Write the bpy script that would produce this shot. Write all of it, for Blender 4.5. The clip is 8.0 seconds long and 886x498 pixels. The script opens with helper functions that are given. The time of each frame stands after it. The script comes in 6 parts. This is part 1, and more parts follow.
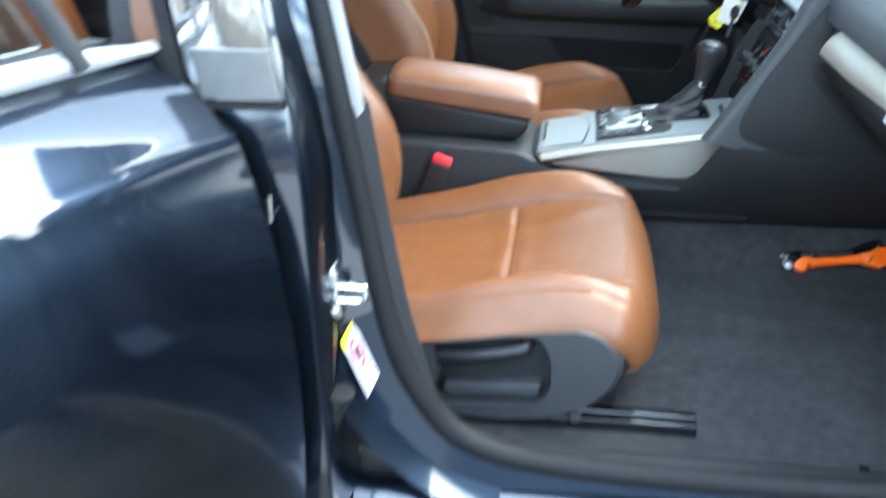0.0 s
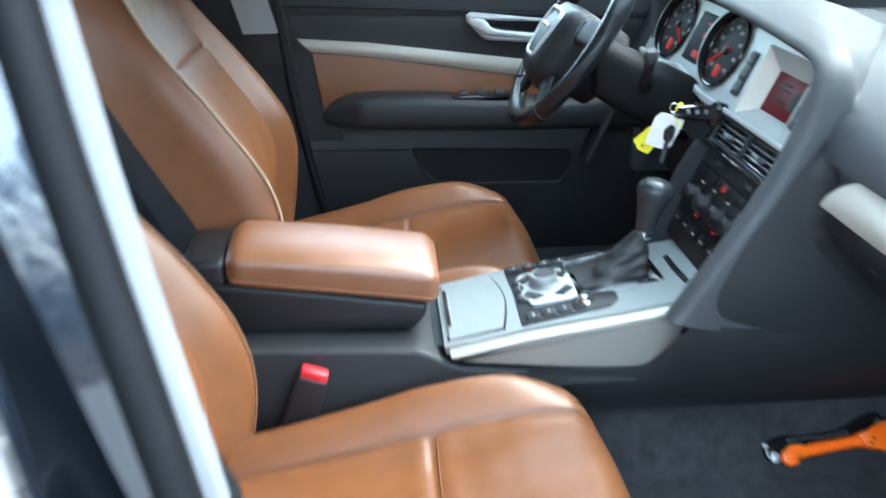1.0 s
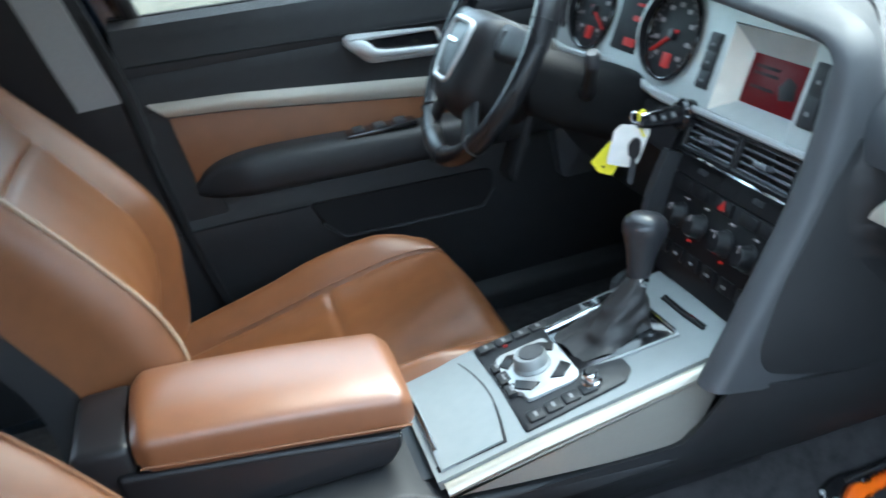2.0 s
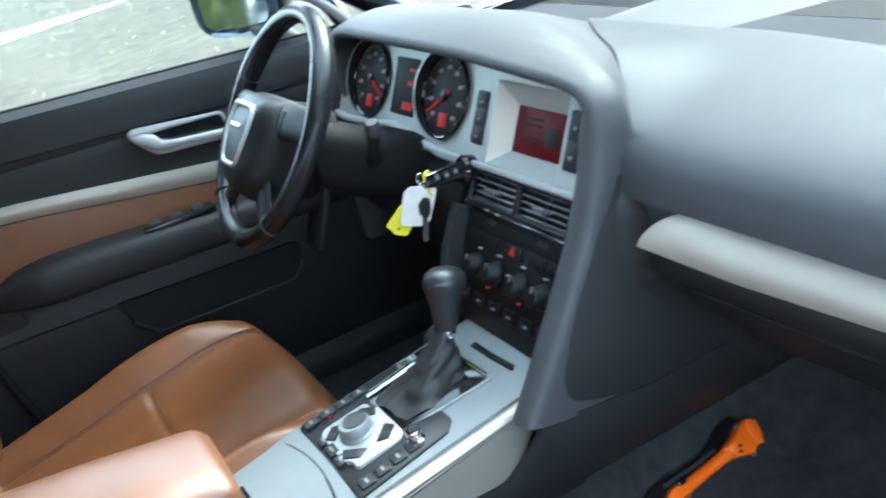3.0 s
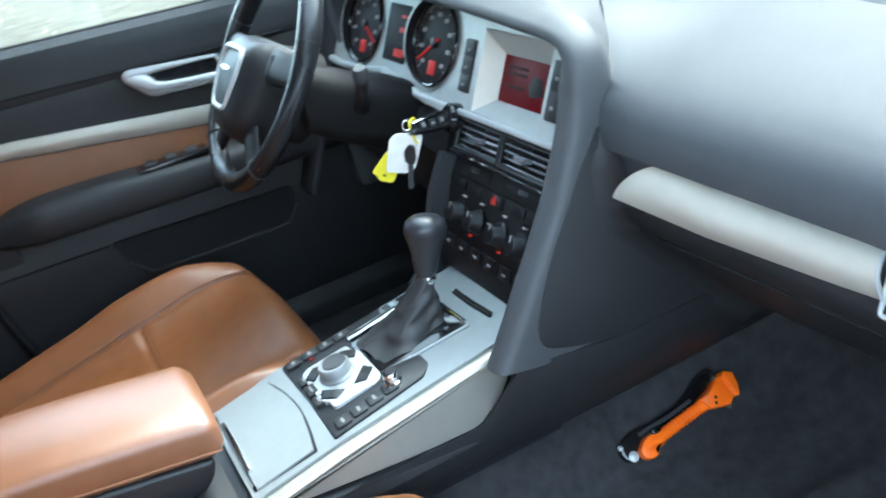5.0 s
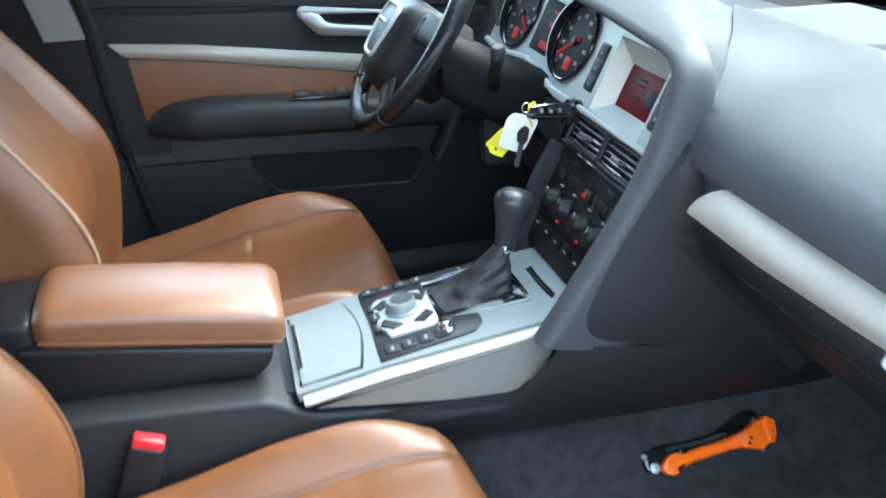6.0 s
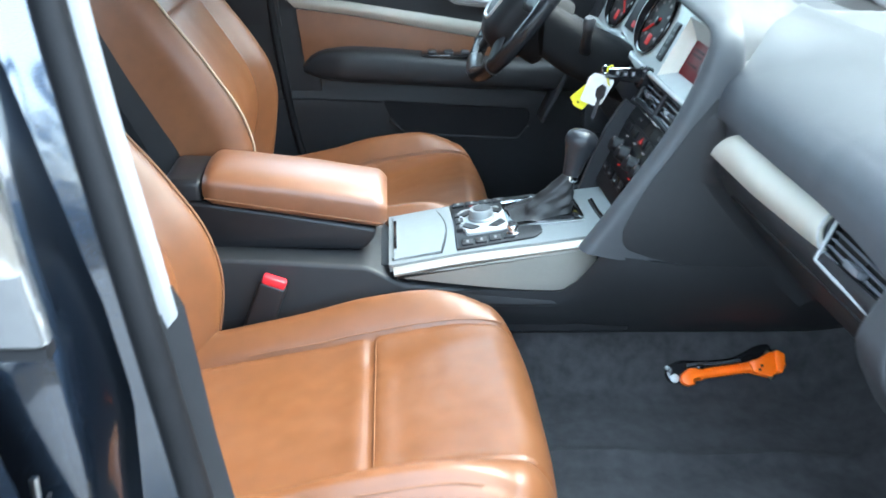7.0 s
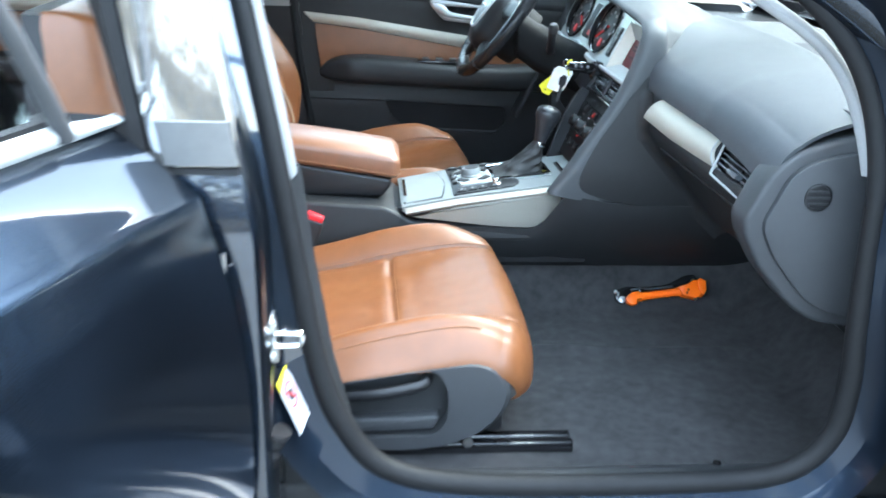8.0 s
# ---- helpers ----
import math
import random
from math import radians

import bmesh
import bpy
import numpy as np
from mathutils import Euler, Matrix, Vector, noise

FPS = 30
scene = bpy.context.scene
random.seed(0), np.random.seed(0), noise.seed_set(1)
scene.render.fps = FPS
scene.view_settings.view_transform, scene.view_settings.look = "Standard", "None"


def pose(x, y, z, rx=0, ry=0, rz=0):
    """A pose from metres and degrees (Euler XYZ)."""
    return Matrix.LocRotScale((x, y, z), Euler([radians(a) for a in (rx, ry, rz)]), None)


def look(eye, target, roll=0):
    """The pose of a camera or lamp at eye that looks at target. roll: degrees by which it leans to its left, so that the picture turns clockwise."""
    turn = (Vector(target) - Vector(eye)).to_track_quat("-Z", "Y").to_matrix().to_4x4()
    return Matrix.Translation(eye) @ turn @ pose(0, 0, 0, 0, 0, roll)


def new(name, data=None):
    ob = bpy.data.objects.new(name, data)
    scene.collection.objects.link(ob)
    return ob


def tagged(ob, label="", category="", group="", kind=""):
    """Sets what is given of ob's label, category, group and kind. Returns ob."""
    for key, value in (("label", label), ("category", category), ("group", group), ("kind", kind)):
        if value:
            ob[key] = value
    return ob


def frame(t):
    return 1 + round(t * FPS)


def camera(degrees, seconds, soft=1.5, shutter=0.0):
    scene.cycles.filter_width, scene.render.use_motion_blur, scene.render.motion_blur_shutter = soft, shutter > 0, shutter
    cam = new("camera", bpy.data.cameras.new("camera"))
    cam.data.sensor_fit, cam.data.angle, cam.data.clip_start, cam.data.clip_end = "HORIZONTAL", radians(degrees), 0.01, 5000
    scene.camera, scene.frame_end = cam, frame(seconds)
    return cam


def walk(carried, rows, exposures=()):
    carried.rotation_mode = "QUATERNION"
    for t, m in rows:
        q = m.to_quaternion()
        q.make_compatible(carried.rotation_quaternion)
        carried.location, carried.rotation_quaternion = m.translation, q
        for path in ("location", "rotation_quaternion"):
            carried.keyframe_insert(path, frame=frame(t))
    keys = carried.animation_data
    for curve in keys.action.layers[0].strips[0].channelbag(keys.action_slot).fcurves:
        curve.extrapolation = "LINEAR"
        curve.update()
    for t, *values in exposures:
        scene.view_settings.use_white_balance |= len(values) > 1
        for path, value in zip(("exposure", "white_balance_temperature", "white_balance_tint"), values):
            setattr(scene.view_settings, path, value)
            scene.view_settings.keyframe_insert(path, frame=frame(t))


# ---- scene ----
cam = camera(50.0, 8.0, soft=1.7, shutter=0.6)
PATH = [
    (0, (0.265, -0.12, 1.204), (0.001, 1.686, 0.387), -0.6),
    (0.5, (0.168, 0.146, 1.221), (0.144, 2.002, 0.476), -1.3),
    (1, (0.121, 0.449, 1.25), (0.239, 2.3, 0.502), -1.2),
    (1.2, (0.117, 0.572, 1.249), (0.192, 2.418, 0.483), -3.5),
    (2.3, (0.069, 0.79, 1.279), (0.535, 2.544, 0.438), -12.8),
    (2.5, (0.084, 0.786, 1.271), (0.596, 2.518, 0.411), -13.9),
    (3, (0.103, 0.75, 1.296), (0.829, 2.445, 0.522), -14.3),
    (3.5, (0.091, 0.722, 1.304), (0.864, 2.384, 0.502), -14.6),
    (4, (0.096, 0.721, 1.3), (0.883, 2.368, 0.482), -14.8),
    (4.5, (0.111, 0.719, 1.287), (0.868, 2.379, 0.469), -14.7),
    (4.7, (0.114, 0.721, 1.295), (0.835, 2.38, 0.441), -15.4),
    (5.8, (0.177, 0.652, 1.267), (0.565, 2.427, 0.43), -4.3),
    (6, (0.157, 0.591, 1.268), (0.558, 2.375, 0.459), -2.1),
    (6.5, (0.164, 0.429, 1.264), (0.416, 2.232, 0.436), 0.5),
    (7, (0.19, 0.232, 1.264), (0.31, 2.062, 0.466), 1.6),
    (7.5, (0.167, 0.014, 1.268), (0.288, 1.881, 0.562), 1.5),
    (7.8, (0.134, -0.166, 1.258), (0.314, 1.692, 0.54), 1.2),
    (8, (0.095, -0.265, 1.248), (0.283, 1.598, 0.545), 2.3),
]
walk(cam, [(t, look(eye, target, roll)) for t, eye, target, roll in PATH], [(0.0, 2.85, 5780, 1), (1.0, 2.87, 5780, 1), (2.4, 2.5, 5780, 1), (3.0, 2.60, 5780, 1), (3.5, 2.72, 5780, 1), (4.5, 2.85, 5780, 1), (6.0, 2.88, 5780, 1), (7.0, 3.08, 5780, 1), (8.0, 3.08, 5780, 1)])

# ---------------------------------------------------------------- world and light
SUN_EL, SUN_AZ = radians(50), radians(70)          # veiled sun ahead of the car, through the windscreen
world = bpy.data.worlds.new("daylight")
scene.world = world
world.use_nodes = True
wn, wl = world.node_tree.nodes, world.node_tree.links
sky = wn.new("ShaderNodeTexSky")
sky.sky_type, sky.sun_disc = "NISHITA", False
sky.sun_elevation, sky.sun_rotation = SUN_EL, SUN_AZ
sky.air_density, sky.dust_density = 1.0, 2.5
veil = wn.new("ShaderNodeVectorMath")                # thin even cloud over the blue
veil.operation = "ADD"
veil.inputs[1].default_value = (4.6, 5.0, 5.35)
wl.new(sky.outputs[0], veil.inputs[0])
wl.new(veil.outputs[0], wn["Background"].inputs[0])
wn["Background"].inputs[1].default_value = 0.14
sun = bpy.data.lights.new("sun", "SUN")
sun.energy, sun.angle, sun.color = 0.95, radians(40), (1.0, 0.95, 0.88)
sun_ob = new("sun", sun)
sun_dir = Vector((math.sin(SUN_AZ) * math.cos(SUN_EL), math.cos(SUN_AZ) * math.cos(SUN_EL), math.sin(SUN_EL)))
sun_ob.matrix_world = look(sun_dir * 20, (0, 0, 0))


# ---------------------------------------------------------------- materials
def material(name, color, rough=0.5, metal=0.0, vary=0.12, grain=0.0, scale=60.0, bump=0.0, bump_scale=400.0,
             coat=0.0, spec=0.5, stain=4.0, sheen=0.0, stretch=None, coat_rough=0.05):
    """Base colour with variation at two scales, roughness variation and a fine relief."""
    m = bpy.data.materials.new(name)
    m.use_nodes = True
    n, l = m.node_tree.nodes, m.node_tree.links
    b = n["Principled BSDF"]
    tc = n.new("ShaderNodeTexCoord")
    src = tc.outputs["Object"]
    if stretch:
        mp = n.new("ShaderNodeMapping")
        mp.inputs["Scale"].default_value = stretch
        l.new(src, mp.inputs[0])
        src = mp.outputs[0]
    fine, broad = n.new("ShaderNodeTexNoise"), n.new("ShaderNodeTexNoise")
    fine.inputs["Scale"].default_value, broad.inputs["Scale"].default_value = scale, stain
    fine.inputs["Detail"].default_value = broad.inputs["Detail"].default_value = 5
    l.new(src, fine.inputs[0]), l.new(src, broad.inputs[0])
    mix = n.new("ShaderNodeMath")
    mix.operation = "MULTIPLY_ADD"
    mix.inputs[1].default_value = 0.6
    l.new(fine.outputs[0], mix.inputs[0])
    half = n.new("ShaderNodeMath")
    half.operation = "MULTIPLY"
    half.inputs[1].default_value = 0.4
    l.new(broad.outputs[0], half.inputs[0])
    l.new(half.outputs[0], mix.inputs[2])
    ramp = n.new("ShaderNodeMapRange")
    ramp.inputs["From Min"].default_value, ramp.inputs["From Max"].default_value = 0.25, 0.75
    ramp.inputs["To Min"].default_value, ramp.inputs["To Max"].default_value = 1 - vary, 1 + vary
    l.new(mix.outputs[0], ramp.inputs[0])
    col = n.new("ShaderNodeVectorMath")
    col.operation = "SCALE"
    col.inputs[0].default_value = color
    l.new(ramp.outputs[0], col.inputs["Scale"])
    l.new(col.outputs[0], b.inputs["Base Color"])
    rr = n.new("ShaderNodeMapRange")
    rr.inputs["From Min"].default_value, rr.inputs["From Max"].default_value = 0.3, 0.7
    rr.inputs["To Min"].default_value, rr.inputs["To Max"].default_value = max(0.02, rough - 0.06), min(1.0, rough + 0.06)
    l.new(broad.outputs[0], rr.inputs[0])
    l.new(rr.outputs[0], b.inputs["Roughness"])
    b.inputs["Metallic"].default_value = metal
    b.inputs["Coat Weight"].default_value = coat
    b.inputs["Coat Roughness"].default_value = coat_rough
    b.inputs["Specular IOR Level"].default_value = spec
    b.inputs["Sheen Weight"].default_value = sheen
    if bump:
        rel = n.new("ShaderNodeTexNoise") if not grain else n.new("ShaderNodeTexVoronoi")
        rel.inputs["Scale"].default_value = bump_scale
        l.new(src, rel.inputs[0])
        bm = n.new("ShaderNodeBump")
        bm.inputs["Strength"].default_value, bm.inputs["Distance"].default_value = bump, 0.0006
        l.new(rel.outputs[0], bm.inputs["Height"])
        l.new(bm.outputs[0], b.inputs["Normal"])
    return m


def glow(name, color, strength, base=(0.01, 0.01, 0.01)):
    m = material(name, base, 0.5, spec=0.15)
    b = m.node_tree.nodes["Principled BSDF"]
    b.inputs["Emission Color"].default_value = (*color, 1)
    b.inputs["Emission Strength"].default_value = strength
    return m


def pane_glass(name, tint=(0.9, 0.95, 0.93), gloss=0.02):
    m = bpy.data.materials.new(name)
    m.use_nodes = True
    n, l = m.node_tree.nodes, m.node_tree.links
    n.remove(n["Principled BSDF"])
    clear, shine, fres, mix = n.new("ShaderNodeBsdfTransparent"), n.new("ShaderNodeBsdfGlossy"), n.new("ShaderNodeFresnel"), n.new("ShaderNodeMixShader")
    clear.inputs[0].default_value = (*tint, 1)
    shine.inputs["Roughness"].default_value = gloss
    fres.inputs[0].default_value = 1.5
    l.new(fres.outputs[0], mix.inputs[0]), l.new(clear.outputs[0], mix.inputs[1]), l.new(shine.outputs[0], mix.inputs[2])
    l.new(mix.outputs[0], n["Material Output"].inputs[0])
    return m


LEATHER = material("tan_leather", (0.161, 0.0595, 0.0200), 0.42, vary=0.16, grain=1, scale=35, bump=0.18, bump_scale=900, spec=0.5, coat=0.27, coat_rough=0.36, stain=6)
STITCH = material("tan_thread", (0.20, 0.085, 0.034), 0.6)
ARM_LEATHER = material("polished_tan_leather", (0.168, 0.0615, 0.0215), 0.42, vary=0.16, grain=1, scale=35, bump=0.14, bump_scale=900, spec=0.75, stain=6, coat=0.7, coat_rough=0.40)
MATTE = material("matte_black_plastic", (0.013, 0.013, 0.0145), 0.55, vary=0.15, grain=1, bump=0.25, bump_scale=1300, spec=0.4)
PIPING = material("pale_piping", (0.40, 0.28, 0.18), 0.5)
SOFT = material("soft_charcoal_plastic", (0.019, 0.0198, 0.0215), 0.50, vary=0.15, grain=1, bump=0.3, bump_scale=1300, spec=0.36)
DASH = material("dark_grey_dash_skin", (0.046, 0.0505, 0.057), 0.56, vary=0.1, grain=1, bump=0.25, bump_scale=1200, spec=0.54)
POD = material("charcoal_pod_skin", (0.040, 0.043, 0.0475), 0.58, vary=0.1, grain=1, bump=0.25, bump_scale=1200, spec=0.68)
HARD = material("hard_black_plastic", (0.011, 0.011, 0.0125), 0.40, vary=0.15, bump=0.15, bump_scale=900, spec=0.4)
GREY_PLASTIC = material("mid_grey_plastic", (0.037, 0.0385, 0.0415), 0.47, vary=0.1, grain=1, bump=0.25, bump_scale=1200)
GLOSS_BLACK = material("gloss_black", (0.008, 0.008, 0.009), 0.12, coat=0.3)
CARPET = material("charcoal_carpet", (0.038, 0.0372, 0.0388), 0.95, vary=0.5, scale=45, bump=1.0, bump_scale=500, spec=0.08, sheen=0.05, stain=11)
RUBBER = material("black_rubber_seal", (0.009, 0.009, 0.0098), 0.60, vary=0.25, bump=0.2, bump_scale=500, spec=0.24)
PAINT = material("navy_metallic_paint", (0.021, 0.032, 0.052), 0.35, metal=1.0, vary=0.15, scale=900, coat=1.0, spec=0.5)
INNER_PAINT = material("navy_inner_paint", (0.021, 0.032, 0.052), 0.42, metal=1.0, vary=0.15, scale=900, coat=0.75, coat_rough=0.08)
PAINT.node_tree.nodes["Principled BSDF"].inputs["Coat IOR"].default_value = 1.9      # thick waxed clear coat
ALU = material("brushed_aluminium_trim", (0.55, 0.535, 0.46), 0.55, metal=0.3, vary=0.10, scale=120, stretch=(1, 14, 14), bump=0.15, bump_scale=300)
BEZEL = material("satin_silver_bezel", (0.45, 0.475, 0.46), 0.46, metal=0.35, vary=0.06)
CHEEK = material("brushed_champagne_cheek", (0.33, 0.315, 0.275), 0.42, metal=0.4, vary=0.10, scale=120, stretch=(1, 14, 14), bump=0.15, bump_scale=300)
SATIN = material("satin_silver_paint", (0.245, 0.26, 0.262), 0.52, metal=0.45, vary=0.06)
CREAM = material("satin_champagne_paint", (0.41, 0.385, 0.325), 0.38, metal=0.4, vary=0.06)
CHROME = material("bright_chrome", (0.80, 0.81, 0.82), 0.12, metal=1.0, vary=0.05)
TRIM_GREY = material("light_grey_pillar_trim", (0.285, 0.285, 0.285), 0.7, vary=0.08, scale=300, bump=0.4, bump_scale=900)
MIRROR_GLOSS = material("glossy_pillar_applique", (0.60, 0.60, 0.60), 0.04, metal=0.9, vary=0.04, coat=0.5)
ORANGE = material("orange_plastic", (1.0, 0.16, 0.004), 0.38, vary=0.06)
YELLOW = material("yellow_tag", (0.80, 0.72, 0.03), 0.5)
WHITE = material("white_tag_paper", (0.80, 0.79, 0.74), 0.6)
STICKER = material("glossy_label_film", (0.42, 0.43, 0.46), 0.35, vary=0.15, scale=150)
STEEL = material("zinc_steel", (0.62, 0.61, 0.58), 0.3, metal=1.0, vary=0.12)
RED = material("red_plastic", (0.62, 0.02, 0.03), 0.35)
SCREEN_RED = glow("red_display", (0.55, 0.004, 0.012), 0.014, (0.03, 0.0, 0.002))
DARK_CHROME = material("smoked_chrome", (0.30, 0.30, 0.30), 0.2, metal=1.0, vary=0.05)
# Grey base carries the sky that the glossy black slats mirror.
SLAT = material("sky_grey_slats", (0.10, 0.105, 0.115), 0.25, vary=0.1, spec=0.9)
POST_END = material("satin_grey_moulding", (0.125, 0.125, 0.123), 0.4, metal=0.2, vary=0.12)
DIAL_BLACK = material("dial_face_black", (0.010, 0.010, 0.011), 0.6, spec=0.25)
IVORY = material("pale_champagne_paint", (0.74, 0.70, 0.61), 0.42, vary=0.05)
CONSOLE = material("dark_grey_console_skin", (0.019, 0.0197, 0.0213), 0.52, vary=0.12, grain=1, bump=0.25, bump_scale=1200, spec=0.36)
PEARL = material("pearl_silver_paint", (0.47, 0.49, 0.49), 0.36, metal=0.35, vary=0.05)
RED_LAMP = glow("red_indicator", (1.0, 0.03, 0.02), 0.05)
DIAL_WHITE = glow("dial_white_print", (0.75, 0.66, 0.66), 0.012, (0.20, 0.185, 0.19))
DIAL_RED = glow("dial_red_print", (1.0, 0.05, 0.035), 0.03, (0.25, 0.018, 0.018))
DEFROST = material("matte_grey_defroster", (0.060, 0.063, 0.068), 0.85, vary=0.1, bump=0.3, bump_scale=900, spec=0.15)
CAP = material("charcoal_end_cap_plastic", (0.030, 0.0315, 0.0345), 0.55, vary=0.1, grain=1, bump=0.3, bump_scale=1200, spec=0.5)
STACK = material("black_switch_plastic", (0.0065, 0.0065, 0.0075), 0.45, vary=0.15, bump=0.15, bump_scale=900, spec=0.3)
GLASS = pane_glass("window_glass")
LEGEND = material("pale_print", (0.22, 0.22, 0.22), 0.6)
# Near-black in place of real depth: the shade of gaps, wells and pockets.
DARK_VOID = material("near_black_shade", (0.006, 0.006, 0.007), 0.9)


# ---------------------------------------------------------------- mesh helpers
def part(name, bm, mat, parent=None, label="", smooth=True, category="", kind="", group=""):
    """Links a bmesh as one mesh object under a thing or a part; a thing of its own without parent."""
    bmesh.ops.recalc_face_normals(bm, faces=bm.faces)
    me = bpy.data.meshes.new(name)
    bm.to_mesh(me)
    bm.free()
    me.materials.append(mat)
    ob = new(name, me)
    if smooth:
        for p in me.polygons:
            p.use_smooth = True
        me.set_sharp_from_angle(angle=radians(38))
    if parent is not None:
        ob.parent = parent
    return tagged(ob, label, category, group, kind)


def thing(name, label, category, group="", kind="", at=(0, 0, 0)):
    ob = new(name)
    ob.location = at
    ob.empty_display_size = 0.05
    return tagged(ob, label, category, group, kind)


def box(x0, x1, y0, y1, z0, z1, bevel=0.004, seg=2, m=None):
    bm = bmesh.new()
    bmesh.ops.create_cube(bm, size=1)
    bmesh.ops.transform(bm, matrix=Matrix.Translation(((x0 + x1) / 2, (y0 + y1) / 2, (z0 + z1) / 2)) @ Matrix.Diagonal((abs(x1 - x0), abs(y1 - y0), abs(z1 - z0), 1)), verts=bm.verts)
    if bevel:
        bmesh.ops.bevel(bm, geom=bm.edges[:], offset=bevel, segments=seg, affect="EDGES", profile=0.5)
    if m is not None:
        bmesh.ops.transform(bm, matrix=m, verts=bm.verts)
    return bm


def prism(pts, axis, a, b, bevel=0.004, seg=2, m=None):
    """A polygon, given in the two other axes, drawn out along axis from a to b."""
    bm = bmesh.new()
    put = {"x": lambda p, v: (v, p[0], p[1]), "y": lambda p, v: (p[0], v, p[1]), "z": lambda p, v: (p[0], p[1], v)}[axis]
    lo = [bm.verts.new(put(p, a)) for p in pts]
    hi = [bm.verts.new(put(p, b)) for p in pts]
    k = len(pts)
    caps = [bm.faces.new(lo), bm.faces.new(hi)]
    for i in range(k):
        bm.faces.new((lo[i], lo[(i + 1) % k], hi[(i + 1) % k], hi[i]))
    bmesh.ops.recalc_face_normals(bm, faces=bm.faces)
    if bevel:
        rim = {e for f in caps for e in f.edges}
        bmesh.ops.bevel(bm, geom=list(rim), offset=bevel, segments=seg, affect="EDGES", profile=0.5)
    if m is not None:
        bmesh.ops.transform(bm, matrix=m, verts=bm.verts)
    return bm


def smooth_line(pts, n=8, closed=False):
    """Catmull-Rom through the points."""
    p = [Vector(q) for q in pts]
    k, out = len(p), []
    for i in range(k if closed else k - 1):
        if closed:
            a, b, c, d = p[i - 1], p[i], p[(i + 1) % k], p[(i + 2) % k]
        else:
            b, c = p[i], p[i + 1]
            a = p[i - 1] if i else b * 2 - c
            d = p[i + 2] if i + 2 < k else c * 2 - b
        for j in range(n):
            t = j / n
            out.append(0.5 * (2 * b + (c - a) * t + (2 * a - 5 * b + 4 * c - d) * t * t + (3 * b - a - 3 * c + d) * t ** 3))
    if not closed:
        out.append(p[-1])
    return out


def round_poly(pts, r, n=5):
    """A 2D polygon with its corners rounded to r (one for all, or one for each)."""
    out, k = [], len(pts)
    for i in range(k):
        rr = r[i] if isinstance(r, (list, tuple)) else r
        p, a, b = Vector(pts[i]), Vector(pts[i - 1]), Vector(pts[(i + 1) % k])
        u, v = (a - p), (b - p)
        d = min(rr, u.length * 0.48, v.length * 0.48)
        s, e = p + u.normalized() * d, p + v.normalized() * d
        for j in range(n + 1):
            t = j / n
            out.append(tuple((1 - t) ** 2 * s + 2 * t * (1 - t) * p + t * t * e))
    return out


def loft(rings, caps=True, closed=True):
    """Skins a list of rings, each with the same number of points."""
    bm = bmesh.new()
    vs = [[bm.verts.new(p) for p in r] for r in rings]
    k = len(rings[0])
    for a, b in zip(vs, vs[1:]):
        for i in range(k if closed else k - 1):
            bm.faces.new((a[i], a[(i + 1) % k], b[(i + 1) % k], b[i]))
    if caps and closed:
        bm.faces.new(vs[0]), bm.faces.new(vs[-1])
    return bm


def sweep(path, r, n=10, flat=1.0, up=(0, 0, 1), closed=False, caps=True):
    """A tube of radius r (or one for each point) along a path; flat squeezes it along the up side."""
    p = [Vector(q) for q in path]
    rings = []
    k = len(p)
    for i, q in enumerate(p):
        d = (p[(i + 1) % k] - p[i - 1]) if closed else (p[min(i + 1, k - 1)] - p[max(i - 1, 0)])
        d.normalize()
        side = d.cross(Vector(up))
        if side.length < 1e-4:
            side = d.cross(Vector((0, 1, 0)))
        side.normalize()
        top = side.cross(d)
        rr = r[i] if isinstance(r, (list, tuple)) else r
        rings.append([q + side * (rr * math.cos(2 * math.pi * j / n)) + top * (rr * flat * math.sin(2 * math.pi * j / n)) for j in range(n)])
    if closed:
        rings.append(rings[0])
    bm = loft(rings, caps and not closed)
    if closed:
        bmesh.ops.remove_doubles(bm, verts=bm.verts, dist=1e-5)
    return bm


def sheet(fn, nu, nv, thick=0.0):
    """A surface fn(u, v) over the unit square; thick gives it a back."""
    bm = bmesh.new()
    g = [[Vector(fn(i / nu, j / nv)) for j in range(nv + 1)] for i in range(nu + 1)]
    vs = [[bm.verts.new(p) for p in row] for row in g]
    for i in range(nu):
        for j in range(nv):
            bm.faces.new((vs[i][j], vs[i + 1][j], vs[i + 1][j + 1], vs[i][j + 1]))
    if thick:
        bm.normal_update()
        back = [[bm.verts.new(vs[i][j].co - vs[i][j].normal * thick) for j in range(nv + 1)] for i in range(nu + 1)]
        for i in range(nu):
            for j in range(nv):
                bm.faces.new((back[i][j], back[i][j + 1], back[i + 1][j + 1], back[i + 1][j]))
        for i in range(nu):
            bm.faces.new((vs[i][0], back[i][0], back[i + 1][0], vs[i + 1][0]))
            bm.faces.new((vs[i][nv], vs[i + 1][nv], back[i + 1][nv], back[i][nv]))
        for j in range(nv):
            bm.faces.new((vs[0][j], vs[0][j + 1], back[0][j + 1], back[0][j]))
            bm.faces.new((vs[nu][j], back[nu][j], back[nu][j + 1], vs[nu][j + 1]))
    return bm


def lathe(profile, n=24, m=None, half=False):
    """Turns (radius, height) round z."""
    rings = [[Vector((r * math.cos(2 * math.pi * j / n), r * math.sin(2 * math.pi * j / n), h)) for j in range(n)] for r, h in profile]
    bm = loft(rings)
    if m is not None:
        bmesh.ops.transform(bm, matrix=m, verts=bm.verts)
    return bm


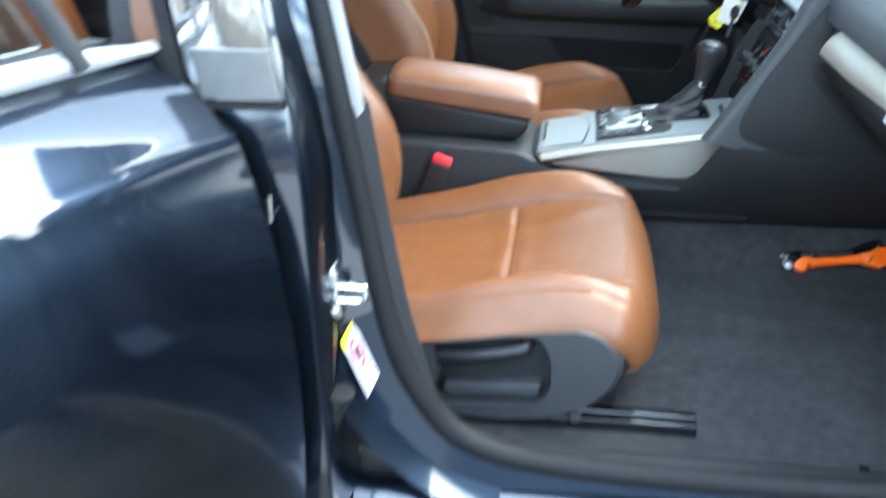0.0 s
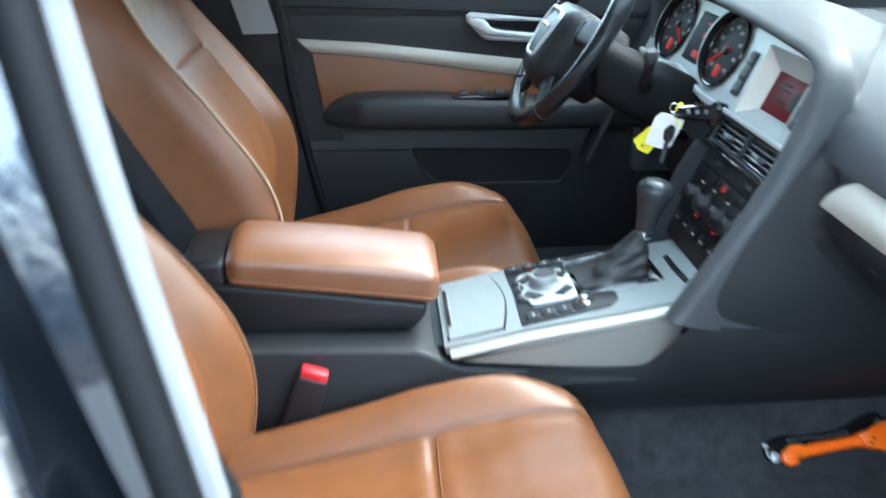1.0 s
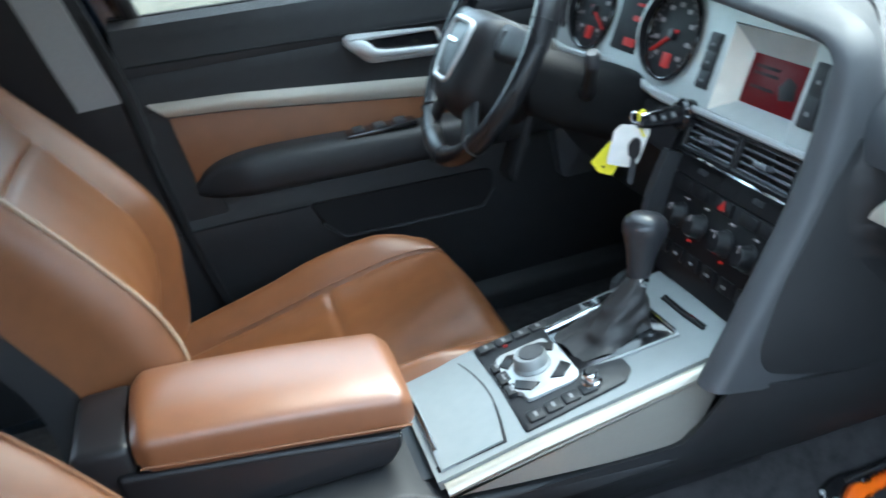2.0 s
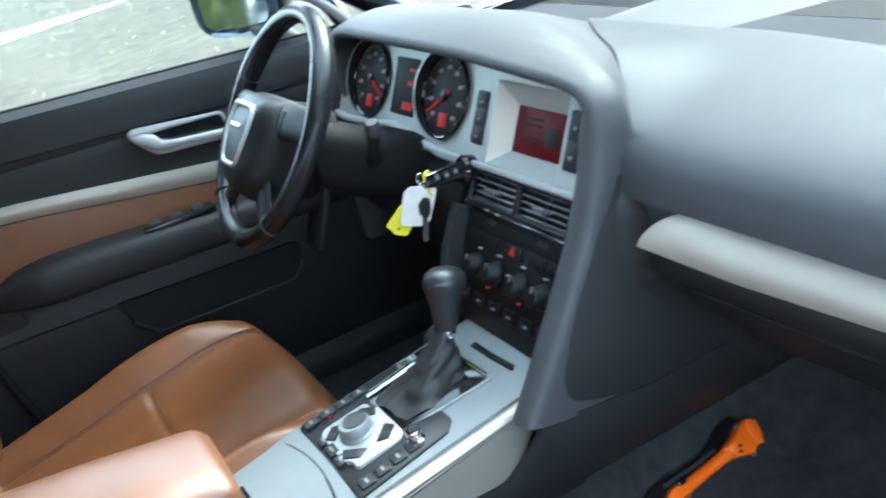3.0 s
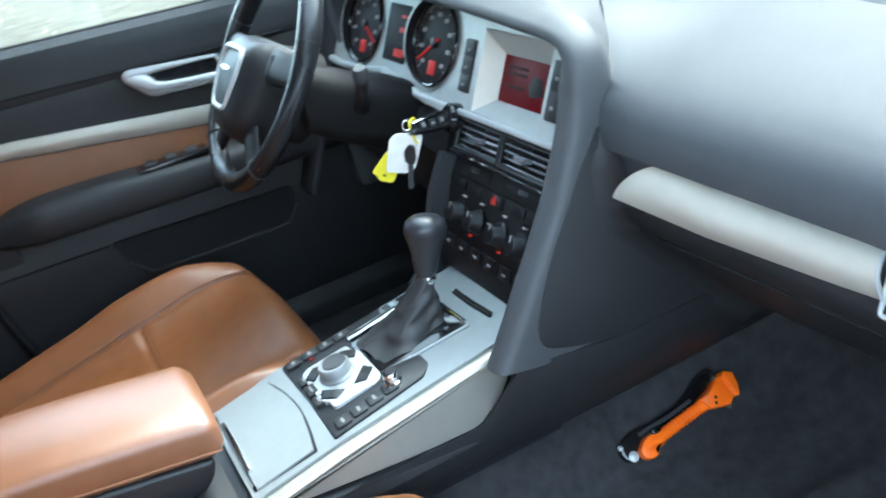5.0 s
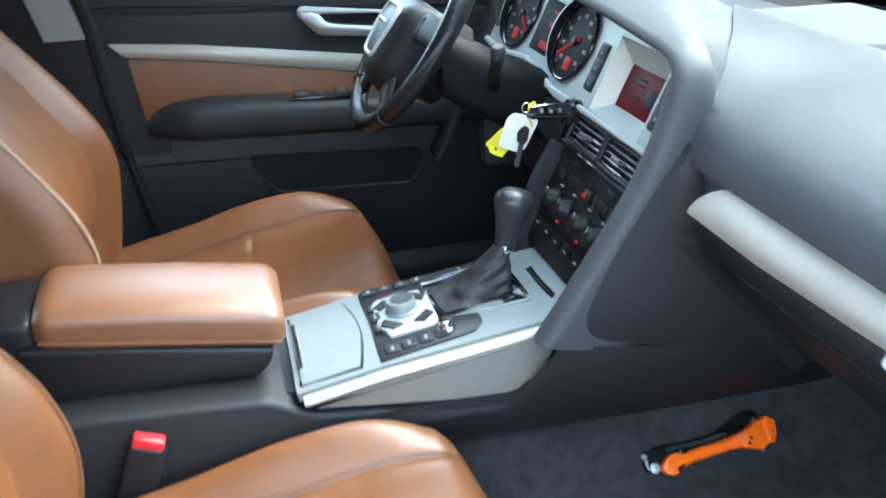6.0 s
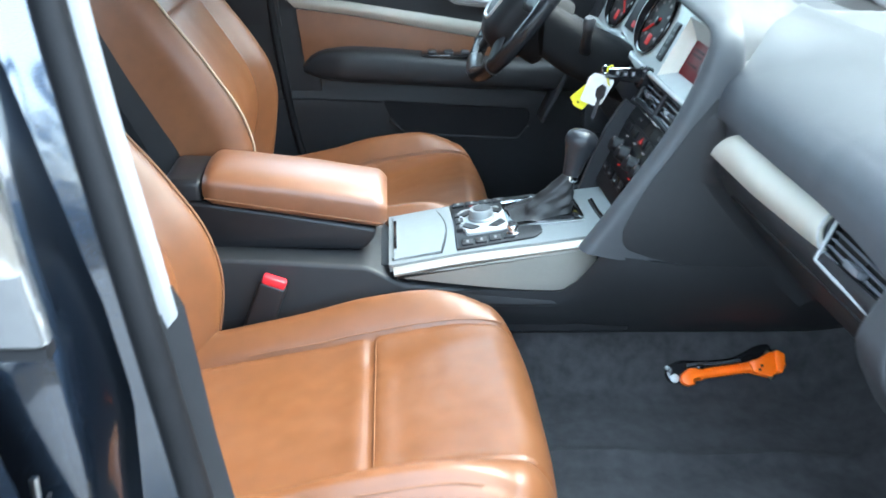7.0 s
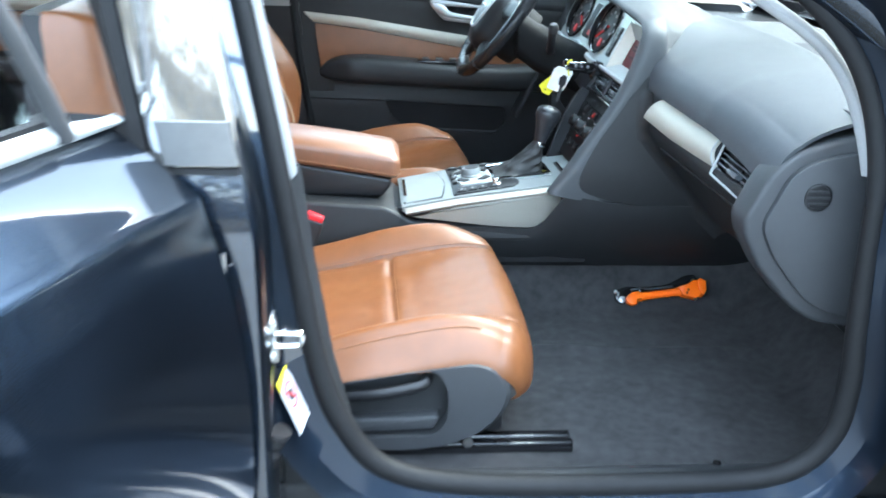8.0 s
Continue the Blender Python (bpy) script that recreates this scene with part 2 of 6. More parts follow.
def moved(bm, m):
    bmesh.ops.transform(bm, matrix=m, verts=bm.verts)
    return bm


def lerp(a, b, t):
    return a + (b - a) * t


def curve1(pts, x):
    """A value read off a broken line of (x, value)."""
    return float(np.interp(x, [p[0] for p in pts], [p[1] for p in pts]))


def smooth1(pts, x):
    """A value read off a smooth curve through (x, value)."""
    k = len(pts)
    if x <= pts[0][0]:
        return pts[0][1]
    if x >= pts[-1][0]:
        return pts[-1][1]
    i = max(j for j in range(k - 1) if pts[j][0] <= x)

    def slope(j):
        a, b = pts[max(0, j - 1)], pts[min(k - 1, j + 1)]
        return (b[1] - a[1]) / (b[0] - a[0])
    (x0, y0), (x1, y1) = pts[i], pts[i + 1]
    h = x1 - x0
    t = (x - x0) / h
    return (2 * t ** 3 - 3 * t * t + 1) * y0 + (t ** 3 - 2 * t * t + t) * h * slope(i) + (3 * t * t - 2 * t ** 3) * y1 + (t ** 3 - t * t) * h * slope(i + 1)


def bump1(x, c, w):
    """A smooth hump of half width w round c."""
    t = (x - c) / w
    return math.exp(-t * t)


CY = 1.70                       # the car's centre line


# ---------------------------------------------------------------- ground and distance
GROUND = material("pale_dry_ground", (0.088, 0.078, 0.060), 0.95, vary=0.45, scale=4.0, stain=0.5, bump=0.8, bump_scale=30, spec=0.1)
PAVING = material("pale_concrete", (0.20, 0.20, 0.195), 0.9, vary=0.2, scale=9, stain=1.2, bump=0.6, bump_scale=90, spec=0.15)
DRY = material("dry_winter_shrub", (0.11, 0.09, 0.055), 0.9, vary=0.5, scale=6)
GREEN = material("dull_evergreen_shrub", (0.055, 0.075, 0.022), 0.85, vary=0.5, scale=6)
part("ground", sheet(lambda u, v: (lerp(-500, 500, u), lerp(-500, 500, v), 0), 6, 6), GROUND, None, "pale dry gravel and winter grass", kind="structure", category="ground", smooth=False)
part("pavement", box(-60, 60, -3.9, 0.2, -0.05, 0.012, 0.004, 1), PAVING, None, "pale grey concrete strip beside the car", kind="structure", category="pavement")
part("path", prism([(-40, 19), (0.5, 16.6), (3, 18.2), (3, 19), (-40, 22)], "z", -0.05, 0.015, 0.0), PAVING, None, "pale concrete path across dry grass", kind="structure", category="pavement")


def shrub_band(name, n, spot, size, mat, label):
    """Many small twigs and leaf blades in clumps, joined."""
    rng = random.Random(name)
    verts, faces = [], []
    for _ in range(n):
        c = Vector(spot(rng))
        d = Vector((rng.uniform(-1, 1), rng.uniform(-1, 1), rng.uniform(0.1, 1.4))).normalized()
        w = d.cross(Vector((rng.uniform(-1, 1), rng.uniform(-1, 1), rng.uniform(-1, 1)))).normalized() * size * rng.uniform(0.12, 0.3)
        k = len(verts)
        tip = c + d * size * rng.uniform(0.7, 1.8)
        verts += [c - w, c + w, tip + w * 0.3, tip - w * 0.3]
        faces.append((k, k + 1, k + 2, k + 3))
    me = bpy.data.meshes.new(name)
    me.from_pydata(verts, [], faces)
    me.materials.append(mat)
    return tagged(new(name, me), label, "shrubs", kind="stuff")


def hedge_spot(y0, y1, x0, x1, h):
    def spot(r):
        x, y = r.uniform(x0, x1), r.uniform(y0, y1)
        top = h * (0.55 + 0.45 * math.sin(x * 1.3 + math.sin(x * 3.1)) ** 2)
        return (x, y, r.uniform(0, 1) ** 1.2 * top)
    return spot


# Known only from reflections; height and density raised to hold back low side light.
shrub_band("bare_shrubs", 17000, hedge_spot(-13, -8.5, -16, 14, 3.5), 0.24, DRY, "dry bare shrubs beyond the concrete strip")
shrub_band("dry_tufts", 5000, hedge_spot(-7.4, -4.0, -12, 10, 0.16), 0.09, DRY, "low tufts of dry winter grass")
shrub_band("field_tufts", 3000, hedge_spot(5, 40, -22, 14, 0.03), 0.04, material("bleached_grass", (0.36, 0.32, 0.20), 0.95, vary=0.3), "sparse tufts of dry grass on pale ground")
shrub_band("evergreen_hedge", 6000, hedge_spot(0.5, 7.0, -10, -6.5, 1.7), 0.18, GREEN, "dull green hedge behind the car")


# ---------------------------------------------------------------- car shell
body = thing("car_body", "navy metallic car body with its front door open", "car body")


def mir(p, side):
    return (p[0], p[1] if side < 0 else 2 * CY - p[1], p[2])


def floor_z(x, y):
    d = abs(y - CY - 0.02)
    z = curve1([(0, 0.515), (0.03, 0.505), (0.05, 0.482), (0.115, 0.404), (0.15, 0.394), (0.30, 0.386), (0.72, 0.378), (0.77, 0.40)], d)
    toe = max(0.0, x - 0.93)
    z += toe * 0.9
    return z + 0.002 * math.sin(x * 21 + y * 9) * math.sin(y * 17) + 0.011 * bump1(d, 0.29 + 0.05 * (x - 0.7), 0.014) * max(0.0, 1 - ((x - 0.68) / 0.36) ** 4)


part("carpet", sheet(lambda u, v: (lerp(-1.6, 1.30, u), lerp(0.95, 2.45, v), floor_z(lerp(-1.6, 1.30, u), lerp(0.95, 2.45, v))), 130, 110, 0.01), CARPET, body, "charcoal cut-pile floor carpet")
part("bulkhead", box(1.28, 1.32, 0.9, 2.5, 0.30, 0.97, 0.004), HARD, body)


SEAL_LINE = [(0.02, 0.968, 0.44), (-0.021, 0.968, 0.60), (-0.042, 0.968, 0.71), (-0.061, 0.968, 0.83), (-0.076, 0.968, 0.955), (-0.088, 0.966, 1.03), (-0.118, 0.960, 1.15), (-0.158, 0.955, 1.34)]      # rear edge of the driver door


def shell_side(side):
    # sill: charcoal cover inside, painted rocker outside
    sec = round_poly([(0.985, 0.36), (0.978, 0.415), (0.945, 0.440), (0.912, 0.440), (0.905, 0.37)], 0.012)
    cover = part("sill_cover", prism([mir((0, a, b), side)[1:] for a, b in sec], "x", 0.0, 0.84, 0.0), SOFT, body, "charcoal plastic sill cover")
    for bx in (0.655, 0.78):
        part("sill_bolt", lathe([(0.0001, 0), (0.007, 0), (0.006, 0.004), (0.0001, 0.005)], 10, Matrix.Translation(mir((bx, 0.947, 0.438), side))), GLOSS_BLACK, cover)
    sec = round_poly([(0.903, 0.30), (0.903, 0.412), (0.878, 0.404), (0.85, 0.382), (0.81, 0.372), (0.785, 0.345), (0.80, 0.24), (0.90, 0.22)], 0.016)
    part("rocker_panel", prism([mir((0, a, b), side)[1:] for a, b in sec], "x", -1.7, 1.6, 0.0), PAINT, body)
    # rubber seal round the front opening
    seal = [(-0.072, 1.30), (-0.058, 1.22), (-0.041, 1.12), (-0.0065, 0.95), (0.021, 0.785), (0.047, 0.64), (0.082, 0.545), (0.15, 0.468), (0.3, 0.439), (0.6, 0.437),
            (0.74, 0.452), (0.802, 0.510), (0.815, 0.595), (0.808, 0.69), (0.80, 0.80), (0.79, 0.93), (0.748, 1.05), (0.668, 1.14), (0.52, 1.25), (0.33, 1.335), (0.1, 1.352)]
    inner = [(x, 0.902 + 0.14 * max(0, z - 1.0), z) for x, z in seal]
    part("door_seal", sweep(smooth_line([mir(p, side) for p in inner], 6, True), [0.0135 + 0.003 * min(1.0, max(0.0, (0.8 - p[1]) / 0.2)) for p in smooth_line([(x, z, 0) for x, z in seal], 6, True)], 12, closed=True, up=(0, 1, 0)), RUBBER, body, "black rubber weather seal")
    # painted flange outside the seal: B-post, sill return and A-post
    outer = [(x + o[0], 0.868 + 0.018 * max(0.0, min(1.0, (0.62 - z) / 0.12)) + 0.14 * max(0, z - 1.0), z + o[1]) for (x, z), o in zip(seal, (
        [(-0.046, 0.0)] * 3 + [(-0.052, 0.0), (-0.051, -0.005), (-0.054, -0.016), (-0.040, -0.032), (-0.018, -0.042)] + [(0, -0.046)] * 2
        + [(0.016, -0.040), (0.034, -0.020)] + [(0.032, 0)] * 4 + [(0.03, 0.015), (0.02, 0.025), (0.015, 0.03), (0, 0.035), (0, 0.035)]))]
    a, b = smooth_line([mir(p, side) for p in inner], 6, True), smooth_line([mir(p, side) for p in outer], 6, True)
    c = [q + Vector((0, 0.035 * side, 0)) + (q - p) * 0.35 for p, q in zip(a, b)]
    k = len(a)
    rows = [[p, p.lerp(q, 0.55), q, q.lerp(r, 0.5) + (q - p) * 0.06, r] for p, q, r in zip(a, b, c)]
    rows.append(rows[0])
    part("door_aperture", loft(rows[29:], False, False), INNER_PAINT, body, "navy painted door aperture flange")
    part("post_flange", loft(rows[:30], False, False), PAINT, body, "glossy navy flange of the door post")
    lift = Vector((0.002, -0.003 * side, 0))
    part("post_trim", loft([[p + lift, p.lerp(q, 0.5) + lift, p.lerp(q, 0.86) + lift, p.lerp(q, 0.90) - lift] for p, q in list(zip(a, b))[20:33]], False, False), SOFT, body, "charcoal plastic cover on the door post")
    # B-post outside: navy skin, mirror-gloss applique over it
    def post(x, y, z):
        t = z - 0.45
        h = min(0.12, max(0.0, 0.946 - z))
        bulge = 0.26 * (h - h * h / 0.24) if y < 0.83 else 0.0      # the side swells below the belt line
        lean = 0.10 * max(0.0, z - 0.93) if y > 0.82 else 0.0
        return mir((x - 0.145 * max(0, z - 0.85) - 0.02 * t - lean, y - bulge + 0.10 * max(0, z - 1.0), z), side)
    sect = [(-0.115, 0.90), (-0.118, 0.822), (-0.108, 0.812), (-0.014, 0.812), (-0.008, 0.819), (-0.004, 0.87), (0.0, 0.90)]
    part("post_skin", loft([[post(x, y, z) for x, y in sect] for z in (0.40, 0.5, 0.6, 0.7, 0.80, 0.826, 0.84, 0.86, 0.88, 0.90, 0.92, 0.935, 0.946, 1.0, 1.1, 1.2, 1.3, 1.39)], True), PAINT, body, "navy painted door post")
    app = [(-0.106, 0.814), (-0.106, 0.802), (-0.100, 0.799), (-0.018, 0.799), (-0.012, 0.803), (-0.012, 0.814)]
    part("post_applique", loft([[post(x, y, z) for x, y in app] for z in (0.945, 0.95, 1.0, 1.1, 1.2, 1.3, 1.38)], True), MIRROR_GLOSS, body, "mirror-gloss post applique reflecting the surroundings")
    part("applique_seal", loft([[post(x, y, z) for x, y in [(-0.126, 0.83), (-0.126, 0.80), (-0.109, 0.80), (-0.109, 0.83)]] for z in (0.93, 1.0, 1.1, 1.2, 1.3, 1.38)], True), RUBBER, body)
    part("applique_foot", loft([[post(x, y, z) for x, y in [(-0.109, 0.82), (-0.109, 0.798), (-0.012, 0.798), (-0.012, 0.82)]] for z in (0.936, 0.9435)], True), RUBBER, body)
    foot = [(-0.095, 0.825), (-0.095, 0.7955), (-0.090, 0.793), (-0.017, 0.793), (-0.012, 0.7955), (-0.012, 0.825)]
    part("applique_end", loft([[post(x, y, z) for x, y in foot] for z in (0.9475, 0.951, 0.97, 0.994, 0.998)], True), POST_END, body, "satin grey end piece of the post applique")
    # inner post trim, pale above and charcoal below
    if side > 0:
        part("upper_post_trim", loft([[mir(p, side) for p in ((x0 - 0.070, 0.948, z), (x0, 0.948, z), (x0, 0.985, z), (x0 - 0.070, 0.985, z))] for x0, z in ((-0.080, 0.942), (-0.081, 0.950), (-0.096, 1.005), (-0.130, 1.15), (-0.170, 1.37))]), TRIM_GREY, body, "pale grey upper post trim")
    else:
        part("upper_post_trim", loft([[mir(p, side) for p in ((x0 - 0.020, 0.909 + 0.12 * max(0, z - 1), z), (x0 - 0.004, 0.914 + 0.12 * max(0, z - 1), z), (x0, 0.922 + 0.12 * max(0, z - 1), z), (x0 - 0.040, 0.955 + 0.12 * max(0, z - 1), z), (x0 - 0.105, 0.955 + 0.12 * max(0, z - 1), z), (x0 - 0.105, 0.92 + 0.12 * max(0, z - 1), z))]
                                      for x0, z in ((0.020, 0.897), (0.023, 0.906), (0.016, 0.95), (0.007, 1.0), (-0.004, 1.05), (-0.016, 1.11), (-0.032, 1.20), (-0.062, 1.37))]), TRIM_GREY, body, "pale grey upper post trim")
    part("lower_post_trim", loft([[mir(p, side) for p in ((x0 + 0.006, 0.91, z), (x0 + 0.022, 0.93, z), (x0 + 0.005, 0.965, z), (x0 - 0.22, 0.965, z), (x0 - 0.22, 0.92, z))]
                                  for x0, z in ((0.10, 0.44), (0.047, 0.64), (0.022, 0.785), (0.005, 0.91))]), SOFT, body)
    if side > 0:
        # Added black sheet stands for the unlit rear cabin beyond the post.
        part("rear_dark_sheet", loft([[mir(p, side) for p in ((x0 + 0.022, 0.955, z), (x0 + 0.022, 0.972, z), (x0 - 0.42, 0.972, z), (x0 - 0.42, 0.955, z))] for x0, z in ((-0.070, 0.86), (-0.080, 0.95), (-0.130, 1.15), (-0.170, 1.36))]), HARD, body, "black sheet for the dark rear of the cabin")
        part("gap_seal", sweep(smooth_line([mir(p, side) for p in SEAL_LINE], 5), 0.0095, 10), RUBBER, body, "black rubber strip along the door gap")
    # A-post: pale inner trim over a navy post
    ap = [(0.800, 0.905, 0.942), (0.786, 0.955, 0.946), (0.764, 1.01, 0.95), (0.733, 1.056, 0.955), (0.688, 1.094, 0.96), (0.60, 1.148, 0.975), (0.42, 1.26, 1.0), (0.30, 1.345, 1.02)]
    pts = smooth_line([mir((x, y, z), side) for x, z, y in ap], 6)
    part("a_post_trim", sweep(pts, [0.009 + 0.003 * min(1, i / 14) for i in range(len(pts))], 10, 0.8), TRIM_GREY, body, "pale grey windscreen post trim")
    pts = smooth_line([mir(p, side) for p in ((0.97, 0.90, 0.93), (0.86, 0.905, 1.03), (0.74, 0.92, 1.125), (0.60, 0.94, 1.21), (0.45, 0.97, 1.30), (0.30, 1.0, 1.375))], 6)
    part("a_post", sweep(pts, 0.042, 10, 0.8), PAINT, body, "navy windscreen post")
    part("cowl_side", prism([(0.83, 0.36), (0.835, 0.60), (0.82, 0.80), (0.81, 0.93), (1.30, 0.95), (1.30, 0.36)], "y", mir((0, 0.905, 0), side)[1], mir((0, 0.965, 0), side)[1], 0.01), SOFT, body)
    part("front_wing", prism([(0.90, 0.25), (0.88, 0.60), (0.86, 0.90), (1.0, 0.965), (2.0, 0.90), (2.0, 0.25)], "y", mir((0, 0.80, 0), side)[1], mir((0, 0.86, 0), side)[1], 0.015), PAINT, body)


shell_side(-1)
shell_side(1)
roof = part("roof", sheet(lambda u, v: (lerp(-1.7, 0.33, u), lerp(1.00, 2.40, v), 1.340 + 0.095 * math.sin(math.pi * v) ** 0.55 * math.sin(math.pi * lerp(0.25, 0.85, u))), 14, 16, 0.03), TRIM_GREY, body, "pale grey headliner under the roof")
part("roof_skin", sheet(lambda u, v: (lerp(-1.75, 0.35, u), lerp(0.99, 2.41, v), 1.374 + 0.095 * math.sin(math.pi * v) ** 0.55 * math.sin(math.pi * lerp(0.25, 0.85, u))), 14, 16, 0.004), PAINT, body)
screen = part("windscreen", sheet(lambda u, v: (lerp(1.26, 0.37, u) + 0.05 * math.sin(math.pi * v), lerp(0.97, 2.43, v), lerp(0.965, 1.405, u) + 0.03 * math.sin(math.pi * u)), 10, 14, 0.005), GLASS, body, "clear laminated windscreen")
screen.visible_shadow = False
part("windscreen_band", sheet(lambda u, v: (lerp(1.262, 1.19, u) + 0.05 * math.sin(math.pi * v), lerp(0.97, 2.43, v), lerp(0.950, 0.982, u) + 0.02 * math.sin(math.pi * u * 0.08)), 2, 14, 0.003), GLOSS_BLACK, body)
part("bonnet", sheet(lambda u, v: (lerp(1.28, 2.5, u), lerp(0.88, 2.52, v), 0.955 - 0.09 * u * u + 0.02 * math.sin(math.pi * v)), 12, 16, 0.01), PAINT, body)
part("scuttle", box(1.20, 1.34, 0.95, 2.45, 0.93, 0.958, 0.006), HARD, body)
for w in (-1, 1):
    part("rear_wing", prism(round_poly([(-1.16, 0.30), (-1.16, 0.985), (-1.75, 1.0), (-2.30, 0.955), (-2.36, 0.50), (-2.25, 0.30)], 0.04, 4), "y", mir((0, 0.83, 0), w)[1], mir((0, 0.89, 0), w)[1], 0.012), PAINT, body)
    for ax in (1.47, -1.40):
        tyre = part("tyre", lathe([(0.20, -0.10), (0.30, -0.105), (0.325, -0.085), (0.328, 0.085), (0.30, 0.105), (0.20, 0.10), (0.20, -0.10)], 40, Matrix.Translation(mir((ax, 0.95, 0.328), w)) @ Matrix.Rotation(radians(90), 4, "X")), RUBBER, body)
        part("rim", lathe([(0.0001, -0.075), (0.06, -0.08), (0.17, -0.06), (0.205, -0.10), (0.205, 0.09), (0.0001, 0.06)], 32, Matrix.Translation(mir((ax, 0.95, 0.328), w)) @ Matrix.Rotation(radians(90 * -w), 4, "X")), SATIN, tyre)
part("boot_lid", sheet(lambda u, v: (lerp(-1.95, -2.36, u), lerp(0.88, 2.52, v), 0.99 - 0.03 * u * u + 0.015 * math.sin(math.pi * v)), 6, 12, 0.012), PAINT, body)
rs = part("rear_screen", sheet(lambda u, v: (lerp(-1.74, -2.02, u), lerp(1.02, 2.38, v), lerp(1.40, 0.99, u)), 6, 10, 0.005), GLASS, body)
rs.visible_shadow = False
part("rear_panel", box(-2.36, -2.30, 0.86, 2.54, 0.30, 0.975, 0.02, 3), PAINT, body)
part("front_panel", box(2.44, 2.52, 0.86, 2.54, 0.25, 0.865, 0.02, 3), PAINT, body)
part("rear_bulkhead", box(-1.68, -1.62, 0.9, 2.5, 0.3, 1.0, 0.004), SOFT, body)

# striker, sticker and check strap on the passenger post
striker = thing("door_striker", "bright zinc door striker loop on the post", "striker", at=(-0.004, 0.862, 0.698))
part("plate", moved(box(-0.009, 0.001, -0.006, 0.018, -0.034, 0.034, 0.003), Matrix.Rotation(radians(-6), 4, "Y")), STEEL, striker)
for sg in (-1, 1):
    part("bolt", lathe([(0.0001, 0), (0.0055, 0), (0.0055, 0.003), (0.0035, 0.005), (0.0001, 0.005)], 6, Matrix.Translation((-0.004, -0.006, 0.024 * sg)) @ Matrix.Rotation(radians(90), 4, "X")), STEEL, striker)
part("loop", sweep([Vector((a, -0.004, b)) for a, b in round_poly([(-0.004, -0.0095), (0.033, -0.0085), (0.033, 0.0085), (-0.004, 0.0095)], 0.007, 4)], 0.0046, 8, closed=True, up=(0, 1, 0)), CHROME, striker)
stick = thing("warning_sticker", "white warning label with red ring and yellow edge", "sticker", at=(-0.006, 0.860, 0.631))
SU, SV = Vector((0.031, 0.0, -0.078)), Vector((0.011, 0.022, 0.021))       # along and across the label
SN = SU.cross(SV).normalized()
SN = SN if SN.y < 0 else -SN


def on_label(pts, h):
    """A thin film on the label, from an outline in its own length and width."""
    lo, hi = [SU * u + SV * v for u, v in pts], [SU * u + SV * v + SN * h for u, v in pts]
    return loft([lo, hi])


part("paper", on_label([(0, 0), (1, 0), (1, 1), (0, 1)], 0.0012), STICKER, stick)
part("yellow_edge", on_label([(0.0, 0.0), (0.16, 0.0), (0.10, 0.5), (0.03, 1.0), (0.0, 1.0)], 0.0018), YELLOW, stick)
part("red_ring", sweep([SU * (0.40 + 0.20 * math.cos(a)) + SV * (0.5 + 0.34 * math.sin(a)) + SN * 0.0014 for a in [2 * math.pi * i / 24 for i in range(24)]], 0.0013, 6, closed=True, up=tuple(SN)), RED, stick)
part("red_ring", sweep([SU * 0.26 + SV * 0.26 + SN * 0.0014, SU * 0.54 + SV * 0.74 + SN * 0.0014], 0.0012, 6, up=tuple(SN)), RED, stick)
part("pictogram", on_label([(0.30, 0.42), (0.38, 0.32), (0.50, 0.42), (0.50, 0.62), (0.34, 0.66)], 0.0017), SOFT, stick)
for i in range(4):
    part("print_bar", on_label([(0.68 + 0.075 * i, 0.12), (0.71 + 0.075 * i, 0.12), (0.71 + 0.075 * i, 0.88 - 0.12 * (i % 2)), (0.68 + 0.075 * i, 0.88 - 0.12 * (i % 2))], 0.0016), LEGEND, stick)


# hinges of the rear door, and the cable boot on the post
boot = thing("cable_boot", "ribbed black rubber cable boot between post and door", "cable boot", at=(-0.022, 0.835, 0.52))
part("sleeve", lathe([(0.0001, -0.055), (0.016, -0.055)] + [(0.0125 + 0.0035 * (i % 2), -0.050 + 0.0083 * i) for i in range(13)] + [(0.016, 0.055), (0.0001, 0.055)], 20, Matrix.Rotation(radians(18), 4, "Y")), RUBBER, boot)
for sg in (-1, 1):
    part("collar", lathe([(0.0001, -0.004), (0.019, -0.004), (0.020, 0.0), (0.019, 0.004), (0.0001, 0.004)], 20, Matrix.Rotation(radians(18), 4, "Y") @ Matrix.Translation((0, 0, 0.057 * sg))), HARD, boot)


for x, y, z in ((-0.052, 0.803, 0.826), (-0.040, 0.818, 0.580)):
    leaf = part("hinge", box(x - 0.006, x + 0.008, y - 0.003, y + 0.020, z - 0.012, z + 0.012, 0.003), DARK_CHROME, body, "small zinc hinge of the rear door")
    part("hinge_pin", lathe([(0.0001, -0.015), (0.004, -0.015), (0.004, 0.015), (0.0001, 0.015)], 12, Matrix.Translation((x - 0.006, y - 0.004, z))), STEEL, leaf)
    part("hinge_bolt", lathe([(0.0001, 0), (0.0045, 0), (0.0045, 0.003), (0.0001, 0.004)], 6, Matrix.Translation((x + 0.003, y - 0.003, z)) @ Matrix.Rotation(radians(90), 4, "X")), STEEL, leaf)


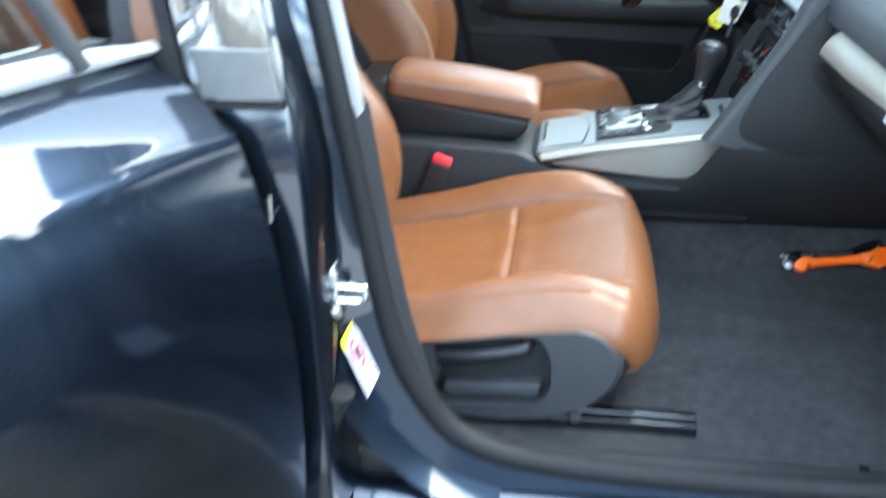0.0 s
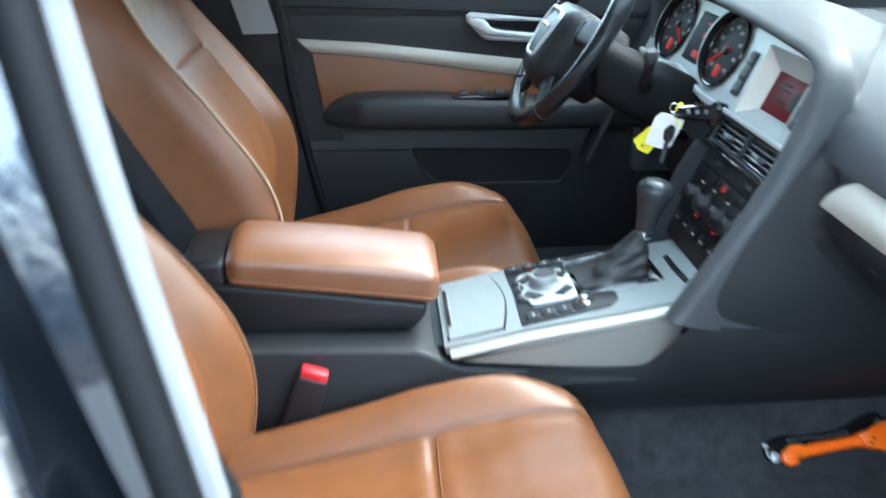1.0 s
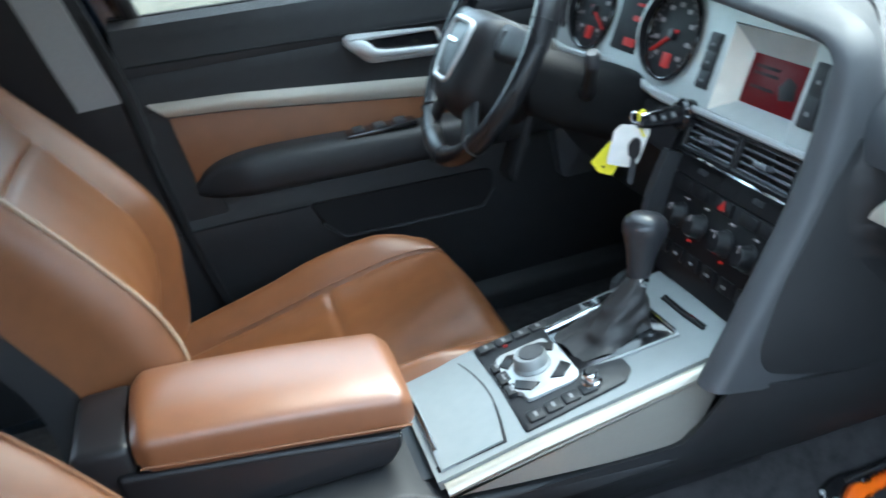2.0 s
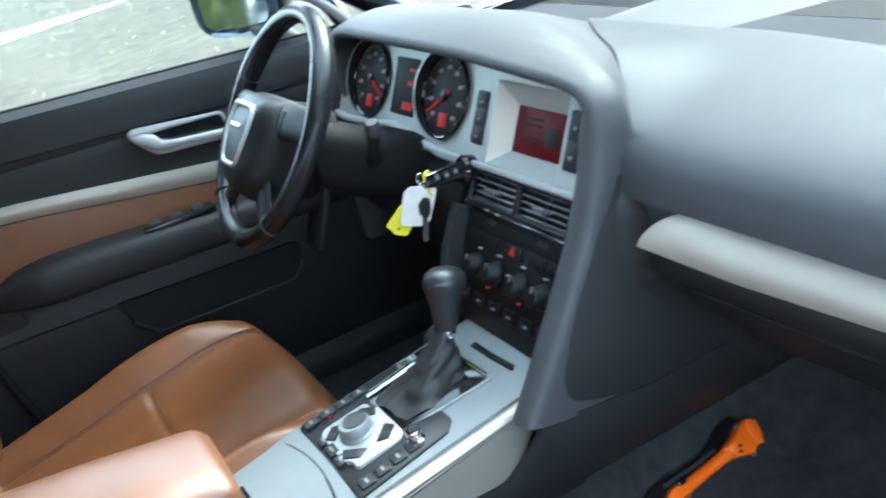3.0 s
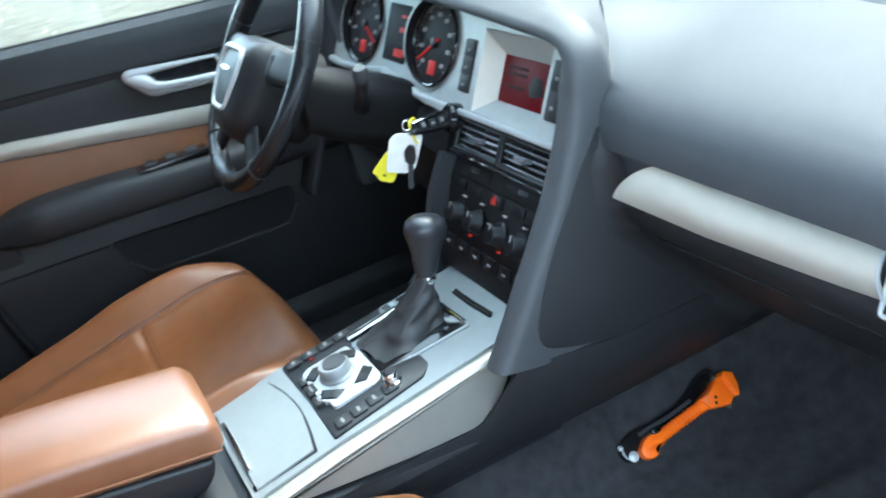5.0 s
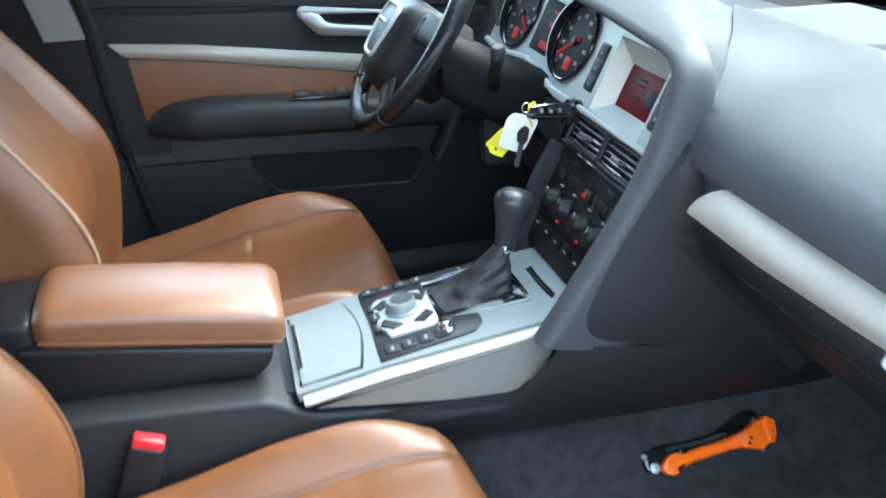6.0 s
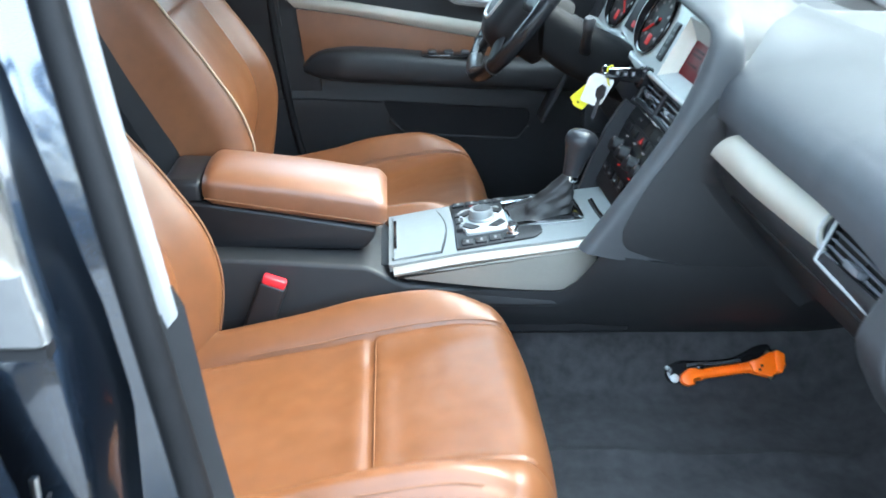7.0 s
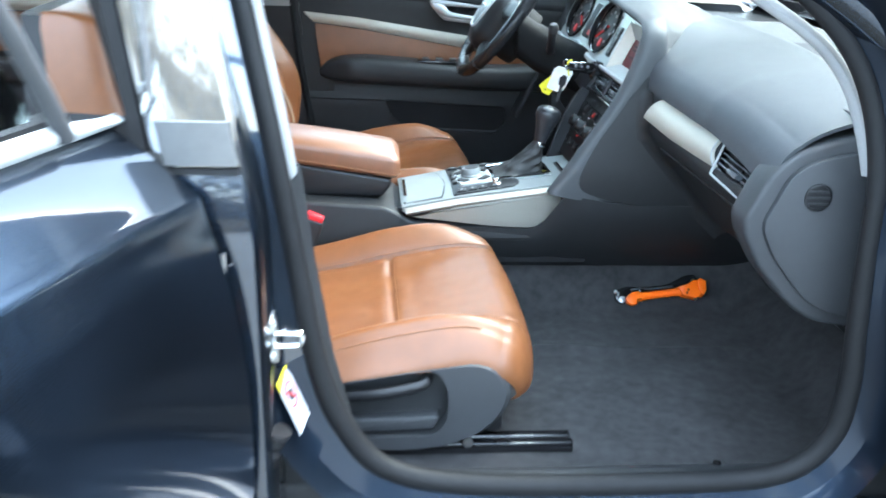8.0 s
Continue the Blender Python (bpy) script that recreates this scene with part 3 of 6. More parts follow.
# ---------------------------------------------------------------- front seats
def seat(name, cy, dz, dx, label, out):
    """A front seat. out is the side (-1 or 1) on which its door lies; dz and dx shift cushion and back."""
    s = thing(name, label, "seat", "front seats", at=(0.12, cy, 0.385))
    inv = Matrix.Translation((-0.12, -cy, -0.385))
    hw = 0.272
    crest = [(-0.18, 0.475), (0.0, 0.505), (0.16, 0.533), (0.25, 0.556), (0.33, 0.577), (0.37, 0.583), (0.41, 0.580)]
    hump = [(-0.18, 0.044), (0.06, 0.060), (0.16, 0.070), (0.25, 0.060), (0.33, 0.036), (0.38, 0.016), (0.41, 0.006)]
    low = [(-0.18, 0.500), (0.07, 0.520), (0.2, 0.537), (0.33, 0.535), (0.41, 0.50)]

    def top(x, y):
        a = abs(y)
        z = smooth1(crest, x) + smooth1(hump, x) * math.exp(-((a - 0.222) / 0.052) ** 2) * (1 if a < 0.222 else 0.6 + 0.4 * math.exp(-((a - 0.222) / 0.03) ** 2))
        line = 0.173 + 0.03 * max(0, 0.1 - x) * 0.2
        z -= 0.0065 * bump1(a, line, 0.0042) + 0.0035 * bump1(a, 0.2365, 0.004)
        if a < line:
            z += 0.004 * (1 - (a / line) ** 2)
            z -= 0.0034 * bump1(x, 0.168, 0.0065) - 0.0012 * bump1(x, 0.188, 0.014) - 0.0012 * bump1(x, 0.148, 0.014)
        z -= 0.045 * min(1.0, a / 0.25) ** 4 * max(0.0, min(1.0, (x - 0.27) / 0.12)) ** 1.5
        # soft creases of worn leather
        z += 0.0010 * noise.noise(Vector((x * 16, (cy + y) * 16, 3))) + 0.0006 * noise.noise(Vector((x * 45, (cy + y) * 30, 7)))
        return z + dz

    def cushion(u, v):
        e = 2 * v - 1
        sg, a = (1 if e >= 0 else -1), abs(e)
        n = max(0.0, (u - 0.80) / 0.20)
        ang_n = n * math.pi * 0.58
        half = hw * (1 - 0.10 * min(1, n) ** 2 - 0.02 * (u < 0.1))
        flat = 0.90 * half
        if a <= 0.82:
            y, k = sg * a / 0.82 * flat, 0.0
        else:
            t = (a - 0.82) / 0.18 * math.pi / 2
            y, k = sg * (flat + (half - flat) * math.sin(t)), 1 - math.cos(t)
        xb = lerp(-0.18, 0.350, min(1, u / 0.80))
        z = top(xb + 0.03 * min(1, n), y)
        bottom = smooth1(low, xb) + dz
        z = lerp(z, bottom, k)
        x = xb + 0.060 * math.sin(min(ang_n, math.pi / 2)) - 0.050 * a ** 4 * max(0.0, min(1.0, (u - 0.55) / 0.35)) ** 1.3
        if n:
            z = lerp(z, 0.486 + dz, 1 - math.cos(min(ang_n, math.pi / 2)))
            if ang_n > math.pi / 2:
                z -= 0.05 * (ang_n - math.pi / 2)
                x -= 0.03 * (ang_n - math.pi / 2)
        return (x, cy + y, z)

    part("cushion", moved(sheet(cushion, 150, 130), inv), LEATHER, s)
    part("seat_pan", moved(box(-0.16, 0.345, cy - hw + 0.03, cy + hw - 0.03, 0.41, 0.452 + dz, 0.012), inv), HARD, s)
    # seam threads beside the bolsters
    for w in (-1, 1):
        pts = [Vector((x, cy + w * 0.1775, top(x, 0.1775) + 0.0008)) for x in [lerp(-0.02, 0.37, i / 30) for i in range(31)]]
        part("seam", moved(sweep(pts, 0.0012, 5), inv), STITCH, s)
        pts = [Vector((x, cy + w * 0.240, top(x, 0.240) + 0.0006)) for x in [lerp(-0.10, 0.30, i / 30) for i in range(31)]]
        part("welt_seam", moved(sweep(pts, 0.0010, 5), inv), STITCH, s)
    pts = [Vector((0.175, cy + y, top(0.175, y) + 0.0006)) for y in [lerp(-0.168, 0.168, i / 24) for i in range(25)]]
    part("cross_seam", moved(sweep(pts, 0.0008, 5), inv), STITCH, s)

    # backrest
    front = [(0.46, -0.105), (0.54, -0.07), (0.64, -0.058), (0.72, -0.072), (0.80, -0.115), (0.90, -0.19), (0.99, -0.262), (1.06, -0.305), (1.11, -0.335)]
    rear = [(0.46, -0.135), (0.65, -0.152), (0.72, -0.172), (0.80, -0.222), (0.90, -0.280), (0.99, -0.326), (1.11, -0.386)]
    wide = [(0.46, 0.235), (0.60, 0.258), (0.80, 0.262), (0.95, 0.252), (1.05, 0.232), (1.11, 0.205)]
    BACK_TOP = 1.052 if cy < CY else 1.07
    pit = [(0.46, 0.055), (0.62, 0.062), (0.8, 0.060), (0.92, 0.052), (1.0, 0.036), (1.06, 0.012), (1.11, 0.0)]

    def shift(z):
        up = smooth1([(0.86, 0.0), (0.90, 0.010), (0.95, 0.032), (1.0, 0.060), (1.06, 0.085), (1.11, 0.09)], z) if dx < 0 and z > 0.86 else 0.0
        return dx * smooth1([(0.46, 0.0), (0.64, 0.25), (0.80, 1.0), (1.11, 1.25)], z) + up

    def rear_x(z):
        return smooth1(rear, z) + shift(z) * (0.3 if dx > 0 else 0.9) + (smooth1([(0.88, 0.0), (0.94, -0.014), (1.0, -0.020), (1.06, -0.020), (1.11, -0.02)], z) if dx < 0 and z > 0.88 else 0.0)

    def back(u, v):
        e = 2 * v - 1
        sg, a = (1 if e >= 0 else -1), abs(e)
        t_top = max(0.0, (u - 0.9) / 0.1)
        z = lerp(0.46, BACK_TOP, min(1, u / 0.9))
        half = smooth1(wide, z)
        xf, xr = smooth1(front, z) + shift(z), rear_x(z)
        if a <= 0.62:
            y = a / 0.62 * half * 0.66
            x = xf - smooth1(pit, z) * (1 - 0.12 * (a / 0.62) ** 2)
            x += 0.010 * bump1(z, 0.70, 0.10)
            x -= 0.006 * bump1(a, 0.62, 0.012)
            x -= 0.006 * bump1(z, 0.925, 0.004)
        elif a <= 0.86:
            t = (a - 0.62) / 0.24
            y = half * lerp(0.66, 0.93, t)
            x = xf - smooth1(pit, z) * (0.88) * (1 - math.sin(t * math.pi / 2) ** 1.4)
        else:
            t = (a - 0.86) / 0.14
            y = half * lerp(0.93, 1.0, math.sin(min(1, t * 2.2) * math.pi / 2))
            x = lerp(xf, xr, max(0, t) ** 1.2)
        x += 0.0012 * noise.noise(Vector((z * 17, (cy + sg * y) * 15, 9)))
        zz = z + dz * 0.8
        if t_top:
            zz += 0.022 * math.sin(t_top * math.pi / 2)
            x = lerp(x, xr, (1 - math.cos(t_top * math.pi / 2)) * 0.9)
            y *= 1 - 0.06 * t_top
        if dx > 0 and sg == out:                      # the outer bolster is slimmer
            y *= 0.94
            x -= 0.02 * (a > 0.62) * smooth1([(0.46, 0.0), (0.75, 0.6), (1.11, 1.0)], z)
        return (x, cy + sg * y, zz)

    part("backrest", moved(sheet(back, 140, 120), inv), LEATHER, s)
    rings = []
    for i in range(18):
        z = lerp(0.42, BACK_TOP + 0.015, i / 17)
        half, xr = smooth1(wide, z) * (1.004 if i < 16 else 0.94), rear_x(z)
        d = lerp(0.085, 0.035, i / 17)
        rings.append([Vector((xr + c, cy + b * half, z + dz * 0.8)) for b, c in ((-0.985, 0.012), (-1, -0.01), (-0.97, -d * 0.85), (-0.8, -d), (0.8, -d), (0.97, -d * 0.85), (1, -0.01), (0.985, 0.012))])
    part("back_shell", moved(loft(rings), inv), MATTE, s, "black plastic back shell")
    for w in (-1, 1) if cy < CY else (-out,):
        pts = []
        for i in range(40):
            u = lerp(0.30 if cy > CY else 0.10, 0.90, i / 39)
            p = Vector(back(u, 0.5 + w * 0.432))
            pts.append(p + Vector((0.0022, -w * 0.0005, 0.0006)))
        part("piping", moved(sweep(pts, 0.0021, 6), inv), PIPING if cy > CY else STITCH, s, "pale piping along the bolster" if cy > CY else "")
    # headrest on two posts
    hx, hz = smooth1(front, BACK_TOP) + shift(BACK_TOP) - 0.035, BACK_TOP + 0.02 + dz * 0.8
    for w in (-1, 1):
        part("headrest_post", moved(sweep([Vector((hx + 0.004, cy + w * 0.07, hz - 0.05)), Vector((hx - 0.012, cy + w * 0.07, hz + 0.07))], 0.0065, 10), inv), CHROME, s, "chrome headrest post")
    hr = box(-0.05, 0.05, -0.135, 0.135, -0.08, 0.08, 0.045, 5, Matrix.Translation((hx - 0.02, cy, hz + 0.11)) @ Matrix.Rotation(radians(-12), 4, "Y"))
    part("headrest", moved(hr, inv), LEATHER, s)

    # outer side valance with its recess and height lever
    f = out
    yv = cy + f * (hw + 0.002)
    outl = round_poly([(-0.12, 0.50), (0.074, 0.520), (0.18, 0.541), (0.295, 0.556), (0.33, 0.543), (0.353, 0.503), (0.342, 0.463), (0.311, 0.428), (0.257, 0.403), (0.183, 0.394), (0.05, 0.400), (-0.12, 0.42)],
                      [0.01, 0.02, 0.02, 0.03, 0.03, 0.03, 0.03, 0.03, 0.03, 0.03, 0.03, 0.01], 4)
    rec = round_poly([(0.075, 0.522), (0.226, 0.543), (0.247, 0.508), (0.248, 0.452), (0.226, 0.424), (0.075, 0.420)], 0.016, 4)
    outl, rec = [(a, b + dz) for a, b in outl], [(a, b + dz) for a, b in rec]
    val = thing_mesh_with_hole(outl, rec, "y", yv, yv - f * 0.045, 0.016 * f)
    vob = part("side_valance", moved(val, inv), GREY_PLASTIC, s, "grey plastic side valance")
    part("recess", moved(prism([(a, b) for a, b in rec], "y", yv - f * 0.028, yv - f * 0.034, 0.0), inv), SOFT, vob)
    part("ledge", moved(prism(round_poly([(0.09, 0.452 + dz), (0.235, 0.458 + dz), (0.228, 0.432 + dz), (0.09, 0.428 + dz)], 0.008), "y", yv - f * 0.03, yv - f * 0.006, 0.005), inv), GREY_PLASTIC, vob)
    lev = smooth_line([(0.085, yv - f * 0.006, 0.494 + dz), (0.13, yv + f * 0.004, 0.503 + dz), (0.18, yv + f * 0.004, 0.512 + dz), (0.208, yv - f * 0.002, 0.518 + dz), (0.214, yv - f * 0.02, 0.522 + dz)], 6)
    part("height_lever", moved(sweep(lev, [0.008] * (len(lev) - 6) + [0.009] * 6, 10, 1.25), inv), HARD, vob, "black seat height lever")
    part("recliner_cover", moved(lathe([(0.0001, 0.0), (0.052, 0.0), (0.056, 0.006), (0.05, 0.018), (0.0001, 0.022)], 28, Matrix.Translation((0.03, yv - f * 0.02, 0.475 + dz)) @ Matrix.Rotation(radians(90 * f), 4, "X") @ Matrix.Rotation(radians(180), 4, "X")), inv), GREY_PLASTIC, vob)
    # rails and bolts
    for w in (-1, 1):
        yr = cy + w * 0.235
        rail = part("rail", moved(prism(round_poly([(yr - 0.024, 0.379), (yr - 0.02, 0.397), (yr - 0.004, 0.397), (yr - 0.002, 0.390), (yr + 0.002, 0.390), (yr + 0.004, 0.397), (yr + 0.02, 0.397), (yr + 0.024, 0.379)], 0.003, 2), "x", -0.25, 0.462 if w == out else 0.38, 0.001), inv), GLOSS_BLACK, s, "black steel seat rail")
        part("rail_bolt", moved(lathe([(0.0001, 0.0), (0.009, 0.0), (0.009, 0.006), (0.0001, 0.008)], 6, Matrix.Translation((0.285, yr + w * 0.018, 0.400)) @ Matrix.Rotation(radians(-90 * w), 4, "X")), inv), STEEL, rail)
        part("rail_riser", moved(prism([(-0.08, 0.40), (-0.05, 0.45 + dz), (0.26, 0.46 + dz), (0.28, 0.40)], "y", yr - 0.012, yr + 0.012, 0.003), inv), HARD, s)
    return s


def thing_mesh_with_hole(outl, hole, axis, a, b, inset):
    """A plate with an opening: outer ring, front face as a bridge between the two outlines, and walls."""
    bm = bmesh.new()
    n = 72

    def even(pts):
        p = [Vector(q) for q in pts]
        c = sum(p, Vector((0, 0))) / len(p)
        seg = [(p[i] - p[i - 1]).length for i in range(len(p))]
        ang0 = [math.atan2(q.y - c.y, q.x - c.x) for q in p]
        start = min(range(len(p)), key=lambda i: abs(ang0[i]))
        p = p[start:] + p[:start]
        if sum(p[i - 1].x * p[i].y - p[i].x * p[i - 1].y for i in range(len(p))) < 0:
            p = [p[0]] + p[:0:-1]
        acc, total = [0.0], 0.0
        for i in range(1, len(p) + 1):
            total += (p[i % len(p)] - p[i - 1]).length
            acc.append(total)
        xs, ys = [q.x for q in p] + [p[0].x], [q.y for q in p] + [p[0].y]
        return [(float(np.interp(total * k / n, acc, xs)), float(np.interp(total * k / n, acc, ys))) for k in range(n)]

    o, h = even(outl), even(hole)
    co = (sum(q[0] for q in o) / n, sum(q[1] for q in o) / n)
    grow = [(q[0] + (q[0] - co[0]) * -0.04, q[1] + (q[1] - co[1]) * -0.05) for q in o]
    rings = [[(q[0], b, q[1]) for q in o], [(q[0], a - inset * 0.5, q[1]) for q in o], [(q[0], a, q[1]) for q in grow],
             [(q[0], a, q[1]) for q in h], [(q[0], a - inset * 0.25, q[1]) for q in h], [(q[0], b, q[1]) for q in h]]
    vs = [[bm.verts.new(p) for p in r] for r in rings]
    for r, q in zip(vs, vs[1:] + vs[:1]):
        for i in range(n):
            bm.faces.new((r[i], r[(i + 1) % n], q[(i + 1) % n], q[i]))
    return bm


seat("passenger_seat", 1.335, 0.0, -0.028, "tan leather passenger seat with grey side valance", -1)
seat("driver_seat", 2.07, 0.035, 0.055, "tan leather driver seat with pale piping", 1)

# seat belt buckle
buckle = thing("belt_buckle", "black belt buckle with a red release button", "belt buckle", at=(-0.022, 1.583, 0.514))
BM = Matrix.Rotation(radians(20), 4, "Y")
part("stalk", moved(box(-0.022, 0.022, -0.009, 0.011, -0.03, 0.108, 0.006, 3), BM), HARD, buckle)
part("release_button", moved(box(-0.019, 0.019, -0.0085, 0.0105, 0.104, 0.119, 0.004, 2), BM), RED, buckle, "red release button")

# ---------------------------------------------------------------- rear bench and driver side rear door
rear = thing("rear_bench", "tan leather rear bench seat", "seat", at=(-1.1, 1.7, 0.4))
rinv = Matrix.Translation((1.1, -1.7, -0.4))
part("bench", moved(box(-1.15, -0.62, 1.03, 2.37, 0.40, 0.62, 0.06, 4), rinv), LEATHER, rear)
part("bench_back", moved(box(-0.07, 0.07, -0.67, 0.67, -0.33, 0.33, 0.05, 4, Matrix.Translation((-1.22, 1.7, 0.88)) @ Matrix.Rotation(radians(-22), 4, "Y")), rinv), LEATHER, rear)

# ---------------------------------------------------------------- centre console
con = thing("centre_console", "black and satin silver centre console with leather armrest", "console", at=(0.3, 1.72, 0.5))
ci = Matrix.Translation((-0.3, -1.72, -0.5))
KY = 1.722
DECK = [(0.195, 0.631), (0.25, 0.642), (0.31, 0.654), (0.40, 0.667), (0.48, 0.679), (0.56, 0.690), (0.62, 0.697)]


def deck(x):
    return curve1(DECK, x)


tun = round_poly([(-0.75, 0.40), (-0.75, 0.60), (-0.3, 0.642), (-0.05, 0.646), (0.16, 0.634), (0.215, 0.604), (0.36, 0.588), (0.47, 0.576), (0.53, 0.600), (0.60, 0.655), (1.10, 0.655), (1.10, 0.560), (0.5, 0.560), (0.2, 0.56), (0.1, 0.52)], 0.012)
part("tunnel_cover", moved(prism(tun, "y", 1.606, 1.838, 0.008, 3), ci), CONSOLE, con)
def flank(w):
    def at(u, v):
        x = lerp(0.02, 1.12, u)
        y = curve1([(0.02, 1.6075), (0.46, 1.605), (0.49, 1.596), (0.51, 1.580), (0.53, 1.562), (0.56, 1.5515), (0.62, 1.5505), (1.12, 1.5505)], x)
        zt = curve1([(0.02, 0.585), (0.36, 0.592), (0.47, 0.588), (0.485, 0.600), (0.50, 0.618), (0.51, 0.645), (0.525, 0.672), (0.56, 0.675), (0.60, 0.668), (0.66, 0.660), (1.12, 0.657)], x)
        k = 1 - v
        y = lerp(y, 1.672, k ** 1.8)
        return (x, y if w < 0 else 2 * 1.722 - y, lerp(0.478, zt, v))
    return at


for w in (-1, 1):
    part("lower_side", moved(sheet(flank(w), 70, 16, 0.012 if w < 0 else -0.012), ci), CONSOLE, con)
part("tunnel_core", moved(box(0.15, 0.60, 1.64, 1.80, 0.50, 0.622, 0.0), ci), HARD, con)
# side cheeks: brushed face, bright rim above
for w in (-1, 1):
    yo = KY + w * 0.1135
    cheek = round_poly([(0.207, 0.613), (0.30, 0.632), (0.42, 0.652), (0.53, 0.669), (0.527, 0.640), (0.505, 0.606), (0.475, 0.590), (0.40, 0.592), (0.30, 0.602)], [0.002, 0.02, 0.02, 0.003, 0.01, 0.03, 0.03, 0.03, 0.03])
    part("cheek", moved(prism(cheek, "y", yo - w * 0.02, yo + w * 0.001, 0.002), ci), CHEEK, con, "brushed aluminium cheek")
    rim = [Vector((x, yo - w * 0.003, deck(x) - 0.011)) for x in [lerp(0.203, 0.533, i / 20) for i in range(21)]]
    part("rim", moved(sweep(rim, 0.0095, 10, 0.8), ci), CREAM if w < 0 else SATIN, con, "bright champagne rim")
part("deck", moved(sheet(lambda u, v: (lerp(0.195, 0.615, u), lerp(KY - 0.105, KY + 0.105, v), deck(lerp(0.195, 0.615, u)) + 0.004 * math.sin(math.pi * v)), 30, 16, 0.012), ci), SATIN, con, "satin silver deck")


def on_deck(x, y, lift=0.0):
    v = (y - KY + 0.105) / 0.21
    return Vector((x, y, deck(x) + 0.004 * math.sin(math.pi * min(1, max(0, v))) + lift))


def plate(pts, th, lift, inset=0.002):
    """A low plate that follows the deck, from an outline in x and y."""
    bm = bmesh.new()
    k = len(pts)
    c = (sum(p[0] for p in pts) / k, sum(p[1] for p in pts) / k)

    def toward(p):
        d = Vector((c[0] - p[0], c[1] - p[1]))
        return (p[0] + d.x / max(d.length, 1e-6) * inset, p[1] + d.y / max(d.length, 1e-6) * inset)
    lo = [bm.verts.new(on_deck(*p, lift - 0.004)) for p in pts]
    hi = [bm.verts.new(on_deck(*p, lift + th - inset * 0.5)) for p in pts]
    hj = [bm.verts.new(on_deck(*toward(p), lift + th)) for p in pts]
    for a, b in ((lo, hi), (hi, hj)):
        for i in range(k):
            bm.faces.new((a[i], a[(i + 1) % k], b[(i + 1) % k], b[i]))
    bm.faces.new(hj), bm.faces.new(lo)
    return bm


# storage lid with a curved front joint
lid = [(0.202, 1.632), (0.278, 1.628)] + [(0.278 + 0.012 * math.sin(math.pi * t), lerp(1.628, 1.812, t)) for t in (0.15, 0.3, 0.45, 0.6, 0.75, 0.9)] + [(0.277, 1.812), (0.202, 1.812)]
part("lid_gap", moved(plate([(p[0] + (0.003 if p[0] > 0.25 else -0.002), KY + (p[1] - KY) * 1.02) for p in lid], 0.0006, 0.0, 0.0002), ci), HARD, con)
part("storage_lid", moved(sheet(lambda u, v: on_deck(lerp(0.203, 0.277 + 0.012 * math.sin(math.pi * v), u), lerp(1.629, 1.811, v), 0.0032), 18, 24, 0.004), ci), SATIN, con, "satin silver storage lid")
part("lid_grip", moved(sweep([on_deck(0.206, y, 0.004) for y in (1.66, 1.70, 1.74, 1.78)], 0.003, 8), ci), CHROME, con)
# control field
field = round_poly([(0.304, 1.822), (0.304, 1.624), (0.430, 1.634), (0.445, 1.650), (0.445, 1.672), (0.392, 1.684), (0.390, 1.772), (0.396, 1.795), (0.45, 1.802), (0.455, 1.825)], 0.004)
pan = part("control_field", moved(plate(field, 0.0035, 0.0, 0.0015), ci), HARD, con, "black control field with push buttons")


def button(x, y, sx, sy, h=0.0032, mat=SOFT, mark=True):
    pts = round_poly([(x - sx, y - sy), (x + sx, y - sy), (x + sx, y + sy), (x - sx, y + sy)], 0.0025, 3)
    b = part("button", moved(plate(pts, h, 0.0035, 0.0012), ci), mat, pan)
    if mark:
        part("legend", moved(plate([(x - sx * 0.2, y - sy * 0.5), (x + sx * 0.2, y - sy * 0.5), (x + sx * 0.2, y + sy * 0.5), (x - sx * 0.2, y + sy * 0.5)], 0.0004, 0.0035 + h, 0.0001), ci), LEGEND, pan)


for i in range(4):
    button(0.322 + 0.0225 * i, 1.640 + 0.0022 * i, 0.0095, 0.009)
for y in (1.700, 1.728, 1.756):
    button(0.3145, y, 0.0068, 0.0125 if y == 1.728 else 0.010)
for i in range(4):
    button(0.318 + 0.024 * i, 1.810, 0.0105, 0.009, mat=SOFT)
part("red_lamp", moved(plate([(0.338, 1.795), (0.343, 1.795), (0.343, 1.800), (0.338, 1.800)], 0.001, 0.004, 0.0003), ci), RED_LAMP, pan)
# silver surround and turning knob
sur = round_poly([(0.354 + a, 1.722 + b) for a, b in ((-0.038, -0.030), (-0.031, -0.036), (-0.031, -0.054), (0.030, -0.054), (0.038, -0.044), (0.038, 0.030), (0.031, 0.038), (0.031, 0.054), (-0.030, 0.054), (-0.038, 0.044))], 0.007, 4)
part("knob_surround", moved(plate(sur, 0.004, 0.003, 0.001), ci), PEARL, pan, "bright satin surround")
for i in range(4):
    a = math.pi / 4 + i * math.pi / 2
    q = (0.353 + 0.0330 * math.cos(a), 1.724 + 0.0430 * math.sin(a))
    d, e = Vector((math.cos(a), math.sin(a))) * 0.0075, Vector((-math.sin(a), math.cos(a))) * 0.016
    part("corner_button", moved(plate([(q[0] - d.x - e.x, q[1] - d.y - e.y), (q[0] + d.x - e.x * 0.7, q[1] + d.y - e.y * 0.7), (q[0] + d.x + e.x * 0.7, q[1] + d.y + e.y * 0.7), (q[0] - d.x + e.x, q[1] - d.y + e.y)], 0.0028, 0.006, 0.001), ci), HARD, pan)
tilt_deck = Matrix.Rotation(radians(-8), 4, "Y")
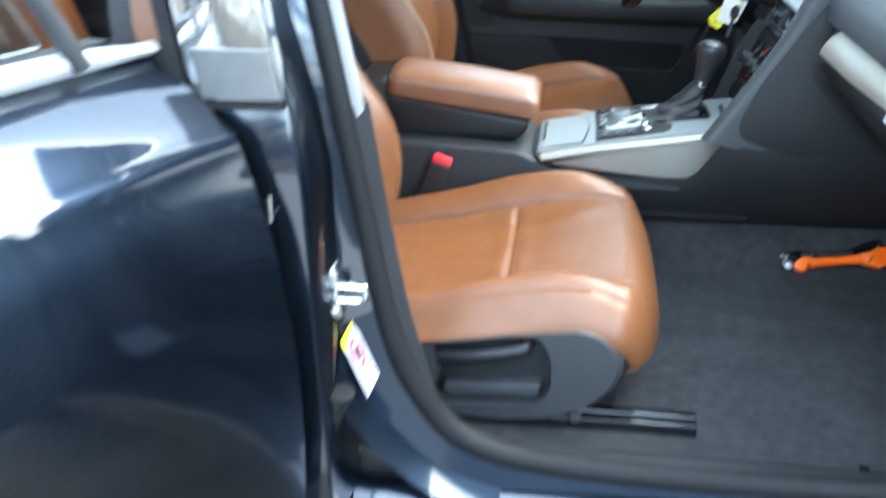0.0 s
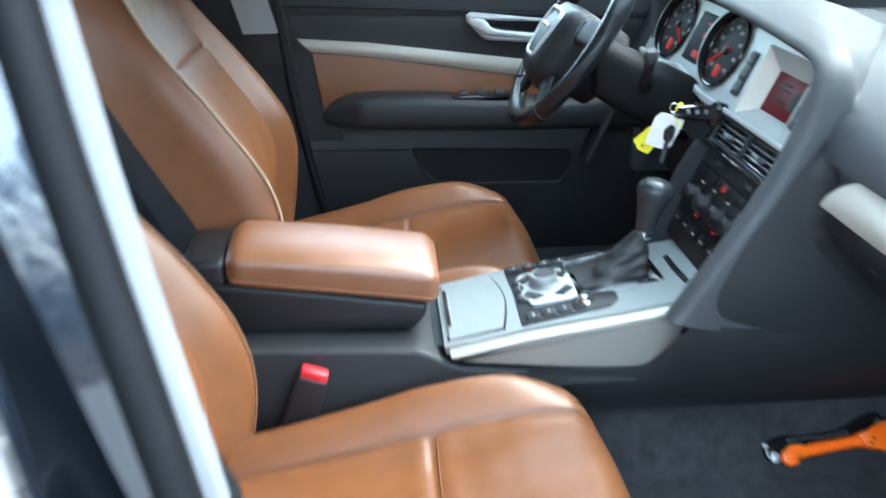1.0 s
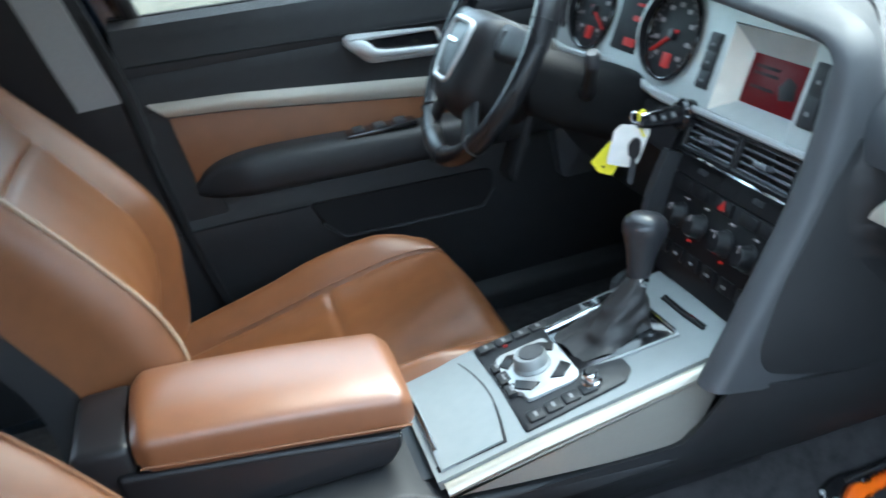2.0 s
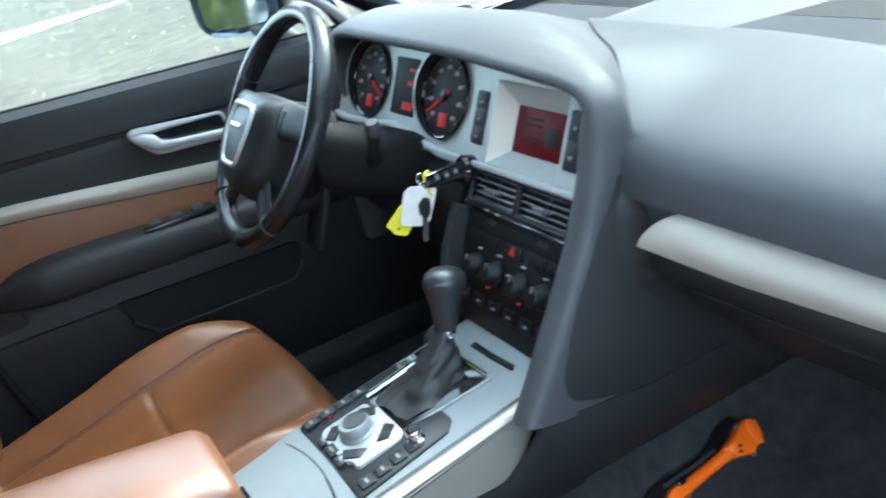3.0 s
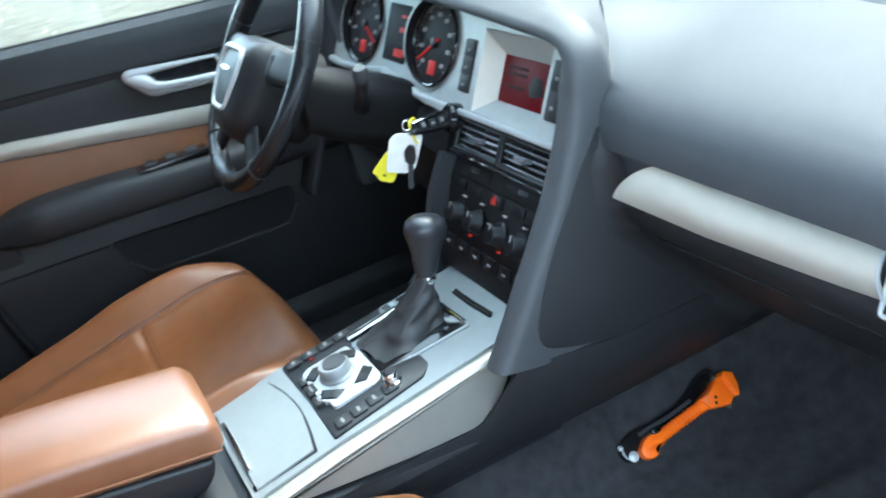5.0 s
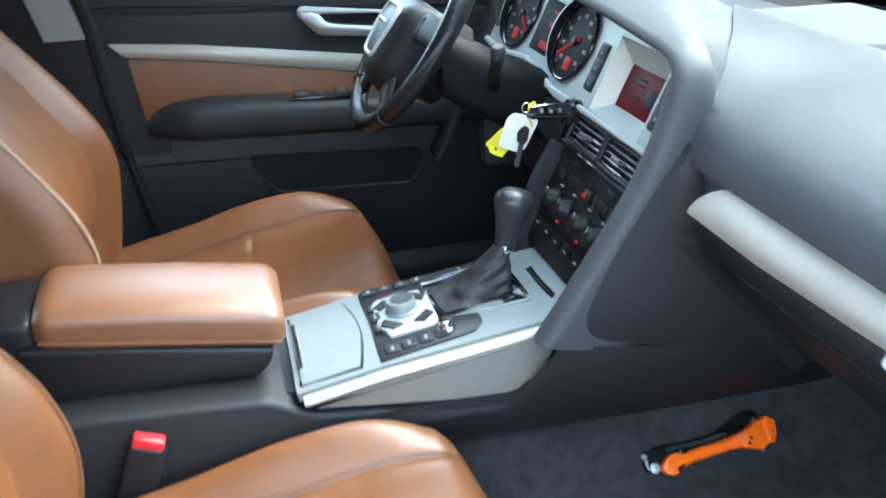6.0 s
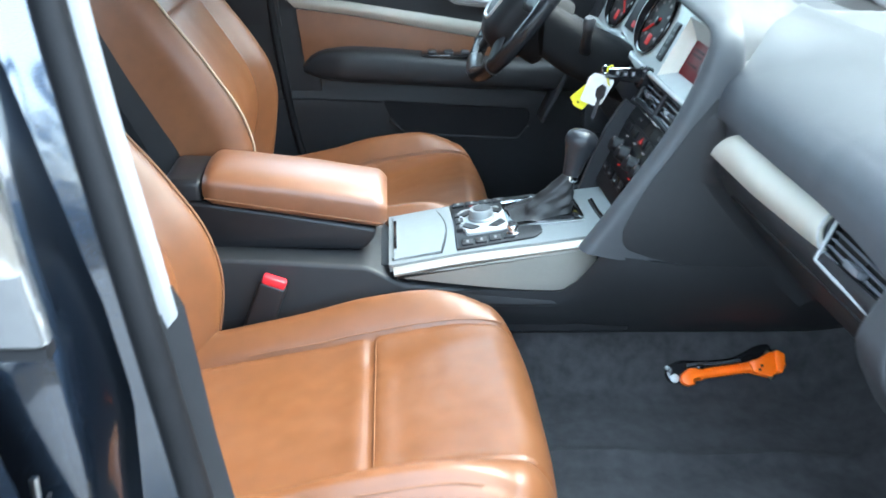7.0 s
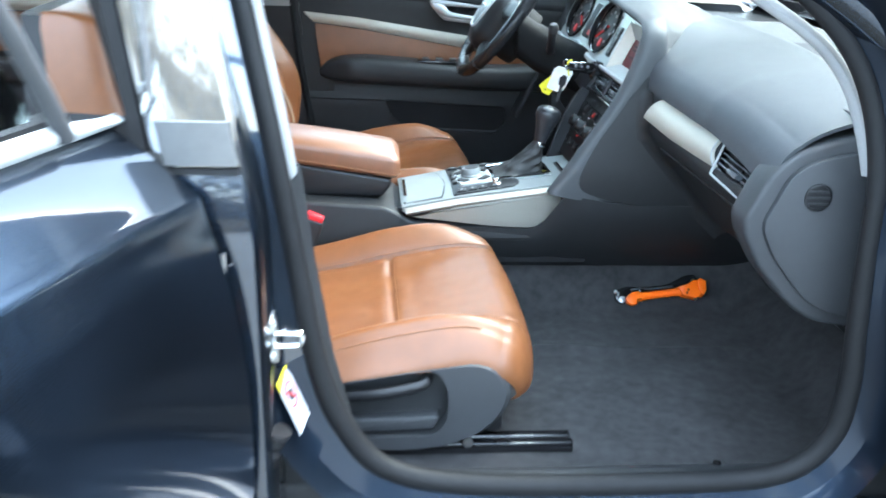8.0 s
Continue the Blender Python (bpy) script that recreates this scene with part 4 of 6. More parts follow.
kn = part("turn_knob", moved(lathe([(0.0001, 0), (0.0225, 0.0), (0.0235, 0.003), (0.0205, 0.006), (0.0205, 0.016), (0.0185, 0.019), (0.0001, 0.019)], 36, Matrix.Translation(on_deck(0.352, 1.727, 0.005)) @ tilt_deck), ci), SATIN, pan, "satin silver turning knob")
part("knob_cap", moved(lathe([(0.0001, 0.0), (0.0158, 0.0), (0.0150, 0.0015), (0.0001, 0.0022)], 28, Matrix.Translation(on_deck(0.352, 1.727, 0.0242)) @ tilt_deck), ci), GREY_PLASTIC, kn)
vk = part("volume_knob", moved(lathe([(0.0001, 0), (0.0115, 0), (0.0115, 0.004), (0.0095, 0.006), (0.0095, 0.015), (0.008, 0.017), (0.0001, 0.017)], 28, Matrix.Translation(on_deck(0.397, 1.652, 0.003)) @ tilt_deck), ci), CHROME, pan, "small chrome volume knob")
part("knob_cap", moved(lathe([(0.0001, 0), (0.007, 0), (0.0065, 0.001), (0.0001, 0.0014)], 20, Matrix.Translation(on_deck(0.397, 1.652, 0.020)) @ tilt_deck), ci), SOFT, vk)
# gate, chrome bar, gaiter and lever
gate = round_poly([(0.392, 1.684), (0.516, 1.674), (0.512, 1.796), (0.392, 1.794)], 0.006)
part("gate_frame", moved(plate([(0.453 + (p[0] - 0.453) * 1.06, 1.737 + (p[1] - 1.737) * 1.06) for p in gate], 0.003, 0.0, 0.0012), ci), SATIN, con)
part("gate_well", moved(plate(gate, 0.0006, 0.003, 0.0004), ci), GLOSS_BLACK, con)
part("gate_bar", moved(sweep([on_deck(0.392, 1.790, 0.006), on_deck(0.45, 1.791, 0.007), on_deck(0.51, 1.791, 0.006)], 0.0055, 8, 0.6), ci), CHROME, con, "bright chrome bar")
part("gate_rail", moved(sweep([on_deck(0.516, 1.678, 0.004), on_deck(0.514, 1.735, 0.005), on_deck(0.512, 1.79, 0.004)], 0.003, 8, 0.6), ci), CHROME, con)
for i in range(5):
    part("gate_mark", moved(plate([(0.405 + 0.018 * i, 1.771), (0.410 + 0.018 * i, 1.771), (0.410 + 0.018 * i, 1.777), (0.405 + 0.018 * i, 1.777)], 0.0005, 0.0036, 0.0001), ci), LEGEND, con)
lever = thing("gear_lever", "black leather gear lever with pear-shaped knob and gaiter", "gear lever", at=(0.465, 1.733, 0.676))
li = Matrix.Translation((-0.465, -1.733, -0.676))
rings = []
for i in range(22):
    t = i / 21
    c = Vector((lerp(0.452, 0.497, t ** 0.8), lerp(1.735, 1.729, t), 0.677 + 0.072 * t))
    rx, ry = lerp(0.056, 0.0115, t ** 0.62), lerp(0.044, 0.0115, t ** 0.62)
    ring = []
    for j in range(36):
        a = 2 * math.pi * j / 36
        fold = 1 + 0.10 * (1 - t) * math.sin(3 * a + 7 * t) + 0.07 * (1 - t) * t * 4 * math.sin(5 * a - 16 * t) + 0.05 * math.sin(26 * t + 2 * a) * (1 - t)
        sq = 1 / max(abs(math.cos(a)), abs(math.sin(a))) ** (0.8 * (1 - t))
        ring.append(c + Vector((rx * math.cos(a) * fold * min(sq, 1.3), ry * math.sin(a) * fold * min(sq, 1.3), -0.004 * (1 - t) * math.cos(5 * a))))
    rings.append(ring)
part("gaiter", moved(loft(rings, False), li), material("black_gaiter_leather", (0.018, 0.017, 0.017), 0.5, vary=0.2, grain=1, bump=0.35, bump_scale=800), lever, "creased black leather gaiter")
LM = Matrix.Translation((0.497, 1.729, 0.738)) @ Matrix.Rotation(radians(13), 4, "Y")
part("collar", moved(lathe([(0.0001, 0), (0.0125, 0), (0.0135, 0.003), (0.0125, 0.010), (0.0001, 0.010)], 24, LM), li), CHROME, lever, "chrome collar")
prof = [(0.0001, 0.009), (0.0125, 0.009), (0.0150, 0.022), (0.0175, 0.040), (0.0215, 0.056), (0.0255, 0.068), (0.0265, 0.077), (0.0245, 0.086), (0.018, 0.0925), (0.009, 0.0955), (0.0001, 0.096)]
part("knob", moved(moved(lathe([(a, b - 0.009) for a, b in prof], 32), LM @ Matrix.Translation((0, 0, 0.009)) @ Matrix.Diagonal((1.05, 0.95, 0.93, 1))), li), material("polished_black_leather", (0.020, 0.021, 0.024), 0.3, vary=0.2, bump=0.1, bump_scale=600), lever, "polished black leather knob")
# tray in front of the lever
part("tray_joint", moved(sweep([on_deck(0.545, 1.664, 0.001), on_deck(0.541, 1.71, 0.001), on_deck(0.541, 1.757, 0.001)], 0.0024, 6), ci), HARD, con)
part("tray_lip", moved(sweep([on_deck(0.549, 1.664, 0.002), on_deck(0.545, 1.71, 0.002), on_deck(0.545, 1.757, 0.002)], 0.0022, 6), ci), CHROME, con)
part("key_tray", moved(plate([(0.462, 1.806), (0.50, 1.808), (0.50, 1.824), (0.458, 1.826)], 0.0008, 0.0, 0.0004), ci), GLOSS_BLACK, con)
# armrest: base box, leather lid, seam
part("armrest_base", moved(prism(round_poly([(-0.12, 0.642), (-0.125, 0.724), (0.02, 0.703), (0.176, 0.678), (0.172, 0.66), (0.155, 0.640)], 0.010), "y", 1.658, 1.812, 0.007, 3), ci), HARD, con)
part("hinge_block", moved(box(-0.165, -0.10, 1.665, 1.805, 0.63, 0.755, 0.012, 3), ci), HARD, con)


def arm_lid(u, v):
    """A padded lid: u runs front to back, v round its section."""
    x = lerp(-0.100, 0.192, u)
    zb = lerp(0.716, 0.674, u)
    zt = lerp(0.769, 0.732, u) + 0.004 * math.sin(math.pi * u)
    e = max(0.0, 1 - ((0.5 - abs(u - 0.5)) / 0.06)) if abs(u - 0.5) > 0.44 else 0.0
    half = 0.081 * (1 - 0.10 * e ** 2)
    a = 2 * math.pi * v
    ca, sa = math.cos(a), math.sin(a)
    n = 0.36
    y = half * math.copysign(abs(ca) ** n, ca)
    k = math.copysign(abs(sa) ** n, sa)
    h = (zt - zb) / 2 * (1 - 0.38 * e ** 2)
    z = (zt + zb) / 2 + h * k - 0.005 * (k > 0) + (0.011 * (1 - (y / half) ** 2) if k > 0 else 0)
    z += 0.0008 * noise.noise(Vector((x * 20, y * 20, 1)))
    return (x, 1.735 + y, z)


lid_bm = loft([[arm_lid(i / 40, j / 56) for j in range(56)] for i in range(41)])
al = part("armrest_lid", moved(lid_bm, ci), ARM_LEATHER, con, "padded tan leather armrest lid")
part("lid_seam", moved(sweep([Vector((lerp(-0.096, 0.186, i / 16), 1.6538, lerp(0.730, 0.688, i / 16))) for i in range(17)], 0.0014, 5), ci), STITCH, al)


# ---------------------------------------------------------------- dashboard
dash = thing("dashboard", "dark grey dashboard with driver-facing pod and silver trim", "dashboard", at=(0.8, 1.7, 0.6))
di = Matrix.Translation((-0.8, -1.7, -0.6))


def spline(pts, u):
    """A smooth point along a list of 2D points."""
    k = len(pts) - 1
    s = min(u * k, k - 1e-6)
    i, t = int(s), s - int(s)
    a, b, c, d = (Vector(pts[max(0, min(k, j))]) for j in (i - 1, i, i + 1, i + 2))
    return 0.5 * (2 * b + (c - a) * t + (2 * a - 5 * b + 4 * c - d) * t * t + (3 * b - a - 3 * c + d) * t ** 3)


TOP = [(0.676, 0.900), (0.6775, 0.922), (0.686, 0.944), (0.709, 0.961), (0.76, 0.976), (0.83, 0.988), (0.90, 0.996), (0.940, 0.997), (0.951, 0.986)]


EDGE = [(0.67, 1.38), (0.700, 1.508), (0.709, 1.553), (0.74, 1.60), (0.80, 1.695), (0.90, 1.87), (0.96, 1.97)]     # plan line where the bulge ends


def rise(y, x=0.70):
    """How far the dash top climbs towards the hood; it levels out at the far edge."""
    t = max(0.0, min(1.0, (y - 1.52) / 0.21))
    k = max(0.0, min(1.0, (x - 0.74) / 0.17))
    return 0.035 * t * t * (3 - 2 * t) * (1 - k * k * (3 - 2 * k))


def swing(x):
    d = smooth1(EDGE, x) - 1.553
    return 0.5 * (d + math.sqrt(d * d + 0.0012))


def dash_top(u, v):
    p = spline(TOP, u)
    y = lerp(1.562 + swing(p.x), 0.992, v)
    side = max(0.0, (1.22 - y) / 0.228)
    far = 1 - 0.45 * max(0.0, (1.6 - y) / 0.6) ** 1.3        # the far edge follows the screen
    px = p.x if p.x < 0.705 else 0.705 + (p.x - 0.705) * far
    return (px + 0.022 * side, y, p.y + (rise(y, p.x) if p.x > 0.70 else 0.0) - 0.036 * side ** 1.6 * (1 - 0.35 * u) - 0.01 * side * (u < 0.1))


part("upper_skin", moved(sheet(dash_top, 70, 64, 0.006), di), DASH, dash, "soft dark grey dash top")
def defroster(x0, x1):
    def at(u, v):
        x, y = lerp(x0, x1, u), lerp(0.96, 2.44, v)
        k = (x - 0.80) / 0.44
        return (x, y, lerp(0.976, 0.966, k))
    return at


part("defroster_panel", moved(sheet(defroster(0.80, 1.105), 20, 40, 0.006), di), DEFROST, dash, "matte grey defroster panel under the windscreen")
part("defroster_slot", moved(sheet(defroster(1.107, 1.25), 8, 40, 0.006), di), HARD, dash, "black defroster outlet")
LOW = [(0.676, 0.842), (0.674, 0.828), (0.684, 0.806), (0.712, 0.772), (0.765, 0.715), (0.82, 0.655), (0.87, 0.610), (0.93, 0.595), (1.1, 0.60)]
part("glovebox", moved(sheet(lambda u, v: (spline(LOW, u).x + 0.012 * v, lerp(1.562, 1.03, v), spline(LOW, u).y), 48, 14, 0.006), di), SOFT, dash, "charcoal glovebox face")
part("glovebox_gap", moved(sweep([Vector((spline(LOW, 0.30).x - 0.0005 + 0.012 * i / 10, lerp(1.50, 1.06, i / 10), spline(LOW, 0.30).y)) for i in range(11)], 0.0022, 6), di), DARK_VOID, dash)
# trim strip: swept teardrop
def trim_pt(u, v):
    v = v ** 1.8
    y = lerp(1.532, 1.196, v)
    nose = min(1.0, v / 0.40)
    tall = 0.064 * (1 - (1 - nose) ** 2.4) ** 0.80 + 0.001
    bot = 0.848 - 0.012 * nose + 0.004 * v
    z = bot + u * tall
    x = 0.666 + 0.030 * (u - 0.2) ** 2 * nose - 0.010 * math.sin(math.pi * u) * nose + 0.018 * v - 0.004 * (1 - nose)
    return (x, y, z)


part("trim_strip", moved(sheet(trim_pt, 16, 60, -0.006), di), ALU, dash, "brushed aluminium trim strip")
part("trim_end", moved(sweep([Vector(trim_pt(k / 10, 1.0)) + Vector((-0.001, -0.002, 0)) for k in range(11)], 0.0016, 8, up=(0, 1, 0)), di), PEARL, dash, "bright end lip")
part("trim_backing", moved(sheet(lambda u, v: (0.6778 + 0.010 * v, lerp(1.556, 1.20, v), lerp(0.826, 0.906, u)), 4, 10, -0.006), di), DASH, dash)


def slat_vent(name, origin, right, up, w, h, slats, parent, frame_mat, frame_w=0.004, tab=True, label="", slat_mat=HARD):
    """A vent: near-black plate for its shaded depth, frame and tilted slats, in the frame given by right and up."""
    o, r, a = Vector(origin), Vector(right).normalized(), Vector(up).normalized()
    nrm = r.cross(a).normalized()
    m = Matrix((r.to_4d(), a.to_4d(), nrm.to_4d(), (0, 0, 0, 1))).transposed()
    m[0][3], m[1][3], m[2][3] = o
    m[3] = (0, 0, 0, 1)
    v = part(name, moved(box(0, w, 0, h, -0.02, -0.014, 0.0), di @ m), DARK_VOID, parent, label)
    ring = round_poly([(0, 0), (w, 0), (w, h), (0, h)], 0.003, 3)
    part("frame", moved(sweep([Vector((p[0], p[1], 0)) for p in ring], frame_w, 8, closed=True, up=(0, 0, 1)), di @ m), frame_mat, v)
    for i in range(slats):
        yy = h * (i + 0.5) / slats
        part("slat", moved(box(0.002, w - 0.002, -h / slats * 0.30, h / slats * 0.16, -0.0012, 0.0012, 0.0008, 1, Matrix.Translation((0, yy, -0.005)) @ Matrix.Rotation(radians(-38), 4, "X")), di @ m), slat_mat, v)
    part("divider", moved(box(w * 0.5 - 0.001, w * 0.5 + 0.001, 0, h, -0.012, -0.008, 0.0), di @ m), HARD, v)
    if tab:
        part("slider", moved(box(w * 0.38, w * 0.62, h * 0.38, h * 0.56, -0.006, 0.009, 0.003, 2), di @ m), slat_mat, v)
    return v


slat_vent("side_vent", (0.6775, 1.194, 0.832), (0.0125, -0.130, -0.014), (0.018, 0.0, 0.05), 0.132, 0.054, 6, dash, PEARL, 0.0022, slat_mat=SLAT, label="slatted air vent in a bright frame")
# end cap with round demister vent
cap_o = round_poly([(0.655, 0.822), (0.684, 0.890), (0.722, 0.926), (0.80, 0.948), (0.88, 0.955), (0.90, 0.64), (0.84, 0.652), (0.786, 0.660), (0.745, 0.685), (0.69, 0.745), (0.66, 0.797)], 0.02)
part("end_band", moved(prism(cap_o, "y", 0.985, 1.045, 0.008, 3), di), CAP, dash)
cap_i = round_poly([(0.679, 0.815), (0.712, 0.893), (0.742, 0.912), (0.81, 0.928), (0.875, 0.935), (0.885, 0.668), (0.842, 0.672), (0.80, 0.678), (0.76, 0.702), (0.705, 0.765)], 0.018)
cap = part("end_cap", moved(prism(cap_i, "y", 0.976, 0.99, 0.004, 2), di), CAP, dash, "charcoal dash end cap")
dm = Matrix.Translation((0.754, 0.9745, 0.861)) @ Matrix.Rotation(radians(90), 4, "X")
part("demister_ring", moved(lathe([(0.0185, -0.001), (0.0205, 0.0), (0.0205, 0.0022), (0.018, 0.003), (0.0172, 0.0), (0.0185, -0.001)], 28, dm), di), HARD, cap)
# Flat near-black disc stands for the shaded hole.
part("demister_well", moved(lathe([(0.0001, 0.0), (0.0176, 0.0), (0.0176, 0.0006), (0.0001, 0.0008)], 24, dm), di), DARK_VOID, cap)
for k in (-0.009, 0.0, 0.009):
    hw = math.sqrt(0.0172 ** 2 - k * k)
    part("demister_slat", moved(box(0.754 - hw, 0.754 + hw, 0.9715, 0.9745, 0.861 + k - 0.0016, 0.861 + k + 0.0016, 0.0006, 1), di), SOFT, cap)

# pod: hood over the dials and fin down to the console
LIP = [(0.490, 1.553, 0.681), (0.537, 1.553, 0.752), (0.598, 1.553, 0.850), (0.628, 1.553, 0.912), (0.643, 1.553, 0.955), (0.650, 1.5545, 0.986), (0.654, 1.563, 1.010), (0.656, 1.585, 1.028), (0.656, 1.62, 1.036), (0.655, 1.66, 1.040),
       (0.654, 1.73, 1.046), (0.653, 1.81, 1.052), (0.652, 1.92, 1.057), (0.652, 2.03, 1.059), (0.652, 2.14, 1.061), (0.653, 2.215, 1.061), (0.655, 2.272, 1.054), (0.657, 2.308, 1.038), (0.660, 2.332, 1.012), (0.664, 2.346, 0.97), (0.668, 2.352, 0.925)]
# forward distance, depth below the outer face (in half thicknesses), crown
ROLL = [(0.055, -2.0, 0), (0.014, -2.0, 0), (0.004, -1.75, 0), (0.0, -1.1, 0), (0.003, -0.45, 0), (0.012, -0.08, 0.0), (0.030, 0, 0.004), (0.055, 0, 0.008), (0.085, 0, 0.012), (0.12, 0, 0.015), (0.16, 0, 0.016), (0.20, 0, 0.015), (0.24, 0, 0.012), (0.27, 0, 0.009), (0.296, 0, 0.004)]


def pod(u, v):
    """The shell of the instrument pod: fin, shoulder and hood in one sweep; u goes from inside round the lip and forward."""
    p, a, b = spline(LIP, v), spline(LIP, max(0, v - 0.004)), spline(LIP, min(1, v + 0.004))
    ty, tz = b.y - a.y, b.z - a.z
    k = math.hypot(ty, tz)
    ny, nz = -tz / k, ty / k
    up = max(0.0, nz)
    h = lerp(0.0205, 0.0105, up)
    r = spline(ROLL, u)
    x, y, z = p.x + r.x * (1.0 if r.x < 0.06 else lerp(1.9, 1.0, up)), p.y + ny * r.y * h, p.z + nz * r.y * h + r.z * up * up
    z -= 0.19 * min(0.17, r.x) * max(0.0, 1 - (p.z - 0.681) / 0.07)        # lower edge slopes down forward
    zd = curve1(TOP[2:], x) + rise(y, x)
    if r.y > -0.9:                                     # the shoulder swings away from the seat as it runs forward
        s = max(0.0, min(1.0, (z - zd + 0.03) / 0.03))
        t = max(0.0, min(1.0, (x - 0.70) / 0.25))
        y += swing(x) * s * max(0.0, 1 - max(0.0, y - 1.553) / 0.6)
        far = max(0.0, min(1.0, (y - 1.553 - swing(x)) / 0.17))
        near = max(0.0, min(1.0, (x - 0.672) / 0.13))
        near = near * near * (3 - 2 * near) * (1 - far * far * (3 - 2 * far))
        zd = curve1(TOP[2:], x) + rise(y, x)
        if z > zd:
            z = zd + (z - zd) * (1 - 0.85 * t * t * (3 - 2 * t)) * (1 - 0.80 * near)
    return (x, y, z)


shell = sheet(pod, 110, 190)
part("pod_shell", moved(shell, di), POD, dash, "dark grey instrument hood and fin in one sweep")
inset = round_poly([(0.668, 0.925), (0.640, 0.885), (0.615, 0.842), (0.590, 0.805), (0.565, 0.756), (0.549, 0.714), (0.556, 0.690), (0.598, 0.674), (0.695, 0.654), (0.86, 0.648), (0.86, 0.925)], [0.0, 0.02, 0.03, 0.03, 0.03, 0.02, 0.012, 0.02, 0.03, 0.0, 0.0], 4)
# Console skin, darker than the dash, holds the fin's shade in its colour.
part("fin_panel", moved(prism(inset, "y", 1.5518, 1.5535, 0.0012, 2), di), CONSOLE, dash, "inset panel on the fin")


def fillet(line, r0):
    """The soft inner corner between the dash front and the fin, along a profile in x and z."""
    def at(u, v):
        p, a, b = spline(line, u), spline(line, max(0, u - 0.01)), spline(line, min(1, u + 0.01))
        d = (b - a).normalized()
        nx, nz = -d.y, d.x
        r = r0 * min(1.0, max(0.05, (0.735 - p.x) / 0.05)) if p.y > 0.9 else r0
        r *= min(1.0, max(0.06, (0.950 - p.y) / 0.07))
        a = v * math.pi / 2
        k, m = r * (1 - math.cos(a)), r * (1 - math.sin(a))
        y = 1.5535 + (swing(p.x) if p.y > 0.9 else 0.0)
        z = p.y + (rise(y, p.x) if p.x > 0.70 and p.y > 0.9 else 0.0)
        return (p.x + nx * k, y - m, z + nz * k)
    return at


# Both corner pieces take the darker skin to paint in the corner's shade.
part("corner_skin", moved(sheet(fillet([(0.684, 0.800), (0.676, 0.842), (0.676, 0.87)] + TOP[:5], 0.034), 60, 12), di), CONSOLE, dash, "soft corner beside the fin, darkened for its shade")
part("corner_foot", moved(sheet(fillet(LOW[6::-1] + [(0.676, 0.87)], 0.030), 50, 12), di), CONSOLE, dash)
part("panel_groove", moved(sweep([Vector((a, 1.5528, b)) for a, b in inset[6:46]], 0.0011, 6), di), MATTE, dash)
joint = []
for i in range(40):
    x = lerp(0.709, 0.93, i / 39)
    joint.append(Vector((x, 1.5525 + swing(x), curve1(TOP[2:], x) + rise(1.5525 + swing(x), x) + 0.0003)))
part("pod_joint", moved(sweep(joint, 0.0013, 6), di), HARD, dash)
# bezel of dials and display, in pieces round the display opening
FX = [(0.66, 0.548), (0.70, 0.562), (0.785, 0.592), (0.812, 0.606), (0.84, 0.625), (0.87, 0.643), (1.06, 0.733)]


def face(y, z, out=0.0):
    """A point on the stack's face; out lifts it off, towards the seats."""
    return Vector((curve1(FX, z) - 0.86 * out, y, z + 0.5 * out))


def slab(pts, th, out=0.0, inset=0.001):
    """A plate on the stack's face, from an outline in y and z."""
    bm = bmesh.new()
    k = len(pts)
    c = (sum(p[0] for p in pts) / k, sum(p[1] for p in pts) / k)

    def toward(p):
        d = Vector((c[0] - p[0], c[1] - p[1]))
        return (p[0] + d.x / max(d.length, 1e-6) * inset, p[1] + d.y / max(d.length, 1e-6) * inset)
    lo, hi, hj = ([bm.verts.new(face(*q, o)) for q in qs] for qs, o in ((pts, out - 0.004), (pts, out + th - inset * 0.6), ([toward(p) for p in pts], out + th)))
    for a, b in ((lo, hi), (hi, hj)):
        for i in range(k):
            bm.faces.new((a[i], a[(i + 1) % k], b[(i + 1) % k], b[i]))
    bm.faces.new(hj), bm.faces.new(lo)
    return moved(bm, di)


def rect(y0, y1, z0, z1, r=0.003, n=3):
    return round_poly([(y0, z0), (y1, z0), (y1, z1), (y0, z1)], r, n)


# Near-black filler for the unlit space behind the stack.
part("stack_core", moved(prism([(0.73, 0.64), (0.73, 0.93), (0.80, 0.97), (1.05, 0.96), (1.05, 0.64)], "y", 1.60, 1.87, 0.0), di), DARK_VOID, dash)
part("stack_plate", slab(rect(1.592, 1.872, 0.66, 0.893, 0.002), 0.002, -0.024), HARD, dash)
bez = part("dial_bezel", moved(sheet(lambda u, v: face(lerp(1.828, 2.345, v), lerp(0.889 + 0.0 * v, 1.048, u)), 16, 30, 0.006), di), BEZEL, dash, "satin silver instrument bezel")
part("bezel_top", moved(sheet(lambda u, v: face(lerp(1.592, 1.830, v), lerp(0.996, 1.006 + 0.022 * v, u)), 6, 10, 0.006), di), BEZEL, dash)
part("bezel_side", moved(sheet(lambda u, v: face(lerp(1.592, 1.664, v), lerp(0.886, 0.998, u)), 8, 4, 0.006), di), BEZEL, dash)
# display well: flared cheeks, floor and red screen
S0, S1, SZ0, SZ1 = 1.672, 1.800, 0.922, 0.968


def well(a, b, c, d):
    bm = bmesh.new()
    bm.faces.new([bm.verts.new(p) for p in (a, b, c, d)])
    bmesh.ops.subdivide_edges(bm, edges=bm.edges[:], cuts=3, use_grid_fill=True)
    g = bmesh.ops.extrude_face_region(bm, geom=bm.faces[:])
    nn = (b - a).cross(d - a).normalized() * 0.003
    bmesh.ops.translate(bm, verts=[e for e in g["geom"] if isinstance(e, bmesh.types.BMVert)], vec=nn if nn.x > 0 else -nn)
    return moved(bm, di)


